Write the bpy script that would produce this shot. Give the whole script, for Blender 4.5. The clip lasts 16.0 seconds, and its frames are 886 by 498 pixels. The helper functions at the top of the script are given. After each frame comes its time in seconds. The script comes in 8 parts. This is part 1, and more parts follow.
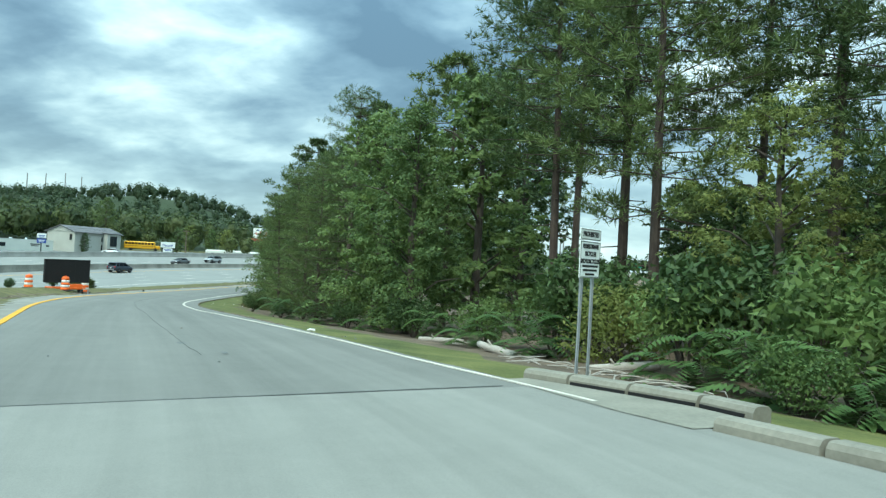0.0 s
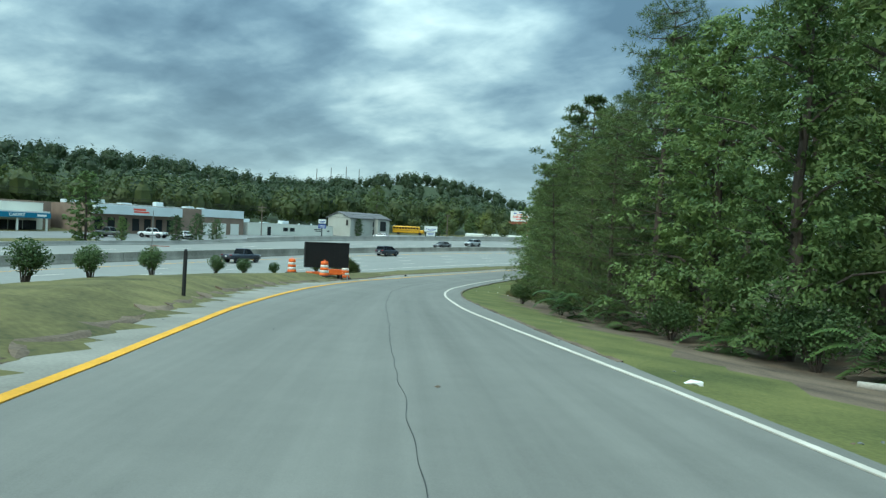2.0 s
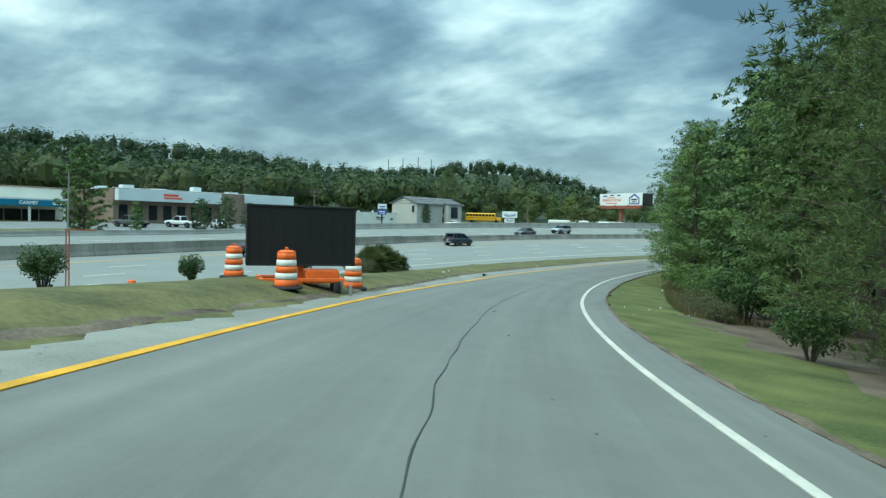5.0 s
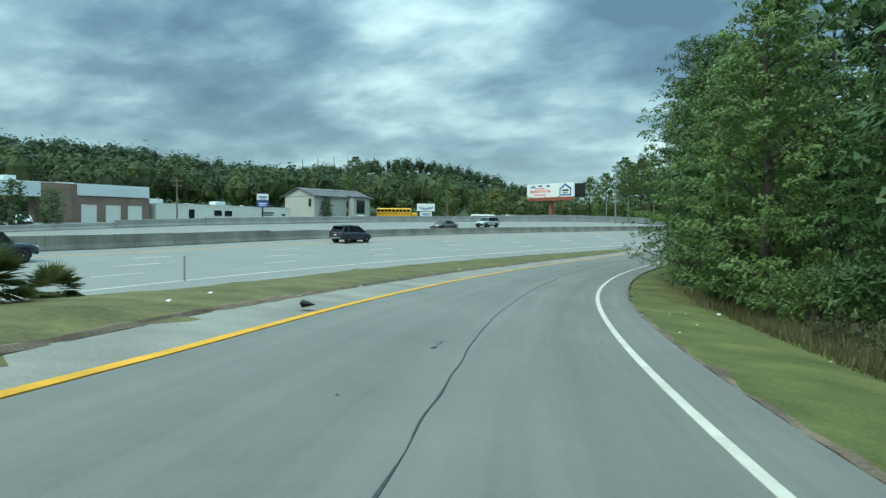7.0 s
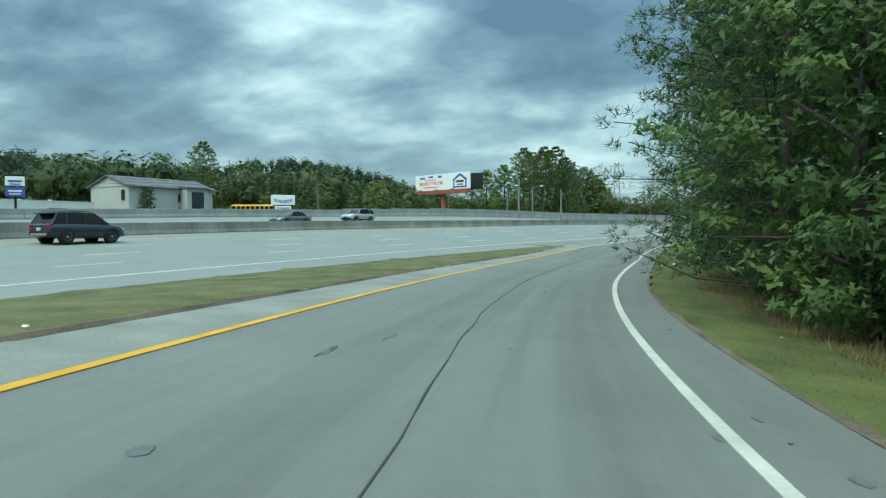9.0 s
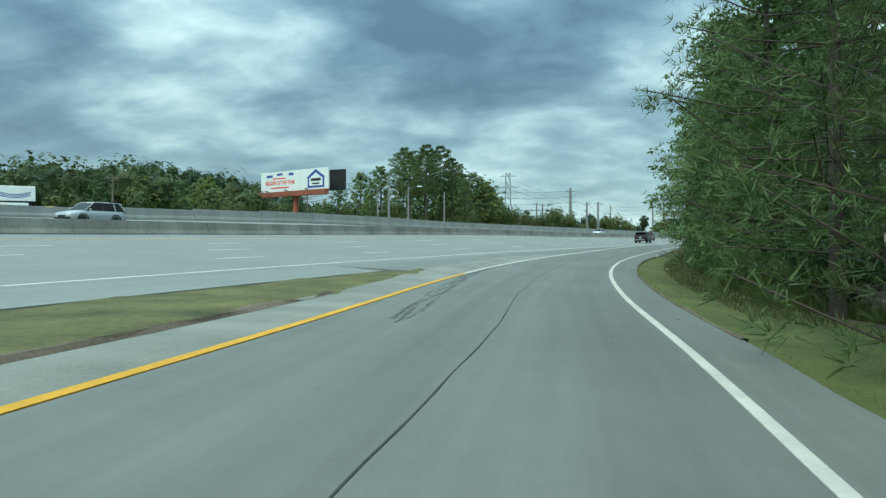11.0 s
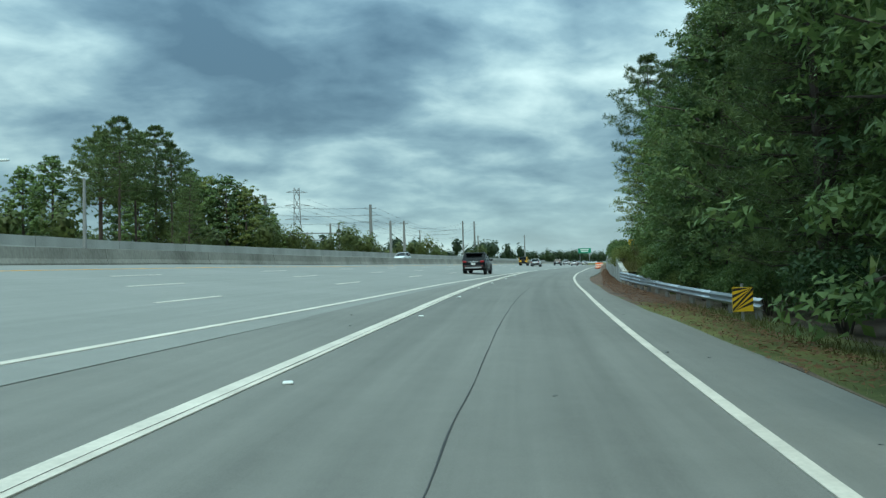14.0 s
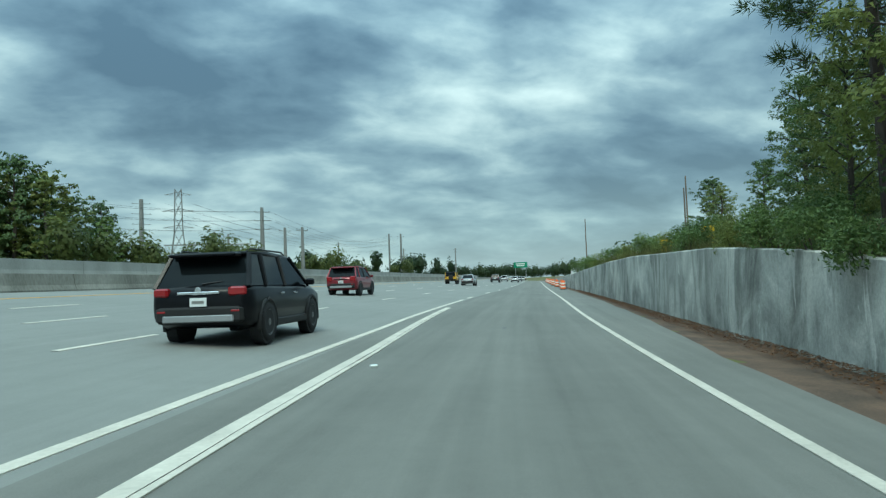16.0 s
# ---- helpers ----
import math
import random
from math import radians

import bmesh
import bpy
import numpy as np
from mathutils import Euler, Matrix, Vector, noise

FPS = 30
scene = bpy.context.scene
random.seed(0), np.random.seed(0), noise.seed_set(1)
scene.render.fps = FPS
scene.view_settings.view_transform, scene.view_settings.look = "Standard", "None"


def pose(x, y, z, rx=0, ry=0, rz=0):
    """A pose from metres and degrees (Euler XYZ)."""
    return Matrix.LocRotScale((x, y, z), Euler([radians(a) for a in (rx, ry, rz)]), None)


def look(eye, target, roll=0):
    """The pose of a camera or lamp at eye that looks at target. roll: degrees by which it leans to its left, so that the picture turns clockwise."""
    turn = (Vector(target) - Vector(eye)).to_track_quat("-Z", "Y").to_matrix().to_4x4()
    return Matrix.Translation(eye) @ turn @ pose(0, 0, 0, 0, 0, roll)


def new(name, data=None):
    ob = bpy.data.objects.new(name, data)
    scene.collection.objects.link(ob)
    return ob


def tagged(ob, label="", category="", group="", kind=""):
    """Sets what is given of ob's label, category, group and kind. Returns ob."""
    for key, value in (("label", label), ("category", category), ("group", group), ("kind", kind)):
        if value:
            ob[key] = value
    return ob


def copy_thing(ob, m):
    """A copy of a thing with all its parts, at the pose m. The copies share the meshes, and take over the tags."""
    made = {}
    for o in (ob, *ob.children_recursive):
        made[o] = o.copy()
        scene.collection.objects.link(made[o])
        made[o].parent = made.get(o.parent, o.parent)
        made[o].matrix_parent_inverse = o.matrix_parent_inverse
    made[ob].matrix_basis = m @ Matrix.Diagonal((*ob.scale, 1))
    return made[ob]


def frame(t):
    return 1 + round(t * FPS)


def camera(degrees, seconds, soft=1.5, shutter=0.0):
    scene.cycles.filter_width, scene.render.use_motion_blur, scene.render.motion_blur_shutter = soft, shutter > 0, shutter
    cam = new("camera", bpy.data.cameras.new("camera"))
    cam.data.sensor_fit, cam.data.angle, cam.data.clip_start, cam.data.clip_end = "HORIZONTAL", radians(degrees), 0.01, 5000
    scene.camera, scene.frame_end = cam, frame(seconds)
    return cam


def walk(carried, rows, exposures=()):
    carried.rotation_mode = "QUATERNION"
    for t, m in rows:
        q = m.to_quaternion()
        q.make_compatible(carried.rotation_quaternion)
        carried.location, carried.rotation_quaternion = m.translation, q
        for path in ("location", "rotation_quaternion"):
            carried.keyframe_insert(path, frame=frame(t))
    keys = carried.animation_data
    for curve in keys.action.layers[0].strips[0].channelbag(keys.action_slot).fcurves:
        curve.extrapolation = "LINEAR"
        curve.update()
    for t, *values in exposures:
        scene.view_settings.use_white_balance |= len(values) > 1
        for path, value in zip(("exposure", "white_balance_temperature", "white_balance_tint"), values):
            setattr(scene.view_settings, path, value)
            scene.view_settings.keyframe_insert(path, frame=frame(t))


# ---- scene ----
cam = camera(66.85, 16.0, soft=1.35)
PATH = [
    (0, (0.000, 0.000, 1.350), (0.002, 19.996, 1.760), 2.93),
    (0.5, (-0.461, 2.056, 1.316), (-2.935, 21.902, 1.475), 3.01),
    (1, (-1.235, 4.227, 1.269), (-5.991, 23.654, 1.180), 2.99),
    (1.5, (-2.278, 6.590, 1.203), (-8.559, 25.577, 0.930), 2.76),
    (2, (-3.489, 9.228, 1.113), (-10.732, 27.865, 0.669), 2.56),
    (2.5, (-4.851, 12.147, 1.002), (-12.703, 30.531, 0.396), 2.55),
    (3, (-6.363, 15.371, 0.874), (-14.669, 33.549, 0.123), 2.46),
    (3.5, (-8.032, 18.931, 0.713), (-16.718, 36.929, -0.079), 2.12),
    (4, (-9.859, 22.858, 0.507), (-18.894, 40.681, -0.335), 1.94),
    (4.5, (-11.858, 27.180, 0.238), (-21.089, 44.904, -0.588), 1.81),
    (5, (-14.053, 31.955, -0.081), (-23.286, 49.679, -0.855), 1.69),
    (5.5, (-16.347, 37.253, -0.423), (-25.349, 55.099, -1.140), 1.52),
    (6, (-18.581, 43.095, -0.761), (-27.071, 61.191, -1.445), 1.25),
    (6.5, (-20.676, 49.365, -1.105), (-28.524, 67.748, -1.787), 1.00),
    (7, (-22.574, 55.899, -1.463), (-29.701, 74.574, -2.125), 0.61),
    (7.5, (-24.249, 62.591, -1.807), (-30.670, 81.521, -2.461), 0.18),
    (8, (-25.707, 69.424, -2.110), (-31.411, 88.582, -2.750), -0.07),
    (8.5, (-26.943, 76.457, -2.377), (-31.913, 95.820, -2.990), -0.31),
    (9, (-27.929, 83.719, -2.618), (-32.108, 103.270, -3.154), -0.43),
    (9.5, (-28.530, 91.234, -2.815), (-31.946, 110.934, -3.283), -0.49),
    (10, (-28.730, 98.997, -2.952), (-31.381, 118.817, -3.323), -0.41),
    (10.5, (-28.480, 107.012, -3.015), (-30.336, 126.924, -3.265), -0.30),
    (11, (-27.730, 115.339, -3.016), (-28.734, 135.314, -3.129), -0.28),
    (11.5, (-26.630, 123.997, -2.977), (-26.699, 143.997, -2.944), -0.47),
    (12, (-25.556, 132.942, -2.920), (-24.664, 152.921, -2.724), -0.86),
    (12.5, (-24.051, 142.069, -2.844), (-22.152, 161.976, -2.513), -1.16),
    (13, (-22.029, 151.255, -2.738), (-19.177, 171.046, -2.297), -1.28),
    (13.5, (-19.547, 160.443, -2.615), (-15.816, 180.085, -2.087), -1.43),
    (14, (-16.675, 169.644, -2.485), (-12.161, 189.117, -1.844), -1.66),
    (14.5, (-13.486, 178.935, -2.331), (-8.319, 198.242, -1.602), -1.91),
    (15, (-10.050, 188.407, -2.154), (-4.383, 207.569, -1.320), -2.05),
    (15.5, (-6.314, 198.061, -1.991), (-0.230, 217.091, -1.069), -2.18),
    (16, (-2.237, 207.830, -1.877), (4.227, 226.728, -0.838), -2.12),
]
walk(cam, [(t, look(eye, target, roll)) for t, eye, target, roll in PATH], exposures=((0, 1.42, 6400, -10), (0.8, 1.2, 6400, -10), (3, 1.08, 6250, -13), (9, 1.02, 6250, -13), (12.5, 0.90, 6250, -13), (16, 0.79, 6300, -12)))

# ---- light: a broken overcast sky and a weak, wide sun behind it ----
SUN_ELEV, SUN_ROT = radians(48), radians(200)
world = bpy.data.worlds.new("world")
scene.world = world
world.use_nodes = True
wn, wl = world.node_tree.nodes, world.node_tree.links
wn.clear()


def wnode(kind, **inputs):
    n = wn.new(kind)
    for k, v in inputs.items():
        n.inputs[k].default_value = v
    return n


def wmath(op, a, b=None):
    n = wn.new("ShaderNodeMath")
    n.operation = op
    for i, v in enumerate((a, b)):
        if v is None:
            continue
        if isinstance(v, (int, float)):
            n.inputs[i].default_value = v
        else:
            wl.new(v, n.inputs[i])
    return n.outputs[0]


sky_out = wn.new("ShaderNodeOutputWorld")
background = wn.new("ShaderNodeBackground")
nishita = wn.new("ShaderNodeTexSky")
nishita.sky_type = "NISHITA"
nishita.sun_disc = False
nishita.sun_elevation, nishita.sun_rotation = SUN_ELEV, SUN_ROT
coord = wn.new("ShaderNodeTexCoord")
split = wn.new("ShaderNodeSeparateXYZ")
wl.new(coord.outputs["Generated"], split.inputs[0])
up = wmath("MAXIMUM", split.outputs[2], 0.0)
lift = wmath("ADD", up, 0.30)
plane = wn.new("ShaderNodeCombineXYZ")
wl.new(wmath("DIVIDE", split.outputs[0], lift), plane.inputs[0])
wl.new(wmath("DIVIDE", split.outputs[1], lift), plane.inputs[1])
turned = wn.new("ShaderNodeMapping")
turned.inputs["Location"].default_value = (0.35, 1.9, 0)
turned.inputs["Rotation"].default_value = (0, 0, radians(14))
turned.inputs["Scale"].default_value = (0.80, 1.0, 1)
wl.new(plane.outputs[0], turned.inputs[0])
big = wnode("ShaderNodeTexNoise", Scale=1.6, Detail=8.0, Roughness=0.50, Distortion=0.25)
small = wnode("ShaderNodeTexNoise", Scale=5.2, Detail=7.0, Roughness=0.52, Distortion=0.2)
wl.new(turned.outputs[0], big.inputs[0])
wl.new(turned.outputs[0], small.inputs[0])


def toward(azimuth, elevation, power):
    """1 in one direction of the sky, falling off around it."""
    a, e = radians(azimuth), radians(elevation)
    dot = wn.new("ShaderNodeVectorMath")
    dot.operation = "DOT_PRODUCT"
    wl.new(coord.outputs["Generated"], dot.inputs[0])
    dot.inputs[1].default_value = (math.sin(a) * math.cos(e), math.cos(a) * math.cos(e), math.sin(e))
    return wmath("POWER", wmath("MAXIMUM", dot.outputs["Value"], 0.0), power)


cover = wmath("ADD", wmath("MULTIPLY", big.outputs[0], 0.68), wmath("MULTIPLY", small.outputs[0], 0.32))
# the cloud is thinnest ahead to the left and heaviest over the highway
for azimuth, elevation, power, amount in ((-23, 15, 160, 0.03), (8, 13, 140, -0.012), (-34, 14, 90, -0.035)):
    cover = wmath("ADD", cover, wmath("MULTIPLY", toward(azimuth, elevation, power), amount))
cloud = wn.new("ShaderNodeValToRGB")
ramp = cloud.color_ramp
ramp.elements[0].position, ramp.elements[0].color = 0.37, (0.078, 0.126, 0.190, 1)
ramp.elements[1].position, ramp.elements[1].color = 0.67, (0.74, 0.83, 0.88, 1)
for at, tone in ((0.44, (0.138, 0.205, 0.285, 1)), (0.51, (0.255, 0.345, 0.43, 1)), (0.57, (0.43, 0.53, 0.60, 1))):
    e = ramp.elements.new(at)
    e.color = tone
wl.new(cover, cloud.inputs[0])
haze = wn.new("ShaderNodeMix")
haze.data_type = "RGBA"
haze.inputs[7].default_value = (0.56, 0.71, 0.84, 1)
wl.new(wmath("MULTIPLY", wmath("POWER", wmath("SUBTRACT", 1.0, up), 14.0), 0.72), haze.inputs[0])
wl.new(cloud.outputs[0], haze.inputs[6])
# an overcast sky is about three times as bright overhead as at the horizon
grad = wmath("ADD", 0.48, wmath("MULTIPLY", wmath("POWER", up, 2.2), 3.2))
gain = wn.new("ShaderNodeVectorMath")
gain.operation = "SCALE"
wl.new(haze.outputs[2], gain.inputs[0])
wl.new(grad, gain.inputs["Scale"])
blue = wn.new("ShaderNodeVectorMath")
blue.operation = "SCALE"
blue.inputs["Scale"].default_value = 0.012
wl.new(nishita.outputs[0], blue.inputs[0])
both = wn.new("ShaderNodeVectorMath")
wl.new(gain.outputs[0], both.inputs[0])
wl.new(blue.outputs[0], both.inputs[1])
wl.new(both.outputs[0], background.inputs[0])
background.inputs[1].default_value = 1.0
wl.new(background.outputs[0], sky_out.inputs[0])

sun = new("sun", bpy.data.lights.new("sun", "SUN"))
sun.data.energy, sun.data.angle, sun.data.color = 1.3, radians(25), (1.0, 0.96, 0.90)
sun.matrix_world = look((0, 0, 0), (math.sin(SUN_ROT) * -math.cos(SUN_ELEV), -math.cos(SUN_ROT) * math.cos(SUN_ELEV), -math.sin(SUN_ELEV)))


# ---- materials ----
def material(name, colour, rough=0.8, metal=0.0, vary=0.25, scale=3.0, fine=40.0, bump=0.15, tint=None, spec=0.3, coat=0.0, island=0.0, obj=0.0, size=0.02, stretch=(1, 1, 1)):
    """A surface with wear at two scales: a coarse stain and a fine grain, both in object metres."""
    m = bpy.data.materials.new(name)
    m.use_nodes = True
    n, l = m.node_tree.nodes, m.node_tree.links
    b = n["Principled BSDF"]
    b.inputs["Roughness"].default_value, b.inputs["Metallic"].default_value = rough, metal
    b.inputs["Specular IOR Level"].default_value, b.inputs["Coat Weight"].default_value = spec, coat
    tc = n.new("ShaderNodeTexCoord")
    mp = n.new("ShaderNodeMapping")
    mp.inputs["Scale"].default_value = stretch
    l.new(tc.outputs["Object"], mp.inputs[0])
    a, f = n.new("ShaderNodeTexNoise"), n.new("ShaderNodeTexNoise")
    a.inputs["Scale"].default_value, a.inputs["Detail"].default_value = 1.0 / scale, 6
    f.inputs["Scale"].default_value, f.inputs["Detail"].default_value = fine, 4
    l.new(mp.outputs[0], a.inputs[0])
    l.new(mp.outputs[0], f.inputs[0])
    mixed = n.new("ShaderNodeMath")
    mixed.operation = "MULTIPLY_ADD"
    l.new(a.outputs[0], mixed.inputs[0])
    mixed.inputs[1].default_value = 0.65
    half = n.new("ShaderNodeMath")
    half.operation = "MULTIPLY"
    half.inputs[1].default_value = 0.35
    l.new(f.outputs[0], half.inputs[0])
    l.new(half.outputs[0], mixed.inputs[2])
    value = mixed.outputs[0]
    for out, amount in ((n.new("ShaderNodeNewGeometry").outputs["Random Per Island"], island), (n.new("ShaderNodeObjectInfo").outputs["Random"], obj)):
        if amount:
            ad = n.new("ShaderNodeMath")
            ad.operation = "MULTIPLY_ADD"
            l.new(out, ad.inputs[0])
            ad.inputs[1].default_value = amount
            sh = n.new("ShaderNodeMath")
            sh.operation = "SUBTRACT"
            l.new(value, sh.inputs[0])
            sh.inputs[1].default_value = amount / 2
            l.new(sh.outputs[0], ad.inputs[2])
            value = ad.outputs[0]
    r = n.new("ShaderNodeValToRGB")
    c = Vector(colour)
    d = Vector(tint) if tint else c
    r.color_ramp.elements[0].position, r.color_ramp.elements[1].position = 0.28, 0.72
    r.color_ramp.elements[0].color = (*(c * (1 - vary)), 1)
    r.color_ramp.elements[1].color = (*(d * (1 + vary)), 1)
    l.new(value, r.inputs[0])
    l.new(r.outputs[0], b.inputs["Base Color"])
    if bump:
        bp = n.new("ShaderNodeBump")
        bp.inputs["Strength"].default_value, bp.inputs["Distance"].default_value = bump, size
        l.new(mixed.outputs[0], bp.inputs["Height"])
        l.new(bp.outputs[0], b.inputs["Normal"])
    return m


def leafy(name, dark, light, rough=0.55, through_light=0.35, patch=0.95, single=0.34):
    """Foliage: each leaf takes its own tone, and lets some light through."""
    m = bpy.data.materials.new(name)
    m.use_nodes = True
    n, l = m.node_tree.nodes, m.node_tree.links
    b, out = n["Principled BSDF"], n["Material Output"]
    geo, tc, noi = n.new("ShaderNodeNewGeometry"), n.new("ShaderNodeTexCoord"), n.new("ShaderNodeTexNoise")
    info = n.new("ShaderNodeObjectInfo")
    noi.inputs["Scale"].default_value, noi.inputs["Detail"].default_value = patch, 3
    l.new(tc.outputs["Object"], noi.inputs[0])
    s = n.new("ShaderNodeMath")
    s.operation = "MULTIPLY_ADD"
    l.new(geo.outputs["Random Per Island"], s.inputs[0])
    s.inputs[1].default_value = single
    t = n.new("ShaderNodeMath")
    t.operation = "MULTIPLY_ADD"
    l.new(noi.outputs[0], t.inputs[0])
    t.inputs[1].default_value = 0.92
    u = n.new("ShaderNodeMath")
    u.operation = "MULTIPLY_ADD"
    l.new(info.outputs["Random"], u.inputs[0])
    u.inputs[1].default_value, u.inputs[2].default_value = 0.35, -0.35
    l.new(u.outputs[0], t.inputs[2])
    l.new(t.outputs[0], s.inputs[2])
    r = n.new("ShaderNodeValToRGB")
    r.color_ramp.elements[0].color, r.color_ramp.elements[1].color = (*dark, 1), (*light, 1)
    l.new(s.outputs[0], r.inputs[0])
    l.new(r.outputs[0], b.inputs["Base Color"])
    b.inputs["Roughness"].default_value, b.inputs["Specular IOR Level"].default_value = rough, 0.25
    tr = n.new("ShaderNodeBsdfTranslucent")
    l.new(r.outputs[0], tr.inputs[0])
    mx = n.new("ShaderNodeMixShader")
    mx.inputs[0].default_value = through_light
    l.new(b.outputs[0], mx.inputs[1])
    l.new(tr.outputs[0], mx.inputs[2])
    l.new(mx.outputs[0], out.inputs[0])
    return m


def glass(name, colour, rough=0.05, spec=0.4):
    m = bpy.data.materials.new(name)
    m.use_nodes = True
    b = m.node_tree.nodes["Principled BSDF"]
    b.inputs["Base Color"].default_value = (*colour, 1)
    b.inputs["Roughness"].default_value, b.inputs["Specular IOR Level"].default_value = rough, spec
    return m


def pavement(name, dark, light, wear=0.5, tracks=()):
    """Road surface: aggregate grain, stains, and streaks that run along the lane (uv: metres across, metres along)."""
    m = bpy.data.materials.new(name)
    m.use_nodes = True
    n, l = m.node_tree.nodes, m.node_tree.links
    b = n["Principled BSDF"]
    b.inputs["Roughness"].default_value, b.inputs["Specular IOR Level"].default_value = 0.82, 0.3
    tc = n.new("ShaderNodeTexCoord")

    def tex(kind, scale, detail, stretch, rough=0.6):
        mp = n.new("ShaderNodeMapping")
        mp.inputs["Scale"].default_value = stretch
        l.new(tc.outputs[kind], mp.inputs[0])
        t = n.new("ShaderNodeTexNoise")
        t.inputs["Scale"].default_value, t.inputs["Detail"].default_value, t.inputs["Roughness"].default_value = scale, detail, rough
        l.new(mp.outputs[0], t.inputs[0])
        return t.outputs[0]

    def calc(op, a, c):
        q = n.new("ShaderNodeMath")
        q.operation = op
        for k, v in enumerate((a, c)):
            if isinstance(v, (int, float)):
                q.inputs[k].default_value = v
            else:
                l.new(v, q.inputs[k])
        return q.outputs[0]

    streak = tex("UV", 1.0, 5, (2.6, 0.06, 1))
    stain = tex("Object", 0.22, 6, (1, 1, 1))
    spot = tex("Object", 2.4, 5, (1, 1, 1), 0.7)
    grain = tex("Object", 70.0, 3, (1, 1, 1), 0.8)
    total = calc("ADD", calc("ADD", calc("MULTIPLY", streak, 0.34 * wear * 2), calc("MULTIPLY", stain, 0.30)), calc("ADD", calc("MULTIPLY", spot, 0.16), calc("MULTIPLY", grain, 0.36 - 0.34 * (wear - 0.5))))
    total = calc("SUBTRACT", total, 0.16 + 0.17 * (wear - 0.5))
    if tracks:
        sp = n.new("ShaderNodeSeparateXYZ")
        l.new(tc.outputs["UV"], sp.inputs[0])
        for at, wide, depth in tracks:
            off = calc("DIVIDE", calc("SUBTRACT", sp.outputs[0], at), wide)
            total = calc("SUBTRACT", total, calc("MULTIPLY", calc("POWER", 2.718, calc("MULTIPLY", calc("MULTIPLY", off, off), -1.0)), depth))
    r = n.new("ShaderNodeValToRGB")
    r.color_ramp.elements[0].position, r.color_ramp.elements[1].position = 0.18, 0.68
    r.color_ramp.elements[0].color, r.color_ramp.elements[1].color = (*dark, 1), (*light, 1)
    l.new(total, r.inputs[0])
    l.new(r.outputs[0], b.inputs["Base Color"])
    bp = n.new("ShaderNodeBump")
    bp.inputs["Strength"].default_value, bp.inputs["Distance"].default_value = 0.3, 0.008
    l.new(grain, bp.inputs["Height"])
    l.new(bp.outputs[0], b.inputs["Normal"])
    return m


RAMP_PAVE = pavement("aged_ramp_asphalt", (0.098, 0.098, 0.088), (0.215, 0.212, 0.190), 0.6, ((-1.75, 0.75, 0.07), (0.75, 0.75, 0.07)))
MOUTH_PAVE = pavement("old_pale_asphalt", (0.125, 0.124, 0.110), (0.265, 0.260, 0.232), 0.5)
HIGH_PAVE = pavement("pale_concrete_pavement", (0.142, 0.144, 0.133), (0.248, 0.251, 0.232), 0.5)
GORE = material("dusty_gore", (0.170, 0.170, 0.155), 0.9, vary=0.22, scale=1.6, fine=25, bump=0.3, size=0.015)
SHOULDER = material("dusty_shoulder", (0.205, 0.198, 0.172), 0.9, vary=0.36, scale=1.6, fine=25, bump=0.3, size=0.015)
YELLOW = material("worn_yellow_paint", (0.56, 0.285, 0.022), 0.75, vary=0.24, scale=0.6, fine=22, bump=0.1)
WHITE = material("worn_white_paint", (0.50, 0.465, 0.40), 0.75, vary=0.24, scale=0.6, fine=22, bump=0.1)
CRACK = material("tar_crack", (0.035, 0.037, 0.037), 0.7, vary=0.3, scale=0.3)
PATCH = material("dark_oil_patch", (0.118, 0.123, 0.12), 0.8, vary=0.35, scale=0.4, fine=40)
TYRE_MARK = material("rubber_smear", (0.105, 0.106, 0.098), 0.85, vary=0.4, scale=0.3, fine=30)
GRASS = material("mown_grass", (0.046, 0.074, 0.017), 0.95, vary=0.40, scale=1.5, fine=16, bump=0.6, size=0.03, tint=(0.118, 0.116, 0.036))
BANK_GRASS = material("dry_bank_grass", (0.056, 0.062, 0.021), 0.95, vary=0.5, scale=1.3, fine=9, bump=0.6, size=0.03, tint=(0.112, 0.100, 0.038))
WOOD_FLOOR = material("mossy_wood_floor", (0.030, 0.044, 0.018), 0.95, vary=0.4, scale=6, fine=2)
DIRT = material("leaf_litter_soil", (0.075, 0.058, 0.042), 0.95, vary=0.5, scale=1.2, fine=18, bump=0.6, size=0.04, tint=(0.14, 0.105, 0.075))
STRAW = material("pine_straw", (0.066, 0.054, 0.044), 0.95, tint=(0.128, 0.080, 0.054), vary=0.4, scale=0.8, fine=24, bump=0.6, size=0.03)
CONCRETE = material("weathered_concrete", (0.27, 0.27, 0.25), 0.85, vary=0.32, scale=2.5, fine=16, bump=0.25, size=0.02, stretch=(1, 1, 0.35))
MEDIAN_CONCRETE = material("grimy_concrete", (0.150, 0.145, 0.122), 0.88, vary=0.40, scale=2.2, fine=10, bump=0.25, size=0.02, stretch=(1, 1, 0.35), tint=(0.205, 0.20, 0.175))


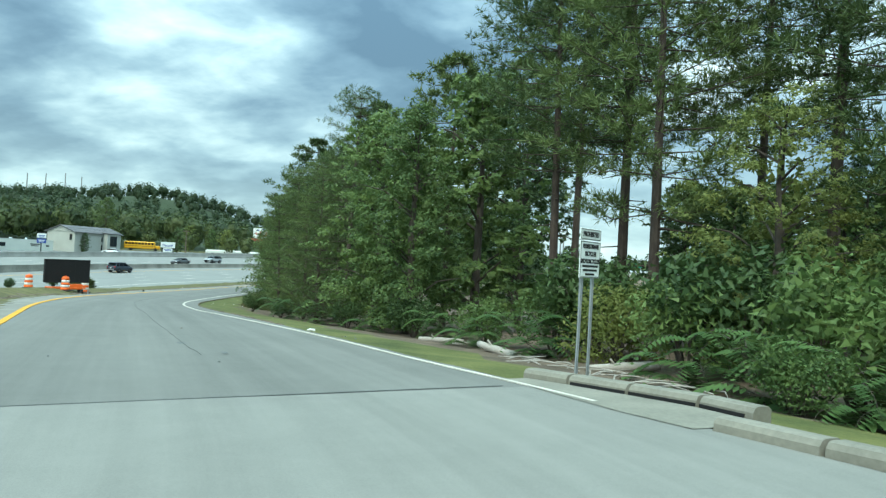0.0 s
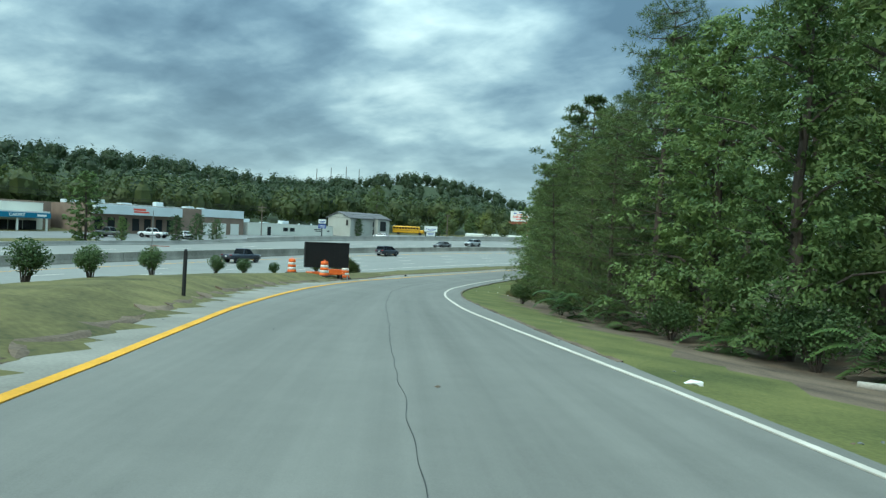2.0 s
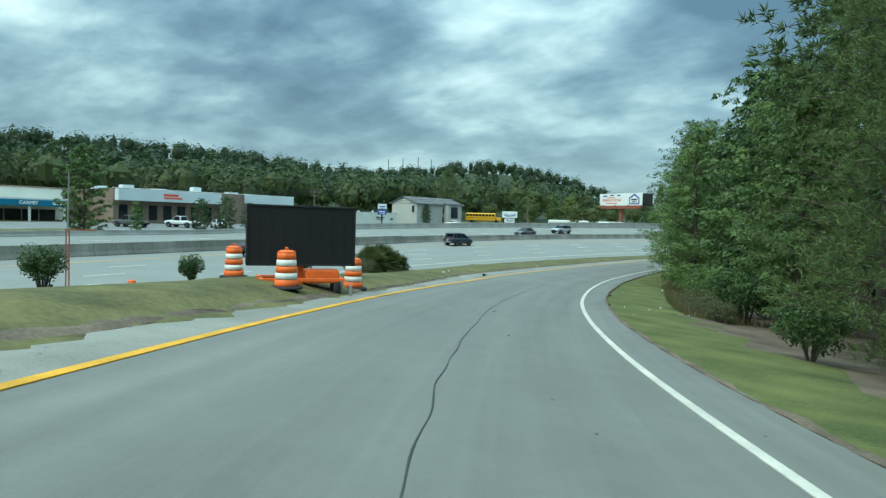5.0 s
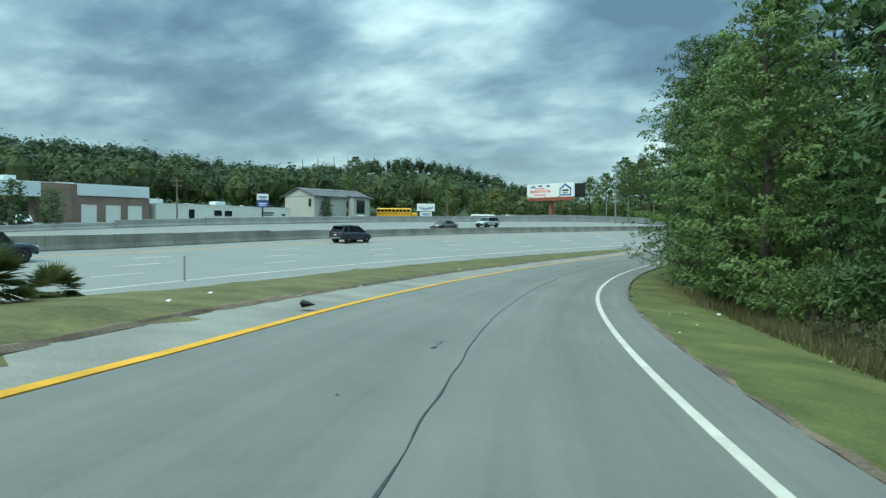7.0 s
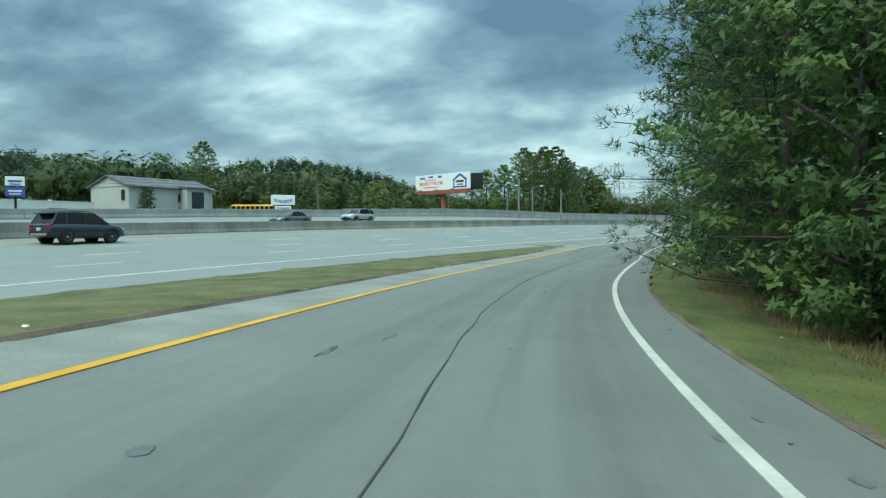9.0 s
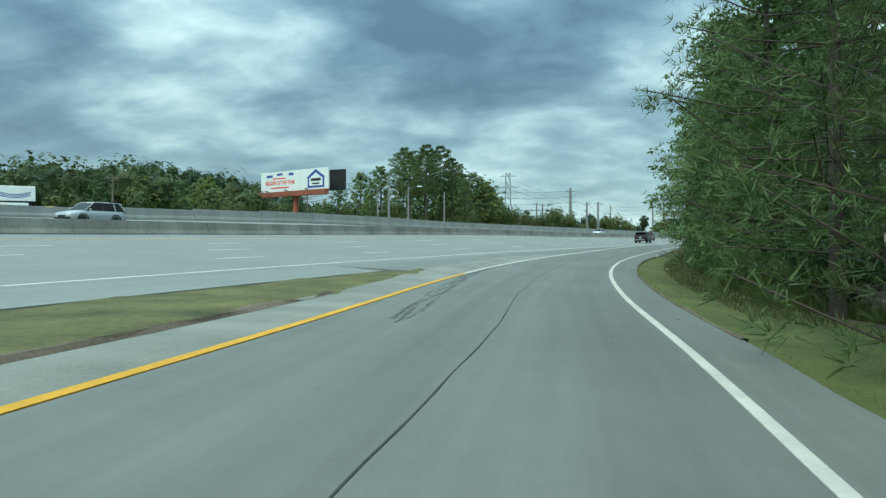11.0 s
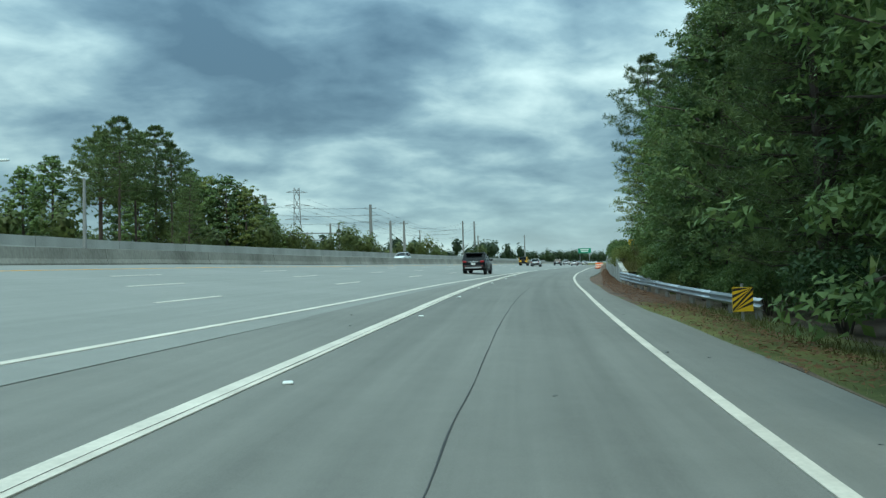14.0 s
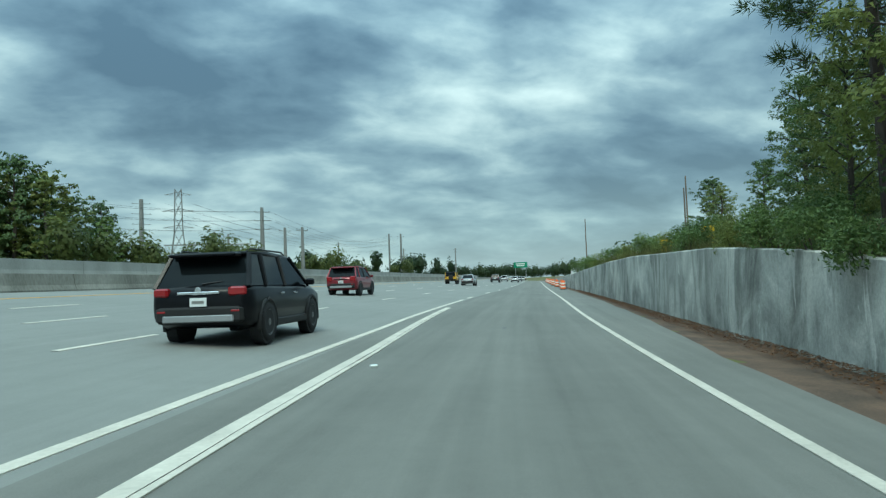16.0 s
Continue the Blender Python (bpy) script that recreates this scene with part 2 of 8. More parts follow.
def streaked_wall(name):
    """Old cast concrete: blotches, dark runs of water and pale lime streaks, all in metres."""
    m = bpy.data.materials.new(name)
    m.use_nodes = True
    n, l = m.node_tree.nodes, m.node_tree.links
    b = n["Principled BSDF"]
    b.inputs["Roughness"].default_value, b.inputs["Specular IOR Level"].default_value = 0.9, 0.2
    tc = n.new("ShaderNodeTexCoord")

    def tex(scale, stretch, detail=6, rough=0.6, warp=0.0):
        mp = n.new("ShaderNodeMapping")
        mp.inputs["Scale"].default_value = stretch
        l.new(tc.outputs["Object"], mp.inputs[0])
        t = n.new("ShaderNodeTexNoise")
        t.inputs["Scale"].default_value, t.inputs["Detail"].default_value, t.inputs["Roughness"].default_value, t.inputs["Distortion"].default_value = scale, detail, rough, warp
        l.new(mp.outputs[0], t.inputs[0])
        return t.outputs[0]

    def ramp_of(value, *stops):
        r = n.new("ShaderNodeValToRGB")
        r.color_ramp.elements[0].position, r.color_ramp.elements[0].color = stops[0][0], (*stops[0][1], 1)
        r.color_ramp.elements[1].position, r.color_ramp.elements[1].color = stops[-1][0], (*stops[-1][1], 1)
        for at, c in stops[1:-1]:
            r.color_ramp.elements.new(at).color = (*c, 1)
        l.new(value, r.inputs[0])
        return r.outputs[0]

    def mix(kind, fac, a, c):
        q = n.new("ShaderNodeMix")
        q.data_type, q.blend_type = "RGBA", kind
        if isinstance(fac, float):
            q.inputs[0].default_value = fac
        else:
            l.new(fac, q.inputs[0])
        for slot, v in ((6, a), (7, c)):
            if isinstance(v, tuple):
                q.inputs[slot].default_value = (*v, 1)
            else:
                l.new(v, q.inputs[slot])
        return q.outputs[2]

    blotch_c = ramp_of(tex(0.55, (1, 1, 0.9), 7, 0.62, 0.6), (0.34, (0.24, 0.24, 0.22)), (0.5, (0.40, 0.395, 0.36)), (0.64, (0.60, 0.585, 0.53)))
    runs = ramp_of(tex(0.75, (1, 1, 0.30), 6, 0.66, 1.4), (0.36, (0.42, 0.43, 0.42)), (0.50, (1, 1, 1)))
    lime = ramp_of(tex(1.7, (1, 1, 0.34), 5, 0.66, 1.6), (0.60, (0, 0, 0)), (0.68, (0.75, 0.75, 0.75)))
    grit = tex(16, (1, 1, 1), 4, 0.7)
    c = mix("MULTIPLY", 0.75, blotch_c, runs)
    c = mix("MIX", lime, c, (0.66, 0.645, 0.59))
    c = mix("MULTIPLY", 0.5, c, ramp_of(grit, (0.3, (0.6, 0.6, 0.6)), (0.65, (1.1, 1.1, 1.1))))
    l.new(c, b.inputs["Base Color"])
    bp = n.new("ShaderNodeBump")
    bp.inputs["Strength"].default_value, bp.inputs["Distance"].default_value = 0.4, 0.02
    l.new(grit, bp.inputs["Height"])
    l.new(bp.outputs[0], b.inputs["Normal"])
    return m


WALL_CONCRETE = streaked_wall("streaked_wall_concrete")
KERB = material("kerb_concrete", (0.20, 0.19, 0.155), 0.85, vary=0.28, scale=0.8, fine=20, bump=0.3)
STEEL = material("galvanised_steel", (0.36, 0.38, 0.40), 0.45, 0.75, vary=0.2, scale=0.7, fine=25, bump=0.08)
GREY_POLE = material("grey_pole", (0.20, 0.205, 0.20), 0.7, 0.2, vary=0.2, scale=1.5, fine=12)
WOOD_POLE = material("weathered_pole_wood", (0.15, 0.12, 0.095), 0.9, vary=0.3, scale=0.8, fine=30, stretch=(1, 1, 0.1))
BARK = material("furrowed_bark", (0.075, 0.062, 0.052), 0.95, vary=0.45, scale=0.4, fine=16, bump=0.9, size=0.06, stretch=(1, 1, 0.25))
PINE_BARK = material("pine_bark", (0.072, 0.056, 0.047), 0.95, vary=0.5, scale=0.4, fine=12, bump=0.9, size=0.06, stretch=(1, 1, 0.35))
DEADWOOD = material("bleached_deadwood", (0.34, 0.31, 0.27), 0.9, vary=0.35, scale=0.5, fine=24, bump=0.5)
BROAD_LEAF = leafy("broad_leaves", (0.044, 0.082, 0.026), (0.200, 0.275, 0.084), through_light=0.33)
YELLOW_LEAF = leafy("yellowing_leaves", (0.075, 0.105, 0.028), (0.275, 0.305, 0.090), through_light=0.45)
DARK_LEAF = leafy("dark_leaves", (0.028, 0.056, 0.020), (0.115, 0.172, 0.058), through_light=0.25)
NEEDLE = leafy("pine_needles", (0.022, 0.050, 0.019), (0.190, 0.240, 0.078), 0.6, 0.2, 1.5, 0.22)
FAR_LEAF = leafy("far_foliage", (0.020, 0.040, 0.020), (0.078, 0.102, 0.040), patch=0.11, single=0.05)
BELT_LEAF = leafy("belt_foliage", (0.024, 0.046, 0.018), (0.150, 0.170, 0.050), patch=0.14, single=0.12)
FERN = leafy("compound_leaves", (0.040, 0.086, 0.03), (0.145, 0.225, 0.070))
BLADE = leafy("grass_blades", (0.075, 0.105, 0.028), (0.165, 0.185, 0.060), through_light=0.5)
BANK_BLADE = leafy("bank_grass_blades", (0.070, 0.078, 0.025), (0.165, 0.150, 0.058), through_light=0.5)
DRY_BLADE = leafy("dry_grass_blades", (0.115, 0.100, 0.052), (0.265, 0.225, 0.120))
STRAW_BLADE = leafy("straw_blades", (0.20, 0.155, 0.07), (0.42, 0.33, 0.165))
DEAD_LEAF = leafy("dead_leaves", (0.085, 0.045, 0.024), (0.23, 0.12, 0.06))
PALM_LEAF = leafy("palmetto_fronds", (0.034, 0.056, 0.018), (0.155, 0.165, 0.058))
BLACK = material("matt_black_panel", (0.012, 0.012, 0.013), 0.5, vary=0.2, scale=0.5, fine=30, bump=0.05)
ORANGE = material("orange_plastic", (0.72, 0.135, 0.025), 0.5, vary=0.2, scale=0.3, fine=12, bump=0.05)
REFLECT = material("white_reflective_band", (0.70, 0.68, 0.64), 0.4, vary=0.18, scale=0.3, fine=14, bump=0.03)
RUBBER = material("black_rubber", (0.018, 0.018, 0.019), 0.75, vary=0.3, scale=0.3, fine=30)
SIGN_WHITE = material("white_sign_sheet", (0.66, 0.69, 0.67), 0.45, vary=0.06, scale=0.6, fine=12, bump=0.0)
SIGN_BLACK = material("black_lettering", (0.02, 0.02, 0.022), 0.5, vary=0.1)
SIGN_YELLOW = material("yellow_sign_sheet", (0.72, 0.47, 0.03), 0.45, vary=0.08, bump=0.0)
SIGN_GREEN = material("green_sign_sheet", (0.015, 0.19, 0.105), 0.5, vary=0.06, bump=0.0)
SIGN_BLUE = material("blue_sign_sheet", (0.05, 0.085, 0.29), 0.5, vary=0.08, bump=0.0)
SIGN_RED = material("red_poster", (0.62, 0.085, 0.05), 0.5, vary=0.2, scale=2, bump=0.0)
RUST_RED = material("rust_red_frame", (0.23, 0.075, 0.045), 0.7, vary=0.25, scale=0.8)
BRICK = material("brown_brick", (0.195, 0.145, 0.115), 0.9, vary=0.22, scale=2.0, fine=14, bump=0.2)
WHITE_WALL = material("painted_white_wall", (0.60, 0.61, 0.55), 0.8, vary=0.10, scale=3, fine=8, bump=0.08)
PALE_FASCIA = material("pale_metal_fascia", (0.52, 0.58, 0.60), 0.6, vary=0.10, scale=4, fine=6, bump=0.03)
TEAL = material("teal_fascia", (0.012, 0.135, 0.23), 0.55, vary=0.12, scale=3, bump=0.02)
SIDING = material("grey_lap_siding", (0.36, 0.37, 0.335), 0.8, vary=0.08, scale=2, fine=10, bump=0.05)
SHINGLE = material("grey_shingles", (0.12, 0.12, 0.125), 0.92, vary=0.25, scale=2, fine=7, bump=0.3)
FLAT_ROOF = material("pale_roofing", (0.48, 0.49, 0.46), 0.85, vary=0.15, scale=4, fine=5)
WINDOW = glass("dark_window_glass", (0.018, 0.023, 0.026))
DOOR_WHITE = material("white_roller_door", (0.62, 0.63, 0.60), 0.6, vary=0.08)
CAR_GLASS = glass("tinted_car_glass", (0.006, 0.008, 0.009), 0.03, 0.16)
LOT_PAVE = material("parking_lot_asphalt", (0.16, 0.165, 0.16), 0.9, vary=0.2, scale=6, fine=8, bump=0.1)
CHROME = material("bright_trim", (0.62, 0.63, 0.64), 0.25, 0.9, vary=0.05, bump=0.0)
GREY_TRIM = material("grey_plastic_trim", (0.014, 0.0145, 0.015), 0.6, vary=0.15)
SILVER_TRIM = material("silver_skid_trim", (0.30, 0.31, 0.32), 0.4, 0.5, vary=0.08)
LAMP_RED = material("red_lamp_lens", (0.22, 0.010, 0.014), 0.18, vary=0.1, bump=0.0, spec=0.6)
LAMP_CLEAR = material("clear_lamp_lens", (0.62, 0.64, 0.65), 0.12, vary=0.05, bump=0.0, spec=0.6)
PLATE = material("pale_plate", (0.60, 0.63, 0.64), 0.5, vary=0.04, bump=0.0)
LITTER = material("white_litter", (0.72, 0.72, 0.70), 0.8, vary=0.12, scale=0.2)


def paint(name, colour, metal=0.25, coat=0.4, spec=0.35):
    return material(name, colour, 0.30, metal, vary=0.05, scale=2.0, fine=200, bump=0.0, spec=spec, coat=coat)


PAINT = {
    "black": paint("black_car_paint", (0.005, 0.0055, 0.007), 0.0, 0.10, 0.14),
    "red": paint("dark_red_car_paint", (0.165, 0.014, 0.022)),
    "white": paint("white_car_paint", (0.62, 0.64, 0.65)),
    "silver": paint("silver_car_paint", (0.36, 0.38, 0.39)),
    "navy": paint("dark_blue_car_paint", (0.028, 0.036, 0.052)),
    "yellow": paint("yellow_car_paint", (0.62, 0.37, 0.02)),
    "grey": paint("grey_car_paint", (0.085, 0.09, 0.095)),
    "bus": paint("school_bus_paint", (0.62, 0.33, 0.015)),
}


# ---- mesh helpers ----
class Mesh:
    """Collects vertices and faces of one part."""

    def __init__(self):
        self.v, self.f, self.mi = [], [], []

    def add(self, verts, faces, m=0):
        o = len(self.v)
        self.v += [tuple(p) for p in verts]
        self.f += [tuple(i + o for i in f) for f in faces]
        self.mi += [m] * len(faces)
        return self

    def box(self, c, s, rz=0.0, bevel=0.0, m=0, rx=0.0):
        hx, hy, hz = s[0] / 2, s[1] / 2, s[2] / 2
        turn = Euler((rx, 0, rz)).to_matrix()
        if bevel <= 0:
            vs = [(x, y, z) for x in (-hx, hx) for y in (-hy, hy) for z in (-hz, hz)]
            fs = [(0, 1, 3, 2), (4, 6, 7, 5), (0, 4, 5, 1), (2, 3, 7, 6), (0, 2, 6, 4), (1, 5, 7, 3)]
        else:
            b = min(bevel, hx * 0.9, hy * 0.9, hz * 0.9)
            ring = lambda x, y: [(-x + b, -y), (x - b, -y), (x, -y + b), (x, y - b), (x - b, y), (-x + b, y), (-x, y - b), (-x, -y + b)]  # noqa: E731
            vs = []
            for z, k in ((-hz, b), (-hz + b, 0), (hz - b, 0), (hz, b)):
                vs += [(x, y, z) for x, y in ring(hx - k, hy - k)]
            fs = [tuple(range(7, -1, -1)), tuple(range(24, 32))]
            for a in range(3):
                fs += [(a * 8 + i, a * 8 + (i + 1) % 8, a * 8 + 8 + (i + 1) % 8, a * 8 + 8 + i) for i in range(8)]
        return self.add([turn @ Vector(p) + Vector(c) for p in vs], fs, m)

    def tube(self, pts, radii, n=8, caps=True, m=0):
        pts = [Vector(p) for p in pts]
        vs = []
        for i, p in enumerate(pts):
            d = (pts[min(i + 1, len(pts) - 1)] - pts[max(i - 1, 0)]).normalized()
            a = d.cross(Vector((0.13, 0.97, 0.21))).normalized()
            b = d.cross(a)
            vs += [p + radii[i] * (math.cos(t) * a + math.sin(t) * b) for t in (2 * math.pi * k / n for k in range(n))]
        fs = [(i * n + k, i * n + (k + 1) % n, (i + 1) * n + (k + 1) % n, (i + 1) * n + k) for i in range(len(pts) - 1) for k in range(n)]
        if caps:
            fs += [tuple(range(n - 1, -1, -1)), tuple(range((len(pts) - 1) * n, len(pts) * n))]
        return self.add(vs, fs, m)

    def lathe(self, profile, n=16, c=(0, 0, 0), m=0):
        vs = [(c[0] + r * math.cos(2 * math.pi * k / n), c[1] + r * math.sin(2 * math.pi * k / n), c[2] + z) for r, z in profile for k in range(n)]
        fs = [(i * n + k, i * n + (k + 1) % n, (i + 1) * n + (k + 1) % n, (i + 1) * n + k) for i in range(len(profile) - 1) for k in range(n)]
        fs += [tuple(range(n - 1, -1, -1)), tuple(range((len(profile) - 1) * n, len(profile) * n))]
        return self.add(vs, fs, m)

    def prism(self, outline, y0, y1, m=0):
        """An outline in x and z, drawn out along y."""
        n = len(outline)
        vs = [(x, y0, z) for x, z in outline] + [(x, y1, z) for x, z in outline]
        fs = [tuple(range(n - 1, -1, -1)), tuple(range(n, 2 * n))] + [(i, (i + 1) % n, n + (i + 1) % n, n + i) for i in range(n)]
        return self.add(vs, fs, m)

    def loft(self, rings, m=0, caps=True):
        n = len(rings[0])
        vs = [p for ring in rings for p in ring]
        fs = [(i * n + k, i * n + (k + 1) % n, (i + 1) * n + (k + 1) % n, (i + 1) * n + k) for i in range(len(rings) - 1) for k in range(n)]
        if caps:
            fs += [tuple(range(n - 1, -1, -1)), tuple(range((len(rings) - 1) * n, len(rings) * n))]
        return self.add(vs, fs, m)

    def data(self, name, materials, smooth=False):
        me = bpy.data.meshes.new(name)
        me.from_pydata(self.v, [], self.f)
        for mat in materials if isinstance(materials, (list, tuple)) else [materials]:
            me.materials.append(mat)
        if any(self.mi):
            me.polygons.foreach_set("material_index", self.mi)
        if smooth:
            me.polygons.foreach_set("use_smooth", [True] * len(self.f))
        me.update()
        return me


def quick(name, verts, faces, mat, smooth=False):
    """A mesh from arrays of vertices and of equal-sided faces."""
    verts, faces = np.asarray(verts, np.float32), np.asarray(faces, np.int32)
    me = bpy.data.meshes.new(name)
    k = faces.shape[1]
    me.vertices.add(len(verts))
    me.vertices.foreach_set("co", verts.ravel())
    me.loops.add(faces.size)
    me.loops.foreach_set("vertex_index", faces.ravel())
    me.polygons.add(len(faces))
    me.polygons.foreach_set("loop_start", np.arange(0, faces.size, k, dtype=np.int32))
    me.polygons.foreach_set("use_smooth", np.full(len(faces), smooth))
    me.update(calc_edges=True)
    me.materials.append(mat)
    return me


def part(name, mesh, mats, parent, label="", smooth=False):
    data = mesh.data(name, mats, smooth) if isinstance(mesh, Mesh) else mesh
    ob = new(name, data)
    ob.parent = parent
    return tagged(ob, label)


def thing(name, label, category, m=None, group="", kind=""):
    ob = new(name)
    ob.empty_display_size = 0.2
    if m is not None:
        ob.matrix_basis = m
    return tagged(ob, label, category, group, kind)


def solid(name, mesh, mats, label, category="", group="", kind="", m=None, smooth=False):
    ob = new(name, mesh.data(name, mats, smooth) if isinstance(mesh, Mesh) else mesh)
    if m is not None:
        ob.matrix_basis = m
    return tagged(ob, label, category, group, kind)


def words(text, size, mat, parent, m, name="lettering", bold=0.0, squeeze=1.0):
    """Raised lettering as a mesh, centred on its pose m (it reads along local x, up along local y)."""
    curve = bpy.data.curves.new(name, "FONT")
    curve.body, curve.size, curve.align_x, curve.align_y, curve.extrude, curve.offset = text, size, "CENTER", "CENTER", 0.004, bold
    tmp = new(name + "_tmp", curve)
    me = bpy.data.meshes.new_from_object(tmp.evaluated_get(bpy.context.evaluated_depsgraph_get()))
    bpy.data.objects.remove(tmp)
    me.materials.clear()
    me.materials.append(mat)
    ob = new(name, me)
    ob.parent = parent
    ob.matrix_basis = m @ Matrix.Diagonal((squeeze, 1, 1, 1))
    return ob


# ---- the two alignments ----
# Ramp centre: station, x, y, road height, fall to the right.
RAMP = np.array([
    (-6, 3.0, -40, 0.1, -0.01), (-2, 1.3, -9, 0.05, -0.012), (-1, 0.65, -4.1, 0.03, -0.012),
    (0, 0.0, 0.0, 0.0, -0.012), (1, -1.23, 4.23, -0.08, -0.005), (2, -3.49, 9.23, -0.24, 0.006), (3, -6.36, 15.37, -0.48, 0.022),
    (4, -9.86, 22.86, -0.84, 0.039), (5, -14.05, 31.95, -1.43, 0.051), (6, -18.58, 43.10, -2.11, 0.060), (7, -22.57, 55.90, -2.81, 0.069),
    (8, -25.71, 69.42, -3.46, 0.072), (9, -27.93, 83.72, -3.97, 0.063), (10, -28.73, 99.00, -4.30, 0.052), (11, -27.73, 115.34, -4.37, 0.048),
    (12, -25.56, 132.94, -4.27, 0.046), (13, -22.03, 151.25, -4.09, 0.045), (14, -16.67, 169.64, -3.83, 0.044), (15, -10.05, 188.41, -3.50, 0.043),
])
RAMP_END = np.array([
    (16, -2.24, 207.83, -3.23, 0.042), (17, 5.85, 225.5, -3.07, 0.040), (18, 14.6, 243.2, -2.95, 0.038),
    (20, 32.8, 280.0, -2.75, 0.035), (24, 79.5, 373.0, -2.30, 0.03), (30, 178.0, 570.0, -1.4, 0.03), (40, 398.0, 1000.0, 1.0, 0.02),
])
RAMP_HALF = np.array([
    (9.5, -28.53, 91.23, -4.165, 0.058), (10.5, -28.48, 107.0, -4.365, 0.050), (11.5, -26.63, 124.0, -4.327, 0.047), (12.5, -24.05, 142.07, -4.194, 0.0455),
    (13.5, -19.55, 160.44, -3.965, 0.0445), (14.5, -13.49, 178.93, -3.68, 0.0435), (15.5, -6.31, 198.06, -3.34, 0.0425), (6.5, -20.68, 49.36, -2.455, 0.064), (7.5, -24.25, 62.59, -3.16, 0.072),
])
RAMP = np.vstack([RAMP, RAMP_HALF, RAMP_END])
RAMP = RAMP[RAMP[:, 0].argsort()]
# Highway right edge line: x, y, height. It rises to its left.
EDGE = np.array([
    (-10, -330, -8.0), (-36, -170, -7.2), (-47, -50, -6.0), (-49.6, 0, -5.6), (-49.6, 40, -5.0), (-48.2, 67, -4.55), (-47.1, 80, -4.32), (-44.6, 100, -4.1),
    (-40.8, 118, -3.95), (-35.4, 136.6, -3.80), (-29.6, 154, -3.64), (-16.0, 186, -3.28), (-4.6, 211.2, -2.98), (3.5, 228.8, -2.84), (12.4, 246.5, -2.75),
    (30.6, 281.2, -2.55), (77.3, 374.2, -2.1), (175.8, 571.2, -1.2), (395.8, 1001.2, 1.1),
])
BARRIER_D, FAR_D = 18.4, 38.5


def spline(xs, ys, at):
    """Cubic Hermite through unevenly spaced knots; ys may hold several columns."""
    xs, ys, at = np.asarray(xs, float), np.asarray(ys, float), np.atleast_1d(np.asarray(at, float))
    ys = ys.reshape(len(xs), -1)
    h = np.diff(xs)[:, None]
    d = np.diff(ys, axis=0) / h
    m = np.vstack([d[:1], (d[:-1] * h[1:] + d[1:] * h[:-1]) / (h[1:] + h[:-1]), d[-1:]])
    i = np.clip(np.searchsorted(xs, at) - 1, 0, len(xs) - 2)
    w = xs[i + 1] - xs[i]
    u = np.clip((at - xs[i]) / w, 0, 1)[:, None]
    w = w[:, None]
    return (2 * u**3 - 3 * u**2 + 1) * ys[i] + (u**3 - 2 * u**2 + u) * w * m[i] + (3 * u**2 - 2 * u**3) * ys[i + 1] + (u**3 - u**2) * w * m[i + 1]


TAU = np.concatenate([np.arange(-6, 18, 0.05), np.arange(18, 40.01, 0.25)])
RP = spline(RAMP[:, 0], RAMP[:, 1:], TAU)
RT = np.gradient(RP[:, :2], axis=0)
RT /= np.linalg.norm(RT, axis=1)[:, None]
near_edge = ((EDGE[:, None, 0] - RP[None, :, 0]) ** 2 + (EDGE[:, None, 1] - RP[None, :, 1]) ** 2).argmin(1)
for k, i in enumerate(near_edge):
    if EDGE[k, 1] > 150:  # past the gore both lie in one plane
        o = EDGE[k, :2] - RP[i, :2]
        EDGE[k, 2] = RP[i, 2] - RP[i, 3] * (o[0] * RT[i, 1] - o[1] * RT[i, 0])
edge_arc = np.concatenate([[0], np.cumsum(np.linalg.norm(np.diff(EDGE[:, :2], axis=0), axis=1))])
ES = np.concatenate([np.arange(0, 900, 1.0), np.arange(900, edge_arc[-1], 5.0)])
EP = spline(edge_arc, EDGE, ES)
ET = np.gradient(EP[:, :2], axis=0)
ET /= np.linalg.norm(ET, axis=1)[:, None]


def ramp_at(tau, r, dz=0.0):
    """A place on the ramp: station, metres to the right of its centre, height above the road."""
    i = np.interp(tau, TAU, np.arange(len(TAU)))
    j = np.clip(i.astype(int) if isinstance(i, np.ndarray) else int(i), 0, len(TAU) - 2)
    u = i - j
    p = (RP[j].T * (1 - u) + RP[j + 1].T * u).T
    t = (RT[j].T * (1 - u) + RT[j + 1].T * u).T
    x = p[..., 0] + t[..., 1] * r
    y = p[..., 1] - t[..., 0] * r
    return np.stack([x, y, p[..., 2] - p[..., 3] * r + dz], -1)


def fall(s):
    """The highway's cross-fall: flat at first, steep through the bend, easing again."""
    return np.interp(s, [380, 425, 446, 468, 487, 505, 525, 545, 566, 600, 700], [0.043, 0.043, 0.062, 0.073, 0.082, 0.086, 0.087, 0.082, 0.073, 0.071, 0.070])


def high_at(s, d, dz=0.0):
    """A place on the highway: metres along its edge line, metres to its left, height above the road."""
    j = np.interp(s, ES, np.arange(len(ES)))
    k = np.clip(np.asarray(j).astype(int), 0, len(ES) - 2)
    u = j - k
    p = (EP[k].T * (1 - u) + EP[k + 1].T * u).T
    t = (ET[k].T * (1 - u) + ET[k + 1].T * u).T
    return np.stack([p[..., 0] - t[..., 1] * d, p[..., 1] + t[..., 0] * d, p[..., 2] + fall(s) * d + dz], -1)


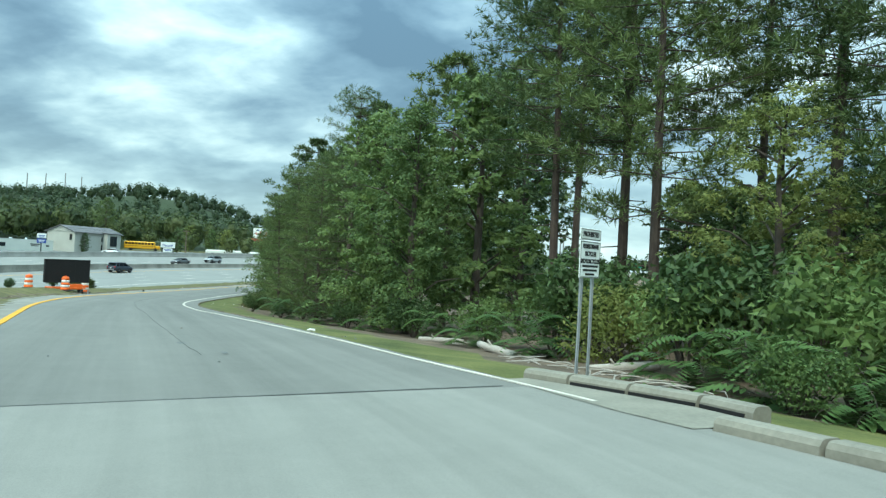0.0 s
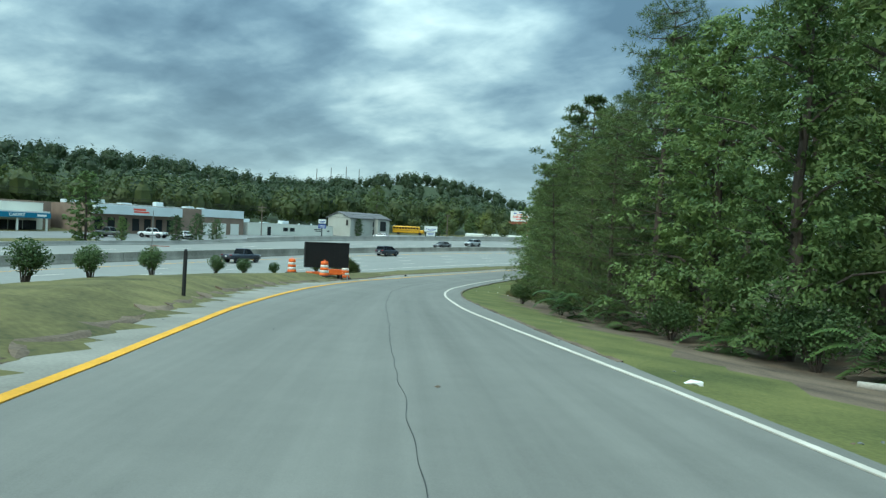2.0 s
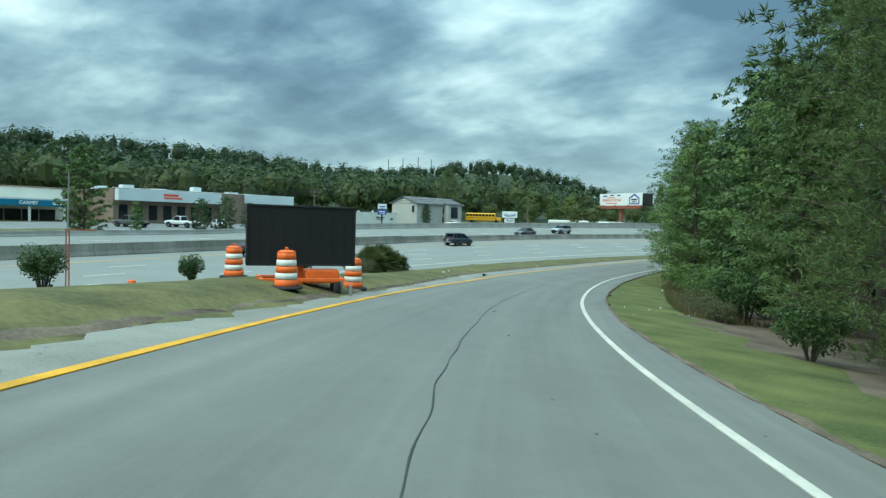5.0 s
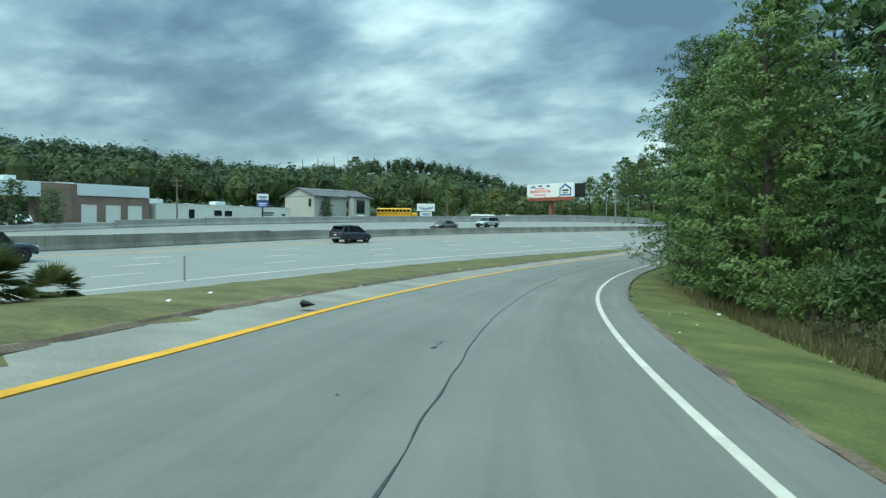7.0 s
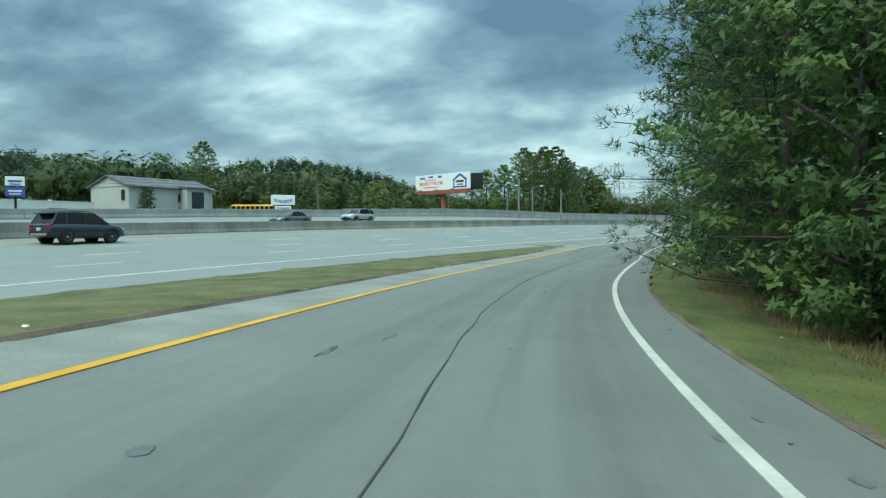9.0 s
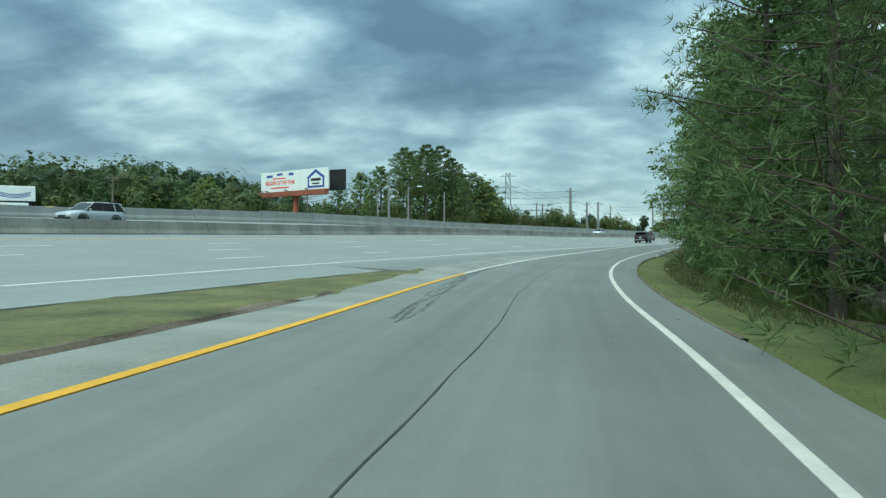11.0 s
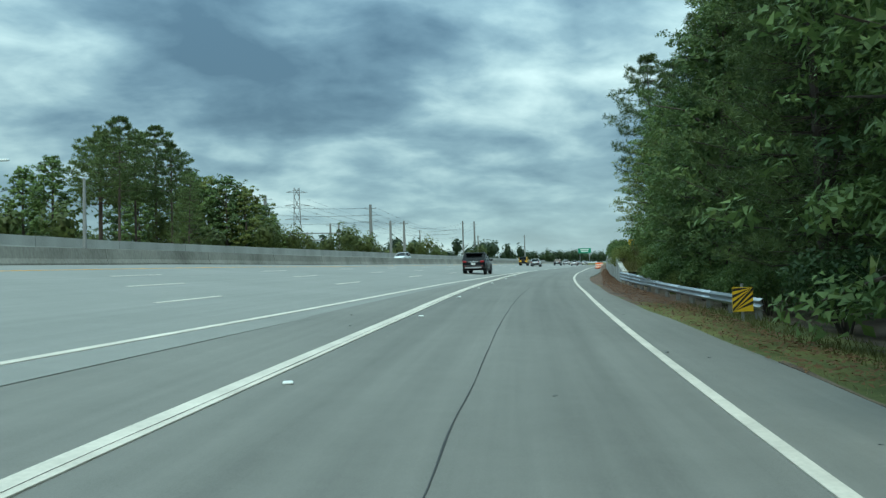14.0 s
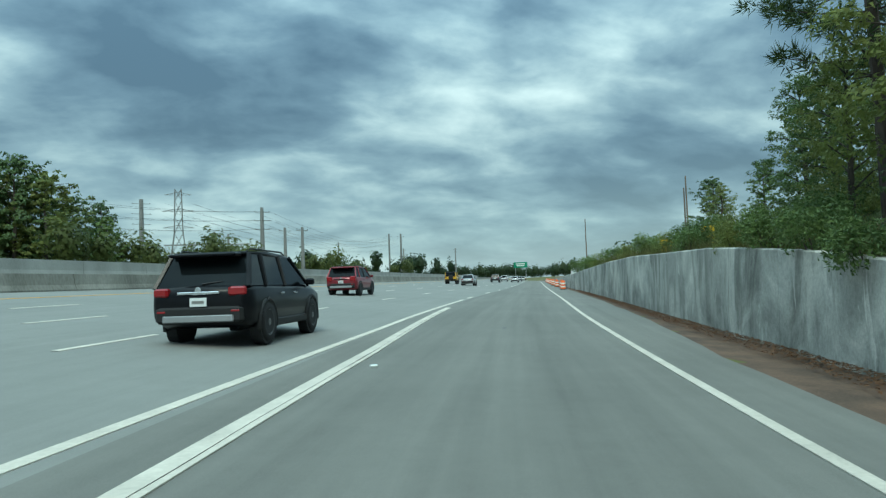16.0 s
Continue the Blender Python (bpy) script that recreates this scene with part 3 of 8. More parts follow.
def nearest(q, line, tan):
    """For rows of x, y: the index of the nearest point of a line, and the metres to its right."""
    idx = np.empty(len(q), int)
    for a in range(0, len(q), 4000):
        b = q[a : a + 4000]
        idx[a : a + 4000] = ((b[:, None, 0] - line[None, :, 0]) ** 2 + (b[:, None, 1] - line[None, :, 1]) ** 2).argmin(1)
    o = q - line[idx, :2]
    return idx, o[:, 0] * tan[idx, 1] - o[:, 1] * tan[idx, 0]


def smooth01(x):
    x = np.clip(x, 0, 1)
    return x * x * (3 - 2 * x)


def by(tau, *rows):
    """A width that changes along the ramp."""
    rows = np.array(rows, float)
    return np.interp(tau, rows[:, 0], rows[:, 1])


def white_right(tau):
    return by(tau, (1.2, 4.15), (2.2, 3.62), (2.6, 3.5), (3.1, 3.25), (3.6, 2.86), (4, 2.56), (4.5, 2.36), (5.4, 2.2), (6.4, 1.9), (7, 1.74), (8, 1.62), (9.3, 1.54), (10.5, 1.50), (11.5, 1.60), (12.2, 1.60), (12.8, 1.53), (13.3, 1.54), (14, 1.80), (14.8, 2.15), (15.3, 2.36), (16, 2.4), (17.7, 2.35), (40, 2.4))


def paint_left(tau):
    return by(tau, (1.5, -2.95), (2.5, -3.08), (3.1, -3.17), (3.6, -3.34), (4, -3.52), (5.3, -3.9), (6.4, -3.90), (7.0, -3.88), (7.5, -3.86), (8, -4.0), (9.3, -4.13), (10, -4.2), (11, -3.95), (11.8, -3.68), (12.5, -3.64), (13.2, -3.42), (14.1, -2.92), (14.8, -2.52), (15.4, -2.36), (16.0, -2.28), (16.35, -2.36), (16.6, -2.42), (17, -2.68), (17.5, -2.95))


def pave_right(tau):
    return by(tau, (-6, 30), (-0.6, 6.2), (0.3, 5.0), (1.2, 4.25), (2, 3.92), (2.6, 3.72), (3.2, 3.52), (4, 3.22), (4.5, 3.32), (5.2, 3.3), (6.5, 2.82), (7.4, 2.65), (8, 2.70), (9.3, 2.72), (10.2, 2.58), (12.9, 2.70), (13.5, 2.85), (14.1, 3.35), (14.45, 3.55), (14.9, 3.35), (15.3, 3.22), (15.7, 3.35), (16.0, 3.3), (16.35, 3.42), (16.6, 3.6), (17.2, 4.25), (18, 4.4), (40, 4.4))


def pave_left(tau):
    return by(tau, (-6, -30), (-1, -9.0), (1, -4.6), (2.4, -3.8), (3.5, -4.15), (4.6, -5.0), (5.4, -5.3), (6.3, -4.7), (6.9, -4.6), (7.2, -4.8), (7.7, -5.3), (9.5, -5.75), (10.6, -5.6), (11.5, -5.05), (11.95, -4.85), (12.4, -5.4), (13, -5.6))


def natural(x, y):
    """The lie of the land away from the roads."""
    z = np.interp(y, [-200, 0, 100, 140, 180, 240, 400], [-6, -4.4, -3.6, -2.8, -2.1, -1.0, 2.0])
    z = z + 33 * np.exp(-(((x + 430) / 200) ** 2 + ((y - 360) / 190) ** 2)) + 30 * np.exp(-(((x + 520) / 230) ** 2 + ((y - 60) / 230) ** 2))
    z = z + 40 * np.exp(-(((x + 270) / 120) ** 2 + ((y - 640) / 150) ** 2)) + 45 * np.exp(-(((x + 600) / 260) ** 2 + ((y - 800) / 200) ** 2))
    return z


WALL_FROM = 15.94


def wall_r(tau):
    return by(tau, (15.0, 4.95), (15.98, 4.98), (16.3, 5.15), (16.6, 5.3), (17, 5.3), (18, 5.3), (40, 5.5))


def wall_h(tau):
    return by(tau, (15.6, 0.5), (15.94, 0.66), (16.1, 0.98), (16.2, 1.18), (16.3, 1.42), (16.5, 1.58), (16.65, 1.84), (16.95, 2.12), (17.35, 2.2), (17.7, 2.3), (18.2, 2.25), (21, 1.4), (24, 0.8))


def ground_z(x, y):
    """Height of the ground sheet under any place."""
    q = np.stack([np.atleast_1d(np.asarray(x, float)), np.atleast_1d(np.asarray(y, float))], -1)
    i, r = nearest(q, RP, RT)
    j, right = nearest(q, EP, ET)
    d = -right
    tau = TAU[i]
    plane = RP[i, 2] - RP[i, 3] * np.clip(r, -60, 12)
    pr, pl = pave_right(tau), pave_left(tau)
    # right of the ramp: a falling verge, then the wood's floor
    off = np.clip(r - pr, 0, 400)
    right_z = RP[i, 2] - RP[i, 3] * pr - 0.02 - 0.10 * smooth01(off / 0.6) - 0.55 * smooth01((off - 0.5) / 6.0)
    behind_wall = (tau > WALL_FROM) & (r > wall_r(tau) + 1.35)
    wz = plane + wall_h(tau) - 0.12 + 1.2 * smooth01((r - wall_r(tau) - 0.5) / 8)
    ramp_in = smooth01((tau - 14.6) / 1.4) * smooth01((r - wall_r(tau) - 0.8) / 6) * 1.6
    right_z = np.where(behind_wall, wz, right_z + np.where(tau < WALL_FROM, ramp_in, 0))
    # left of the ramp: a grass bank down to the highway's shoulder
    hz = EP[j, 2] + fall(ES[j]) * np.clip(d, -3.0, FAR_D)
    gap = np.maximum(-(r - pl), 0)
    to_high = np.maximum(right - 2.55, 0)
    u = gap / np.maximum(gap + to_high, 0.05)
    left_z = (RP[i, 2] - RP[i, 3] * pl + 0.02) * (1 - u**1.5) + (hz + 0.01) * u**1.5 + 0.12 * np.sin(np.pi * np.clip(u * 2.2, 0, 1)) * np.clip(gap / 3, 0, 1)
    crest = by(tau, (1.4, 0.0), (2.2, 0.40), (4.2, 0.42), (6.5, 0.36), (8.0, 0.12), (9.5, 0.0))
    left_z = left_z + crest * smooth01(gap / 1.4) * (1 - smooth01((gap - 2.8) / 5.0))
    in_gore = (tau > 12.5) & (r < 0)
    left_z = np.where(in_gore, np.minimum(left_z, np.minimum(plane, hz)) - 0.14, left_z)
    far_z = natural(q[:, 0], q[:, 1])
    off_high = np.clip((d - FAR_D) / 14, 0, 1)
    hi_z = np.where(d > FAR_D, (hz - 0.4) * (1 - smooth01(off_high)) + far_z * smooth01(off_high), hz - 0.06)
    z = np.where((d > -2.4) & ~(in_gore & (d < 0)), hi_z, np.where(r > pr, right_z, np.where(r < pl, left_z, plane - 0.035)))
    # far behind the start and far to the right the land is level
    away = smooth01((r - 30) / 120)
    z = np.where(r > pr, z * (1 - away) + away * (natural(np.minimum(q[:, 0], 0), q[:, 1]) + 3), z)
    return z


def gz(x, y):
    return float(ground_z(x, y)[0])


# ---- ground sheet ----
gx = np.concatenate([np.linspace(-4000, -700, 12), np.linspace(-640, -120, 40), np.linspace(-110, -62, 18), np.arange(-60, 46, 1.0), np.linspace(50, 130, 25), np.linspace(160, 700, 20), np.linspace(900, 4000, 10)])
gy = np.concatenate([np.linspace(-3000, -200, 12), np.linspace(-170, -24, 22), np.arange(-22, 262, 1.1), np.linspace(266, 420, 50), np.linspace(440, 1000, 40), np.linspace(1150, 4500, 14)])
GX, GY = np.meshgrid(gx, gy)
gzs = ground_z(GX.ravel(), GY.ravel())
near_r = nearest(np.stack([GX.ravel(), GY.ravel()], -1), RP, RT)
wob = np.array([noise.noise(Vector((a * 0.45, b * 0.45, 0))) for a, b in zip(GX.ravel(), GY.ravel())])
tau_g, r_g = TAU[near_r[0]], near_r[1]
off_road = (r_g > pave_right(tau_g) + 0.4) | (r_g < pave_left(tau_g) - 0.4)
gzs = gzs + np.where(off_road, 0.05 * wob, 0)
nx, ny = len(gx), len(gy)
ii = (np.arange(ny - 1)[:, None] * nx + np.arange(nx - 1)[None, :]).ravel()
gf = np.stack([ii, ii + 1, ii + nx + 1, ii + nx], -1)
ground_me = quick("ground", np.stack([GX.ravel(), GY.ravel(), gzs], -1), gf, GRASS, True)
ground_me.materials.append(DIRT)
ground_me.materials.append(STRAW)
ground_me.materials.append(LOT_PAVE)
ground_me.materials.append(BANK_GRASS)
ground_me.materials.append(WOOD_FLOOR)
cx, cy = GX.ravel()[ii] + 0.4, GY.ravel()[ii] + 0.45
tau_c, r_c = tau_g[ii], r_g[ii]
verge = by(tau_c, (-6, 4.0), (0.8, 3.4), (1.4, 2.6), (3, 2.0), (5, 2.4), (7, 2.6), (9, 4.5), (11, 4.5), (13, 3.4), (14, 3.0), (14.9, 2.6), (15.2, 0.6), (16, 0.2))
d_c = -nearest(np.stack([cx, cy], -1), EP, ET)[1]
dirt = ((r_c > pave_right(tau_c) + verge + 0.7 * wob[ii]) & (r_c < 120))
straw = (tau_c > 15.02 + 0.15 * wob[ii]) & (tau_c < 24) & (r_c > pave_right(tau_c) - 0.5) & (r_c < wall_r(tau_c) + 0.3)
lots = (d_c > FAR_D + np.where(cy < 92, 17, 1)) & (d_c < 84) & (cy > 40) & (cy < 235)
ground_me.polygons.foreach_set("material_index", np.where(d_c > 95, 5, np.where(lots, 3, np.where(straw, 2, np.where(dirt, 1, np.where(r_c < 0, 4, 0))))).astype(np.int32))
tagged(new("ground", ground_me), "mown grass verge, bare woodland soil and far land", "ground", kind="structure")


def ribbon(name, taus, left, right, dz, mat, label, at=ramp_at, across=2, skirt=0.25, kind="structure", category="road", parent=None):
    """A strip of surface along an alignment, with edges that go down into the ground."""
    taus = np.asarray(taus, float)
    cols = np.linspace(0, 1, across)
    rows = [at(taus, left * (1 - c) + right * c, dz) for c in cols]
    rows = [rows[0] - (0, 0, skirt)] + rows + [rows[-1] - (0, 0, skirt)]
    v = np.stack(rows, 1)
    n, k = v.shape[:2]
    a = (np.arange(n - 1)[:, None] * k + np.arange(k - 1)[None, :]).ravel()
    me = quick(name, v.reshape(-1, 3), np.stack([a, a + 1, a + k + 1, a + k], -1), mat)
    # uv in metres: across, along
    mid = at(taus, (left + right) / 2, 0.0)
    run = np.concatenate([[0], np.cumsum(np.linalg.norm(np.diff(mid[:, :2], axis=0), axis=1))])
    offs = np.stack([left] + [left * (1 - c) + right * c for c in cols] + [right], 1)
    uv = np.stack([offs, np.repeat(run[:, None], k, 1)], -1).reshape(-1, 2)
    layer = me.uv_layers.new(name="UVMap")
    idx = np.empty(len(me.loops), np.int32)
    me.loops.foreach_get("vertex_index", idx)
    layer.data.foreach_set("uv", uv[idx].astype(np.float32).ravel())
    ob = new(name, me)
    ob.parent = parent
    return tagged(ob, label, category if not parent else "", kind=kind)


LINE_TAU = np.concatenate([np.arange(-5, 18, 0.1), np.arange(18, 36, 0.5)])
ragged = np.array([0.10 * noise.noise(Vector((t * 6.0, 0, 0))) + 0.05 * noise.noise(Vector((t * 23.0, 5, 0))) for t in LINE_TAU])
to_edge = nearest(ramp_at(LINE_TAU, 0 * LINE_TAU)[:, :2], EP, ET)[1]
ramp_road = ribbon("ramp_road", LINE_TAU, np.where(LINE_TAU < 12.35, pave_left(LINE_TAU) + ragged, np.maximum(-5.7, 0.3 - to_edge)), pave_right(LINE_TAU) + ragged, 0.0, RAMP_PAVE, "curving one-lane ramp of worn grey asphalt", across=9)
mouth = np.arange(-5, 1.56, 0.05)
ribbon("pavement_mouth", mouth, np.maximum(pave_left(mouth), -16.0) + 0.05, np.minimum(pave_right(mouth), 16.0) - 0.02, 0.004, MOUTH_PAVE, "older paler asphalt of the ramp's mouth", category="pavement", across=9, skirt=0.01)
HS = np.concatenate([np.arange(180, 960, 2.0), np.arange(960, 1420, 8)])
# the highway, with the paved gore that joins it to the ramp
ramp_gap = nearest(high_at(HS, 0 * HS)[:, :2], RP, RT)[1]
hw = ribbon("highway", HS, np.full(len(HS), BARRIER_D), np.where(HS < 488, -2.7, -0.4), 0.004, HIGH_PAVE, "four-lane highway carriageway of pale concrete", at=high_at, across=9)
ribbon("highway", HS, np.full(len(HS), FAR_D), np.full(len(HS), BARRIER_D + 0.6), 0.0, HIGH_PAVE, "opposite highway carriageway beyond the barrier", at=high_at, across=5)


def gore_rows():
    t = np.arange(12.34, 16.9, 0.05)
    inner = np.full(len(t), -5.55)
    p = ramp_at(t, inner)
    j, right = nearest(p[:, :2], EP, ET)
    a = ramp_at(t, inner, 0.006)
    b = high_at(ES[j], np.full(len(j), -0.3), 0.0)
    keep = right > 0.4
    rows = np.stack([a[keep], (a[keep] * 2 + b[keep]) / 3, (a[keep] + b[keep] * 2) / 3, b[keep]], 1)
    return rows


gr = gore_rows()
gr = np.concatenate([gr[:1] - (0, 0, 0.35), gr])
a4 = (np.arange(len(gr) - 1)[:, None] * 4 + np.arange(3)[None, :]).ravel()
tagged(new("pavement_gore", quick("pavement_gore", gr.reshape(-1, 3), np.stack([a4, a4 + 4, a4 + 5, a4 + 1], -1), GORE)), "dusty paved wedge between ramp and highway", "pavement", kind="structure")

# dusty shoulder strips beside the ramp
st = LINE_TAU[(LINE_TAU > 1.8) & (LINE_TAU < 13.75)]
st_edge = nearest(ramp_at(st, 0 * st)[:, :2], EP, ET)[1]
rg = np.array([0.12 * noise.noise(Vector((t * 5.0, 9, 0))) for t in st])
ribbon("pavement_shoulder", st, np.where(st < 12.3, pave_left(st) - 0.15 + rg, np.maximum(np.minimum(np.maximum(-5.5, 0.45 - st_edge), paint_left(st) - 0.3), paint_left(st) - 0.3 - 7.0 * np.clip(13.75 - st, 0, 1) + rg * 2)), paint_left(st), 0.005, SHOULDER, "dusty strip of shoulder beside the yellow line", category="pavement", skirt=0.02, across=4)


def stripe(name, taus, centre, width, mat, label, at=ramp_at, dz=0.014):
    return ribbon(name, taus, centre - width / 2, centre + width / 2, dz, mat, label, at=at, skirt=0.012, category="road marking")


t = np.arange(1.35, 34, 0.08)
stripe("trim_edge_line", t, white_right(t), by(t, (1.4, 0.07), (3, 0.09), (4.5, 0.12), (12, 0.14)), WHITE, "worn white edge line on the asphalt")
t = np.arange(1.6, 12.36, 0.06)
stripe("trim_yellow_line", t, paint_left(t), 0.15, YELLOW, "worn yellow edge line on the asphalt")
t = np.arange(12.3, 17.48, 0.05)
stripe("trim_gore_line", t, paint_left(t), by(t, (12.3, 0.14), (12.8, 0.22), (15, 0.27), (17.3, 0.24)), WHITE, "wide white gore line with worn paint")
s = np.arange(190, 588.5, 2.0)
stripe("trim_highway_line", s, by(s, (410, -0.28), (445, -0.15), (470, 0.2), (489, 0.6), (502, 0.75), (524, 0.32), (540, 0.28), (555, -0.05), (566, -0.2), (588, -0.1)), 0.15, WHITE, "white edge line of the highway", at=high_at)
s = np.arange(190, 1200, 2.0)
stripe("trim_highway_line", s, np.full(len(s), 14.75), 0.15, YELLOW, "pale yellow edge line along the barrier", at=high_at)
for lane in (3.66, 7.32, 10.98):
    for k in range(66):
        s0 = 250.6 + k * 12.19 + lane * 1.1
        stripe("lane_dash", np.array([s0, s0 + 1.5, s0 + 3.05]), np.full(3, lane), 0.13, WHITE, "short white lane dash", at=high_at)
for k in range(22):
    s0 = 590.5 + k * 13.0
    stripe("lane_dash", np.array([s0, s0 + 1.5, s0 + 3.2]), np.full(3, -0.05), 0.15, WHITE, "short white lane dash", at=high_at)
for lane in (24.5, 28.2, 31.9):
    for k in range(40):
        s0 = 260 + k * 12.19
        stripe("lane_dash", np.array([s0, s0 + 1.5, s0 + 3.05]), np.full(3, lane), 0.13, WHITE, "short white lane dash", at=high_at)

# the joint that opened between the two paving passes, with its tar
t = np.arange(2.2, 15.52, 0.02)
wig = np.array([0.05 * noise.noise(Vector((a * 9, 0, 3))) + 0.10 * noise.noise(Vector((a * 1.3, 0, 7))) for a in t])
cr = by(t, (2.2, 0.35), (3.3, 0.0), (4.2, -0.2), (6.4, -0.75), (8, -0.85), (9.3, -0.85), (9.9, -1.2), (10.5, -1.4), (11.2, -1.15), (11.7, -0.95), (12.9, -1.02), (13.3, -1.0), (14, -0.62), (14.27, -0.50), (14.62, -0.36), (14.84, -0.24), (15.25, 0.0), (15.52, 0.2))
wd = by(t, (2.2, 0.18), (4.5, 0.32), (6, 0.7), (13, 0.7), (14, 0.5)) * np.array([0.013 + 0.012 * noise.noise(Vector((a * 14, 2, 0))) for a in t])
ribbon("trim_crack", t, cr + wig - wd, cr + wig + wd, 0.006, CRACK, "ragged dark crack along the lane", skirt=0.004, category="crack")

# soil bank held by the retaining wall
t = np.arange(WALL_FROM + 0.02, 22.4, 0.06)
bank_wob = np.array([0.08 * noise.noise(Vector((a * 7, 4, 0))) for a in t])
ribbon("ground_bank", t, wall_r(t) + 0.36, wall_r(t) + 2.6, 0.0, BANK_GRASS, "grassy soil bank behind the retaining wall", at=lambda tau, r, dz: ramp_at(tau, r, wall_h(tau) - 0.12 + bank_wob), category="ground", across=4, skirt=0.6)
t = np.arange(12.5, 17.3, 0.02)
wig = np.array([0.022 * noise.noise(Vector((a * 11, 3, 3))) for a in t])
wd = np.array([max(0.0012, 0.002 + 0.012 * noise.noise(Vector((a * 8, 6, 0)))) for a in t])
ribbon("trim_crack", t, paint_left(t) + 0.05 + wig - wd, paint_left(t) + 0.05 + wig + wd, 0.019, CRACK, "thin crack through the gore line's paint", skirt=0.003, category="crack")


# ---- trees ----
rng = np.random.default_rng(7)


def unit(n):
    v = rng.normal(size=(n, 3))
    return v / np.linalg.norm(v, axis=1)[:, None]


def leaf_quads(centres, normals, size, aspect=0.62):
    """Pointed leaves: a kite of two triangles each, folded a little along the rib."""
    n = len(centres)
    a = np.cross(normals, unit(n))
    a /= np.linalg.norm(a, axis=1)[:, None] + 1e-9
    b = np.cross(normals, a)
    s = (size * rng.uniform(0.65, 1.3, n))[:, None]
    v = np.stack([centres - a * s * 0.5, centres + b * s * aspect * 0.5 + normals * s * 0.12, centres + a * s * 0.5, centres - b * s * aspect * 0.5 + normals * s * 0.12], 1).reshape(-1, 3)
    i = np.arange(n)[:, None] * 4
    return v, np.concatenate([i + (0, 1, 2), i + (0, 2, 3)]).reshape(-1, 3)


def leaf_points(centres, normals, size, aspect=0.62):
    """Small pointed leaves, one triangle each."""
    n = len(centres)
    a = np.cross(normals, unit(n))
    a /= np.linalg.norm(a, axis=1)[:, None] + 1e-9
    b = np.cross(normals, a)
    s = (size * rng.uniform(0.65, 1.35, n))[:, None]
    v = np.stack([centres - a * s * 0.4 - b * s * aspect * 0.5, centres + a * s * 0.75, centres - a * s * 0.4 + b * s * aspect * 0.5], 1).reshape(-1, 3)
    return v, np.arange(n * 3).reshape(-1, 3)


def crown_boughs(height, width, base, boughs, spire):
    """Boughs of a crown: where each springs from the trunk and where it ends. spire: 1 for a pointed crown, 0 for a round one."""
    u = np.clip((np.arange(boughs) + rng.uniform(0, 1, boughs)) / boughs, 0, 1) ** (0.85 + 0.25 * spire)
    pointed = np.minimum(1, (u + 0.10) / 0.26) ** 0.5 * (1 - u) ** 0.62 * 1.12
    rounded = np.sqrt(np.clip(np.sin(np.pi * np.clip(u * 0.82 + 0.14, 0, 1)), 0, 1))
    side = 2.4 * np.arange(boughs) + rng.uniform(-0.5, 0.5, boughs)
    # some sides of a crown bulge, others are hollow
    bulge = 0.86 + 0.22 * np.sin(2 * side + 9 * u + rng.uniform(0, 6)) * np.sin(side + 4.3 * u)
    reach = width * (spire * pointed + (1 - spire) * rounded) * bulge * rng.uniform(0.78, 1.06, boughs)
    z = base + (height - base) * u * 0.97
    tip = np.stack([reach * np.cos(side), reach * np.sin(side), z + 0.16 * reach], -1)
    return z - 0.25 * reach, tip


def trunk_mesh(height, radius, lean=0.3, limbs=(), n=8):
    m = Mesh()
    top = Vector((rng.uniform(-lean, lean), rng.uniform(-lean, lean), height))
    pts = [Vector((0, 0, -0.25)), Vector((0, 0, 0.1))] + [top * u + Vector((rng.uniform(-0.12, 0.12), rng.uniform(-0.12, 0.12), 0)) for u in (0.25, 0.5, 0.75, 1.0)]
    m.tube(pts, [radius * 1.5, radius * 1.15, radius, radius * 0.8, radius * 0.5, radius * 0.14], n)
    for tip, start in limbs:
        a = top * (start / height)
        tip = Vector(tip)
        mid = (a + tip) / 2 + Vector((0, 0, 0.12 * (tip - a).length))
        m.tube([a, mid, tip], [radius * 0.34, radius * 0.2, radius * 0.05], 5, caps=False)
    return m


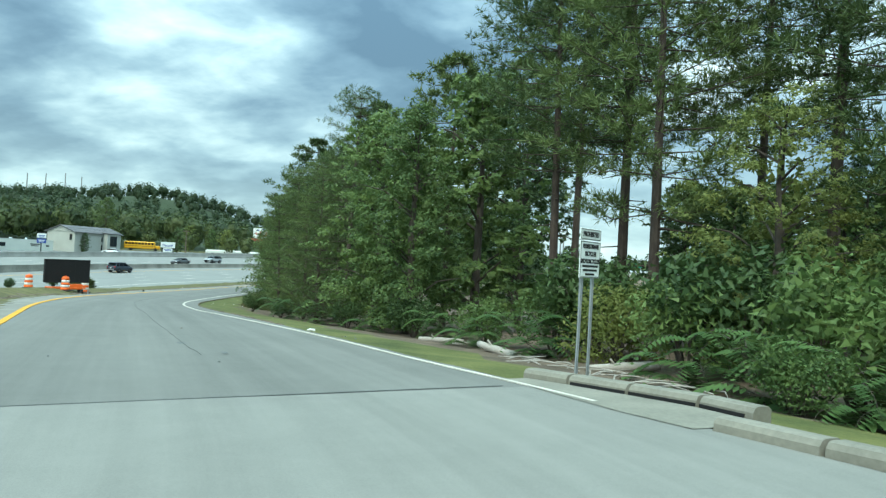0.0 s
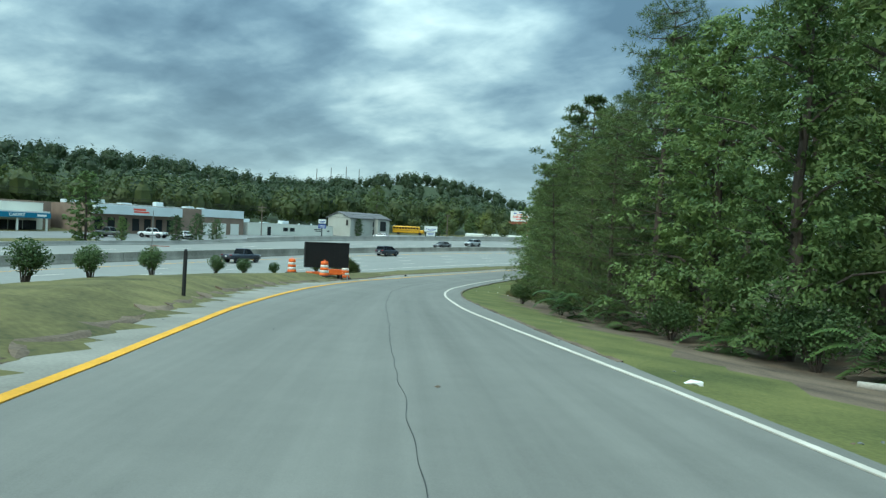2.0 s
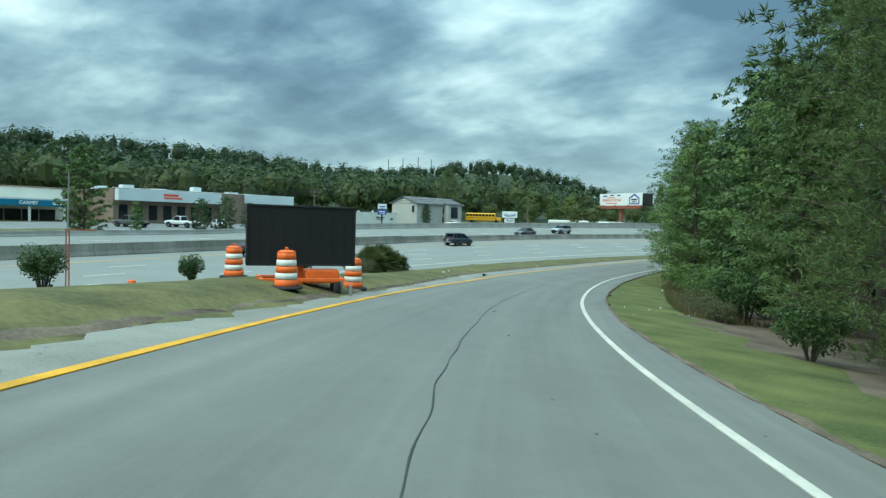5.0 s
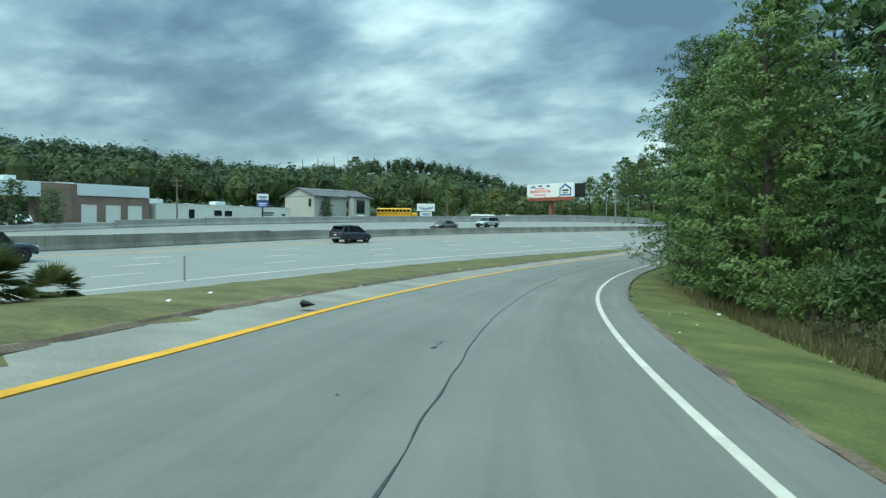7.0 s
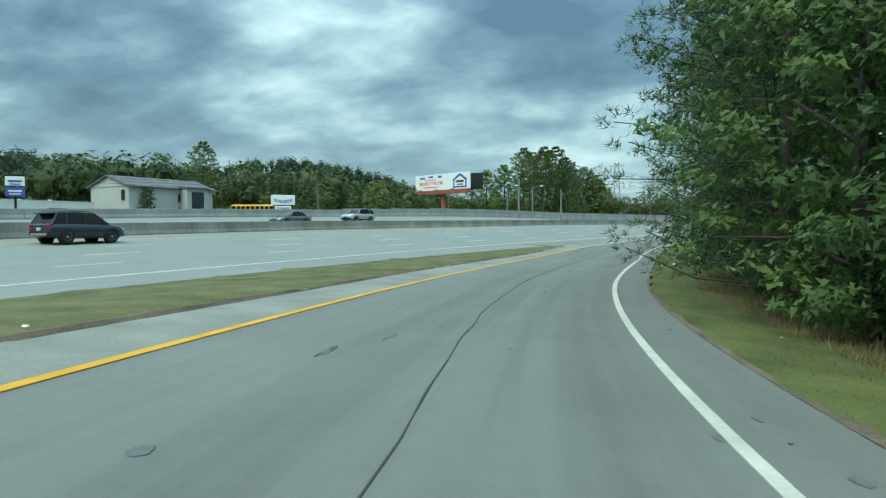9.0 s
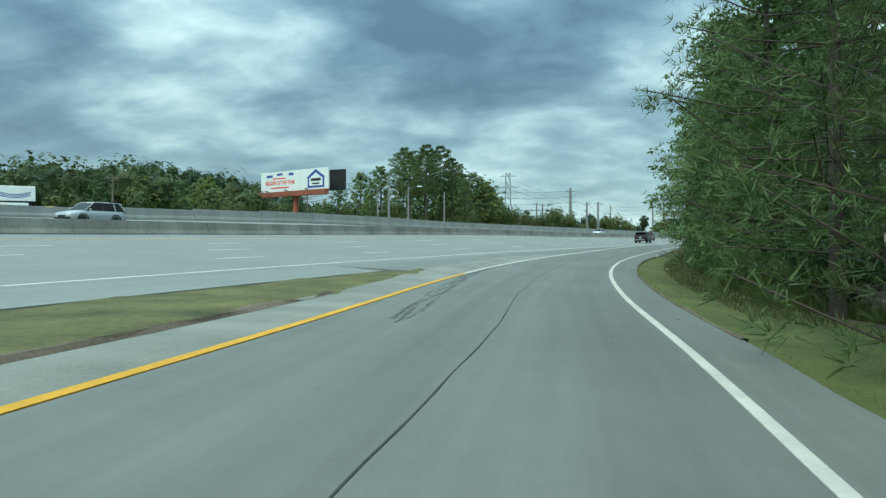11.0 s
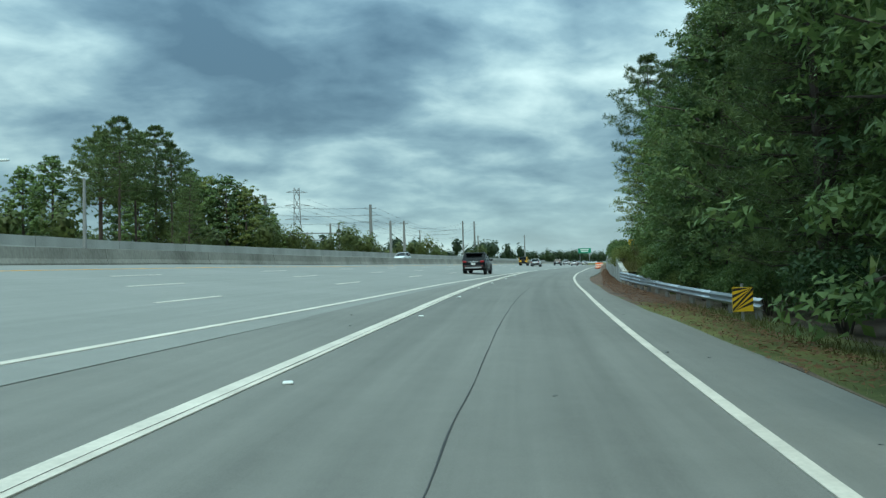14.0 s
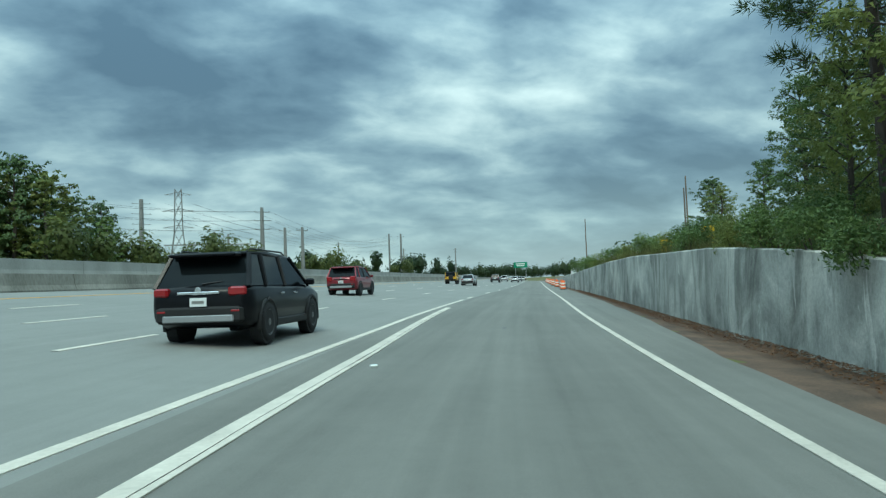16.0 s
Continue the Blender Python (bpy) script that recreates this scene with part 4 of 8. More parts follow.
def broadleaf(height, width, base, leaves, leaf, mat, boughs=64, inner=0, spire=0.6, clump=0.42, open_crown=0.0):
    """Trunk and crown meshes of a broad-leaved tree: boughs that carry clumps of leaves, with shaded hollows between them."""
    start, tip = crown_boughs(height, width, base, boughs, spire)
    limbs = [(tip[k] * (0.92, 0.92, 1.0), float(np.clip(start[k], 0.10 * height, 0.86 * height))) for k in range(0, boughs, 2 if open_crown else 3)]
    trunk = trunk_mesh(height * 0.9, 0.013 * height + 0.04, 0.4, limbs).data("trunk", BARK)
    per = 6
    k = np.repeat(np.arange(boughs), per)
    f = np.tile(np.linspace(0.42 + 0.2 * open_crown, 1.0, per), boughs)[:, None] + rng.uniform(-0.07, 0.07, (boughs * per, 1))
    axis = np.stack([0 * k, 0 * k, np.maximum(start, 0.3)[k]], -1)
    c = axis + (tip[k] - axis) * f + unit(boughs * per) * (0.50 * f + 0.12) * (1, 1, 0.7) * width / 4
    c[:, 2] = np.maximum(c[:, 2], 0.3)
    rad = clump * rng.uniform(0.62, 1.35, len(c)) * (1.15 - 0.35 * (c[:, 2] / height)) * width / 4
    pick = rng.choice(len(c), leaves, p=rad**2 / (rad**2).sum())
    d = unit(leaves)
    d[:, 2] = np.where(d[:, 2] < -0.25, -d[:, 2], d[:, 2])
    p = c[pick] + d * (1, 1, 0.72) * rng.beta(3.2, 1.1, leaves)[:, None] * rad[pick][:, None]
    out = p * (1, 1, 0)
    out /= np.linalg.norm(out, axis=1)[:, None] + 0.3
    nrm = d * 0.55 + out * 0.35 + unit(leaves) * 0.55 + (0, 0, 0.35)
    nrm /= np.linalg.norm(nrm, axis=1)[:, None]
    p[:, 2] = np.maximum(p[:, 2], 0.12)
    v, f = leaf_points(p, nrm, leaf) if inner else leaf_quads(p, nrm, leaf)
    if inner:
        # sparse sprays within, that close the view through the crown
        pick = rng.integers(0, boughs, inner)
        axis = np.stack([0 * pick, 0 * pick, np.maximum(start, 0.3)[pick]], -1)
        q = axis + (tip[pick] - axis) * rng.uniform(0.1, 0.62, inner)[:, None] + unit(inner) * 0.3
        q[:, 2] = np.maximum(q[:, 2], 0.3)
        v2, f2 = leaf_quads(q, unit(inner), 0.24)
        v, f = np.concatenate([v, v2]), np.concatenate([f, f2 + len(v)])
    return trunk, quick("crown", v, f, mat)


def tufts(centres, axis, length, needles, width=0.0075):
    """Bursts of needles: thin pointed blades that fan forward from each twig's end."""
    n = len(centres)
    c = np.repeat(centres, needles, 0)
    d = np.repeat(axis, needles, 0) * 0.85 + unit(n * needles)
    d /= np.linalg.norm(d, axis=1)[:, None]
    s = np.cross(d, unit(n * needles))
    s /= np.linalg.norm(s, axis=1)[:, None] + 1e-9
    L = (length * rng.uniform(0.75, 1.15, n * needles))[:, None]
    v = np.stack([c + d * L * 0.18 - s * width * L * 3, c + d * L * 0.18 + s * width * L * 3, c + d * L], 1).reshape(-1, 3)
    return v, np.arange(len(v)).reshape(-1, 3)


def pine(height, base, reach, whorls, per, tufts_per, needles=11, length=0.42, top_heavy=False, width=0.0075, inner=0):
    """A pine: whorls of limbs with side twigs that end in clustered tufts, above a bare lower trunk."""
    trunk = Mesh()
    lean = Vector((rng.uniform(-0.5, 0.5), rng.uniform(-0.5, 0.5), 0))
    spine = lambda z: lean * (z / height) ** 1.5 + Vector((0, 0, z))  # noqa: E731
    rad = 0.008 * height + 0.05
    trunk.tube([spine(height * u) - Vector((0, 0, 0.25 if u == 0 else 0)) for u in (0, 0.04, 0.3, 0.6, 0.85, 1.0)], [rad * 1.3, rad, rad * 0.86, rad * 0.62, rad * 0.32, rad * 0.06], 8)
    if top_heavy:
        # dead snags below the crown
        for k in range(7):
            z, th, L = base * rng.uniform(0.35, 1.0), rng.uniform(0, 6.28), rng.uniform(0.6, 1.9)
            trunk.tube([spine(z), spine(z) + Vector((math.cos(th) * L, math.sin(th) * L, -0.1 * L))], [0.035, 0.01], 4, caps=False)
    tc, ta, within = [], [], []
    for w in range(whorls):
        u = (w + rng.uniform(0.1, 0.6)) / whorls
        z = base + (height - base) * u
        full = math.sin(math.pi * min(1, 0.22 + 0.78 * u)) ** 0.7 if top_heavy else (1 - 0.74 * u) * min(1.0, 0.72 + 1.4 * u)
        turn0 = rng.uniform(0, 6.28)
        for k in range(per):
            th = turn0 + 2 * math.pi * k / per + rng.uniform(-0.35, 0.35)
            L = max(0.5, reach * full * rng.uniform(0.62, 1.15))
            out = Vector((math.cos(th), math.sin(th), 0))
            a = spine(z)
            mid = a + out * L * 0.55 + Vector((0, 0, L * rng.uniform(-0.06, 0.10)))
            tip = a + out * L + Vector((0, 0, L * rng.uniform(0.04, 0.30)))
            trunk.tube([a, mid, tip], [rad * 0.16, rad * 0.10, 0.012], 4, caps=False)
            within.append((a, mid, tip))
            twigs = max(3, tufts_per // 4)
            for q in range(twigs):
                f = 0.28 + 0.72 * (q + rng.uniform(0.2, 0.9)) / twigs
                root = mid.lerp(tip, (f - 0.5) * 2) if f > 0.5 else a.lerp(mid, f * 2)
                swing = rng.uniform(0.25, 0.95) * (1 if q % 2 else -1)
                way = Vector((math.cos(th + swing), math.sin(th + swing), rng.uniform(0.05, 0.45)))
                reach_t = L * 0.26 * (1.15 - 0.6 * f) + 0.12
                for j in range(4):
                    e = root + way * reach_t * (0.45 + 0.2 * j) + Vector(unit(1)[0]) * 0.15
                    tc.append(e)
                    ta.append((way + Vector((0, 0, 0.55))).normalized())
    v, f = tufts(np.array(tc), np.array(ta), length, needles, width)
    if inner:
        # older sprays along the limbs, that close the view into the crown
        limb = np.array(within)[rng.integers(0, len(within), inner)]
        g = rng.uniform(0.12, 1.0, inner)[:, None]
        q = np.where(g < 0.5, limb[:, 0] + (limb[:, 1] - limb[:, 0]) * g * 2, limb[:, 1] + (limb[:, 2] - limb[:, 1]) * (g * 2 - 1))
        q = q + unit(inner) * (0.42, 0.42, 0.26) * (reach / 4)
        ax = unit(inner) * 0.7 + (0, 0, 0.6)
        v2, f2 = tufts(q, ax / np.linalg.norm(ax, axis=1)[:, None], length * 0.8, 4, width)
        v, f = np.concatenate([v, v2]), np.concatenate([f, f2 + len(v)])
    return trunk.data("trunk", PINE_BARK), quick("crown", v, f, NEEDLE)


def tree_thing(name, meshes, label, category, group, m):
    t = thing(name, label, category, m, group)
    part("trunk", meshes[0], None, t)
    part("crown", meshes[1], None, t)
    return t


WOOD = "trees of the roadside wood"
KINDS = {
    "gum_a": [broadleaf(12.5, 4.0, 0.4, 17000, 0.138, BROAD_LEAF, 84, 2300, 0.5), "sweetgum_tree", "tall green sweetgum with foliage to the ground"],
    "gum_b": [broadleaf(10.5, 3.6, 0.3, 15500, 0.134, BROAD_LEAF, 72, 2100, 0.4), "sweetgum_tree", "full green broad-leaved tree at the wood's edge"],
    "oak": [broadleaf(13.5, 4.6, 0.5, 16500, 0.148, DARK_LEAF, 84, 2400, 0.25), "oak_tree", "dark green oak with a dense crown"],
    "yellow": [broadleaf(9.0, 3.4, 1.0, 12000, 0.115, YELLOW_LEAF, 46, 500, 0.15, 0.46, 0.5), "elm_tree", "broad-leaved tree with yellowing leaves"],
    "pine_a": [pine(21, 8.0, 4.4, 15, 5, 24, 11, 0.44, True, 0.0175, 1500), "pine_tree", "tall pine with a bare lower trunk"],
    "pine_b": [pine(17, 4.5, 3.8, 15, 5, 24, 11, 0.42, True, 0.0175, 1500), "pine_tree", "slender pine with tufted long needles"],
    "pine_c": [pine(12.5, 0.5, 3.9, 22, 6, 20, 12, 0.25, False, 0.0135, 2300), "pine_tree", "bushy young pine with branches to the ground"],
    "pine_d": [pine(9.5, 0.4, 3.4, 19, 6, 20, 10, 0.25, False, 0.020, 1900), "pine_tree", "young pine with dense green needles"],
    "pine_near": [pine(13.0, 1.4, 4.0, 22, 6, 28, 12, 0.25, False, 0.019, 3500), "pine_tree", "bushy pine overhanging the retaining wall"],
    # plainer ones for the wood's depth
    "gum_far": [broadleaf(12.5, 4.0, 0.6, 8200, 0.27, BROAD_LEAF, 60, 300, 0.4), "sweetgum_tree", "tall green sweetgum within the wood"],
    "oak_far": [broadleaf(13.5, 4.6, 1.2, 8200, 0.28, DARK_LEAF, 60, 300, 0.2), "oak_tree", "dark green oak within the wood"],
    "yellow_far": [broadleaf(9.0, 3.4, 0.8, 7000, 0.22, YELLOW_LEAF, 46, 200, 0.2), "elm_tree", "yellowing broad-leaved tree among others"],
    # those about the lots across the highway
    "gum_lot": [broadleaf(12.5, 4.0, 0.4, 6500, 0.34, BROAD_LEAF, 60, 200, 0.3), "sweetgum_tree", "leafy green tree across the highway"],
    "oak_lot": [broadleaf(13.5, 4.8, 0.6, 6500, 0.36, DARK_LEAF, 60, 200, 0.1), "oak_tree", "dark green round-headed tree across the highway"],
    "yellow_lot": [broadleaf(9.0, 3.6, 0.4, 6000, 0.30, YELLOW_LEAF, 46, 200, 0.1), "elm_tree", "yellow-green round-headed tree across the highway"],
    "pine_far": [pine(20, 8.5, 4.6, 14, 5, 20, 9, 0.55, True, 0.030), "pine_tree", "tall pine with a bare trunk among others"],
}
LIGHT = {"gum_a": "gum_far", "gum_b": "gum_far", "oak": "oak_far", "yellow": "yellow_far", "pine_a": "pine_far", "pine_b": "pine_far", "pine_c": "pine_c", "pine_d": "pine_d"}
REACH = {"gum_b": 0.84, "pine_b": 0.85}
SOURCE = {}


def plant(kind, x, y, scale=1.0, turn=None, z=None):
    meshes, name, label = KINDS[kind]
    m = Matrix.LocRotScale((x, y, (gz(x, y) if z is None else z) - 0.05), Euler((0, 0, rng.uniform(0, 6.28) if turn is None else turn)), Vector((scale, scale, scale * rng.uniform(0.94, 1.06))))
    if kind not in SOURCE:
        SOURCE[kind] = tree_thing(name, meshes, label, "tree", WOOD, m)
    else:
        t = copy_thing(SOURCE[kind], m)
        t.matrix_basis = m


# station, metres right of the ramp's centre, kind, scale
for tau, r, kind, sc in (
    (0.0, 14.5, "gum_b", 0.8), (0.6, 12.0, "yellow", 1.05), (1.4, 13.5, "gum_b", 0.75), (2.0, 17.5, "pine_b", 1.1), (2.2, 13.2, "yellow", 0.8),
    (2.6, 19.0, "pine_a", 1.0), (3.0, 14.5, "pine_b", 1.0), (3.2, 21.0, "pine_a", 0.9), (3.5, 16.5, "pine_a", 0.95), (3.75, 14.8, "pine_a", 0.85),
    (4.15, 10.0, "gum_a", 0.86), (4.4, 14.5, "gum_a", 1.15), (4.7, 10.4, "gum_b", 1.15), (5.0, 15.5, "pine_a", 0.85), (5.15, 10.2, "pine_c", 1.1), (5.45, 9.4, "pine_c", 0.85),
    (5.5, 13.5, "oak", 1.05), (5.7, 9.2, "pine_d", 0.9), (6.0, 12.0, "pine_c", 1.0), (6.2, 8.3, "pine_d", 0.85), (6.4, 15.5, "pine_b", 0.95), (6.6, 9.6, "pine_c", 0.95), (6.9, 13.0, "oak", 0.9),
    (7.1, 11.6, "pine_b", 0.95), (7.15, 9.6, "gum_b", 0.85), (7.4, 13.5, "oak", 1.15), (7.6, 10.6, "gum_b", 1.1), (7.9, 15.0, "pine_a", 0.8), (8.2, 11.0, "oak", 1.05), (8.5, 9.9, "gum_b", 0.82), (8.6, 14.5, "oak", 1.0),
    (8.9, 8.2, "gum_a", 0.88), (9.2, 12.4, "oak", 1.0), (9.3, 7.9, "gum_b", 0.95), (9.6, 7.6, "oak", 0.82), (9.8, 12.5, "pine_b", 1.0), (9.95, 7.2, "gum_b", 1.05), (10.2, 11.5, "oak", 1.1), (10.3, 6.9, "pine_c", 1.15),
    (10.6, 7.6, "oak", 0.95), (10.8, 12.5, "oak", 1.1), (11.0, 7.3, "oak", 1.0), (11.3, 11.8, "pine_a", 0.85), (11.5, 7.3, "pine_c", 1.25), (11.8, 12.0, "gum_a", 1.1), (12.0, 7.5, "pine_c", 1.1),
    (12.2, 10.8, "pine_c", 1.2), (12.45, 7.3, "gum_a", 0.98), (12.7, 12.0, "oak", 1.05), (12.9, 7.5, "gum_b", 1.05), (13.15, 11.5, "oak", 1.1), (13.35, 7.4, "pine_c", 1.05), (13.6, 7.7, "gum_a", 1.08),
    (13.8, 13.0, "pine_a", 0.9), (14.0, 7.6, "gum_b", 1.1), (14.25, 8.0, "yellow", 1.15), (14.4, 12.0, "oak", 1.0), (14.6, 8.2, "gum_a", 1.05), (14.85, 11.5, "oak", 1.05), (14.97, 8.2, "pine_near", 1.0),
    (15.55, 8.2, "gum_b", 0.9), (15.85, 8.8, "gum_a", 0.8), (16.1, 8.6, "gum_b", 0.68), (15.2, 10.4, "gum_a", 1.25), (15.38, 7.9, "gum_a", 0.95), (15.5, 9.0, "pine_near", 1.1), (15.1, 9.5, "pine_c", 1.2), (15.4, 11.2, "oak", 1.25), (15.65, 11.6, "gum_a", 1.3), (15.2, 12.8, "oak", 1.3), (15.5, 9.8, "oak", 0.95), (15.6, 12.5, "oak", 0.95), (15.75, 10.0, "yellow", 1.15), (15.95, 13.5, "pine_b", 0.85), (16.55, 10.4, "pine_b", 0.85), (2.9, 17.0, "oak_far", 0.42), (2.5, 16.0, "gum_far", 0.42), (3.3, 18.0, "oak_far", 0.45), (2.2, 18.0, "gum_far", 0.45), (16.35, 8.7, "gum_a", 0.85), (16.6, 8.1, "yellow", 0.95), (16.87, 9.0, "pine_b", 0.9), (16.95, 8.9, "yellow", 0.52), (17.1, 9.8, "gum_b", 0.50), (17.3, 10.6, "gum_b", 0.55), (16.75, 11.0, "gum_a", 0.55), (17.7, 9.6, "yellow", 0.34), (16.3, 9.6, "gum_b", 0.6), (16.2, 12.0, "yellow", 0.95), (16.5, 15.5, "oak", 0.62),
    (16.9, 16.5, "gum_b", 0.62), (17.5, 15.0, "oak", 0.55), (18.2, 15.0, "gum_b", 0.5), (19.0, 16.0, "oak", 0.5),
):
    if 8.7 < tau < 12.2 and r < 8.4:
        r -= 0.9 if tau > 9.4 else 0.6
        sc *= 1.15
    if 12.8 < tau < 15.0 and r < 8.1:
        r -= -0.3 if tau < 14.1 else 1.2
    if 4.0 < tau < 5.6:
        sc *= 0.93
    if 12.3 < tau < 14.9 and r < 9:
        sc *= 1.18
    p = ramp_at(tau, r)
    if r > 10.7 and tau > 4.3:
        sc *= REACH.get(kind, 1.0)
        kind = LIGHT.get(kind, kind)
    plant(kind, p[0], p[1], sc)
# the wood's depth, behind its edge
for k in range(15):
    tau = 4.8 + k * 0.75 + rng.uniform(-0.1, 0.1)
    p = ramp_at(tau, rng.uniform(19, 34))
    plant(("pine_far", "oak_far", "pine_far", "gum_far", "oak_far")[k % 5], p[0], p[1], rng.uniform(0.85, 1.15))


for k in range(17):
    p = ramp_at(0.4 + 0.25 * k + rng.uniform(-0.08, 0.08), rng.uniform(24, 38))
    plant(("oak_far", "gum_far")[k % 2], p[0], p[1], rng.uniform(0.42, 0.58))


for k in range(9):
    p = ramp_at(1.9 + 0.27 * k, 20.5 + 4.5 * (k % 3))
    plant(("oak_far", "gum_far")[k % 2], p[0], p[1], 0.50 + 0.05 * (k % 3))


# ---- undergrowth along the wood's edge ----
def bush_meshes(height, width, leaves, leaf, mat, lobes=9):
    th = rng.uniform(0, 2 * np.pi, lobes)
    c = np.stack([width * 0.6 * np.cos(th) * rng.uniform(0.2, 1, lobes), width * 0.6 * np.sin(th) * rng.uniform(0.2, 1, lobes), height * rng.uniform(0.25, 0.75, lobes)], -1)
    rad = np.minimum(width, height) * rng.uniform(0.26, 0.45, lobes)
    pick = rng.integers(0, lobes, leaves)
    d = unit(leaves)
    p = c[pick] + d * rad[pick][:, None] * rng.beta(4, 1.2, leaves)[:, None]
    p[:, 2] = np.abs(p[:, 2]) + 0.02
    nrm = d * 0.5 + unit(leaves) * 0.8 + (0, 0, 0.4)
    nrm /= np.linalg.norm(nrm, axis=1)[:, None]
    v, f = leaf_points(p, nrm, leaf)
    stems = Mesh()
    for k in range(lobes):
        stems.tube([(0.1 * c[k][0], 0.1 * c[k][1], -0.1), (c[k][0] * 0.5, c[k][1] * 0.5, c[k][2] * 0.6), tuple(c[k])], [0.035, 0.025, 0.01], 5, caps=False)
    return stems.data("stem", BARK), quick("foliage", v, f, mat)


def fern_meshes(fronds=26, length=1.5):
    """A clump of arching compound leaves, as tree-of-heaven and sumac suckers have them."""
    vs, fs, stems = [], [], Mesh()
    for k in range(fronds):
        th, lift = rng.uniform(0, 6.28), rng.uniform(0.35, 1.1)
        L = length * rng.uniform(0.6, 1.15)
        base = Vector((rng.uniform(-0.6, 0.6), rng.uniform(-0.6, 0.6), rng.uniform(0.1, 1.3)))
        out = Vector((math.cos(th), math.sin(th), 0))
        pts = [base + out * L * u + Vector((0, 0, L * (lift * u - 0.95 * u * u))) for u in np.linspace(0, 1, 7)]
        stems.tube(pts[::2], [0.012, 0.008, 0.005, 0.003], 4, caps=False)
        side = out.cross(Vector((0, 0, 1)))
        for i in range(13):
            u = 0.12 + 0.88 * i / 12
            p = base + out * L * u + Vector((0, 0, L * (lift * u - 0.95 * u * u)))
            w = 0.30 * L * math.sin(math.pi * (0.12 + 0.8 * u)) ** 0.7
            for sgn in (-1, 1):
                tip = p + side * sgn * w + out * w * 0.35 + Vector((0, 0, -0.25 * w))
                half = out * 0.045 * L
                o = len(vs)
                vs += [p - half * 0.5, p.lerp(tip, 0.45) - half, tip, p.lerp(tip, 0.45) + half]
                fs += [(o, o + 1, o + 2), (o, o + 2, o + 3)]
    return stems.data("stem", BARK), quick("foliage", [tuple(p) for p in vs], fs, FERN)


WEED_LEAF = leafy("weed_leaves", (0.070, 0.080, 0.036), (0.170, 0.175, 0.085))
BUSH = {
    "weed": [bush_meshes(1.1, 1.0, 2200, 0.06, WEED_LEAF, 14), "feathery grey-green weeds by the verge"],
    "green": [bush_meshes(2.0, 1.7, 2800, 0.115, BROAD_LEAF), "green leafy shrub at the wood's edge"],
    "dark": [bush_meshes(2.4, 2.0, 2800, 0.135, DARK_LEAF), "dark evergreen undergrowth shrub"],
    "pale": [bush_meshes(1.7, 1.6, 2800, 0.10, YELLOW_LEAF), "pale yellow-green leafy shrub at the wood's edge"],
    "fern": [fern_meshes(), "clump of arching compound leaves"],
    "crape": [bush_meshes(2.3, 1.15, 3000, 0.10, DARK_LEAF, 12), "dark-leaved ornamental shrub on the grass bank"],
}
BUSH_SOURCE = {}


def shrub(kind, x, y, scale=1.0, z=None):
    meshes, label = BUSH[kind]
    m = Matrix.LocRotScale((x, y, (gz(x, y) if z is None else z) - 0.04), Euler((0, 0, rng.uniform(0, 6.28))), Vector((scale,) * 3))
    if kind in BUSH_SOURCE:
        copy_thing(BUSH_SOURCE[kind], m).matrix_basis = m
        return
    t = thing("shrub", label, "shrub", m, "roadside shrubs")
    part("stem", meshes[0], None, t)
    part("foliage", meshes[1], None, t)
    BUSH_SOURCE[kind] = t


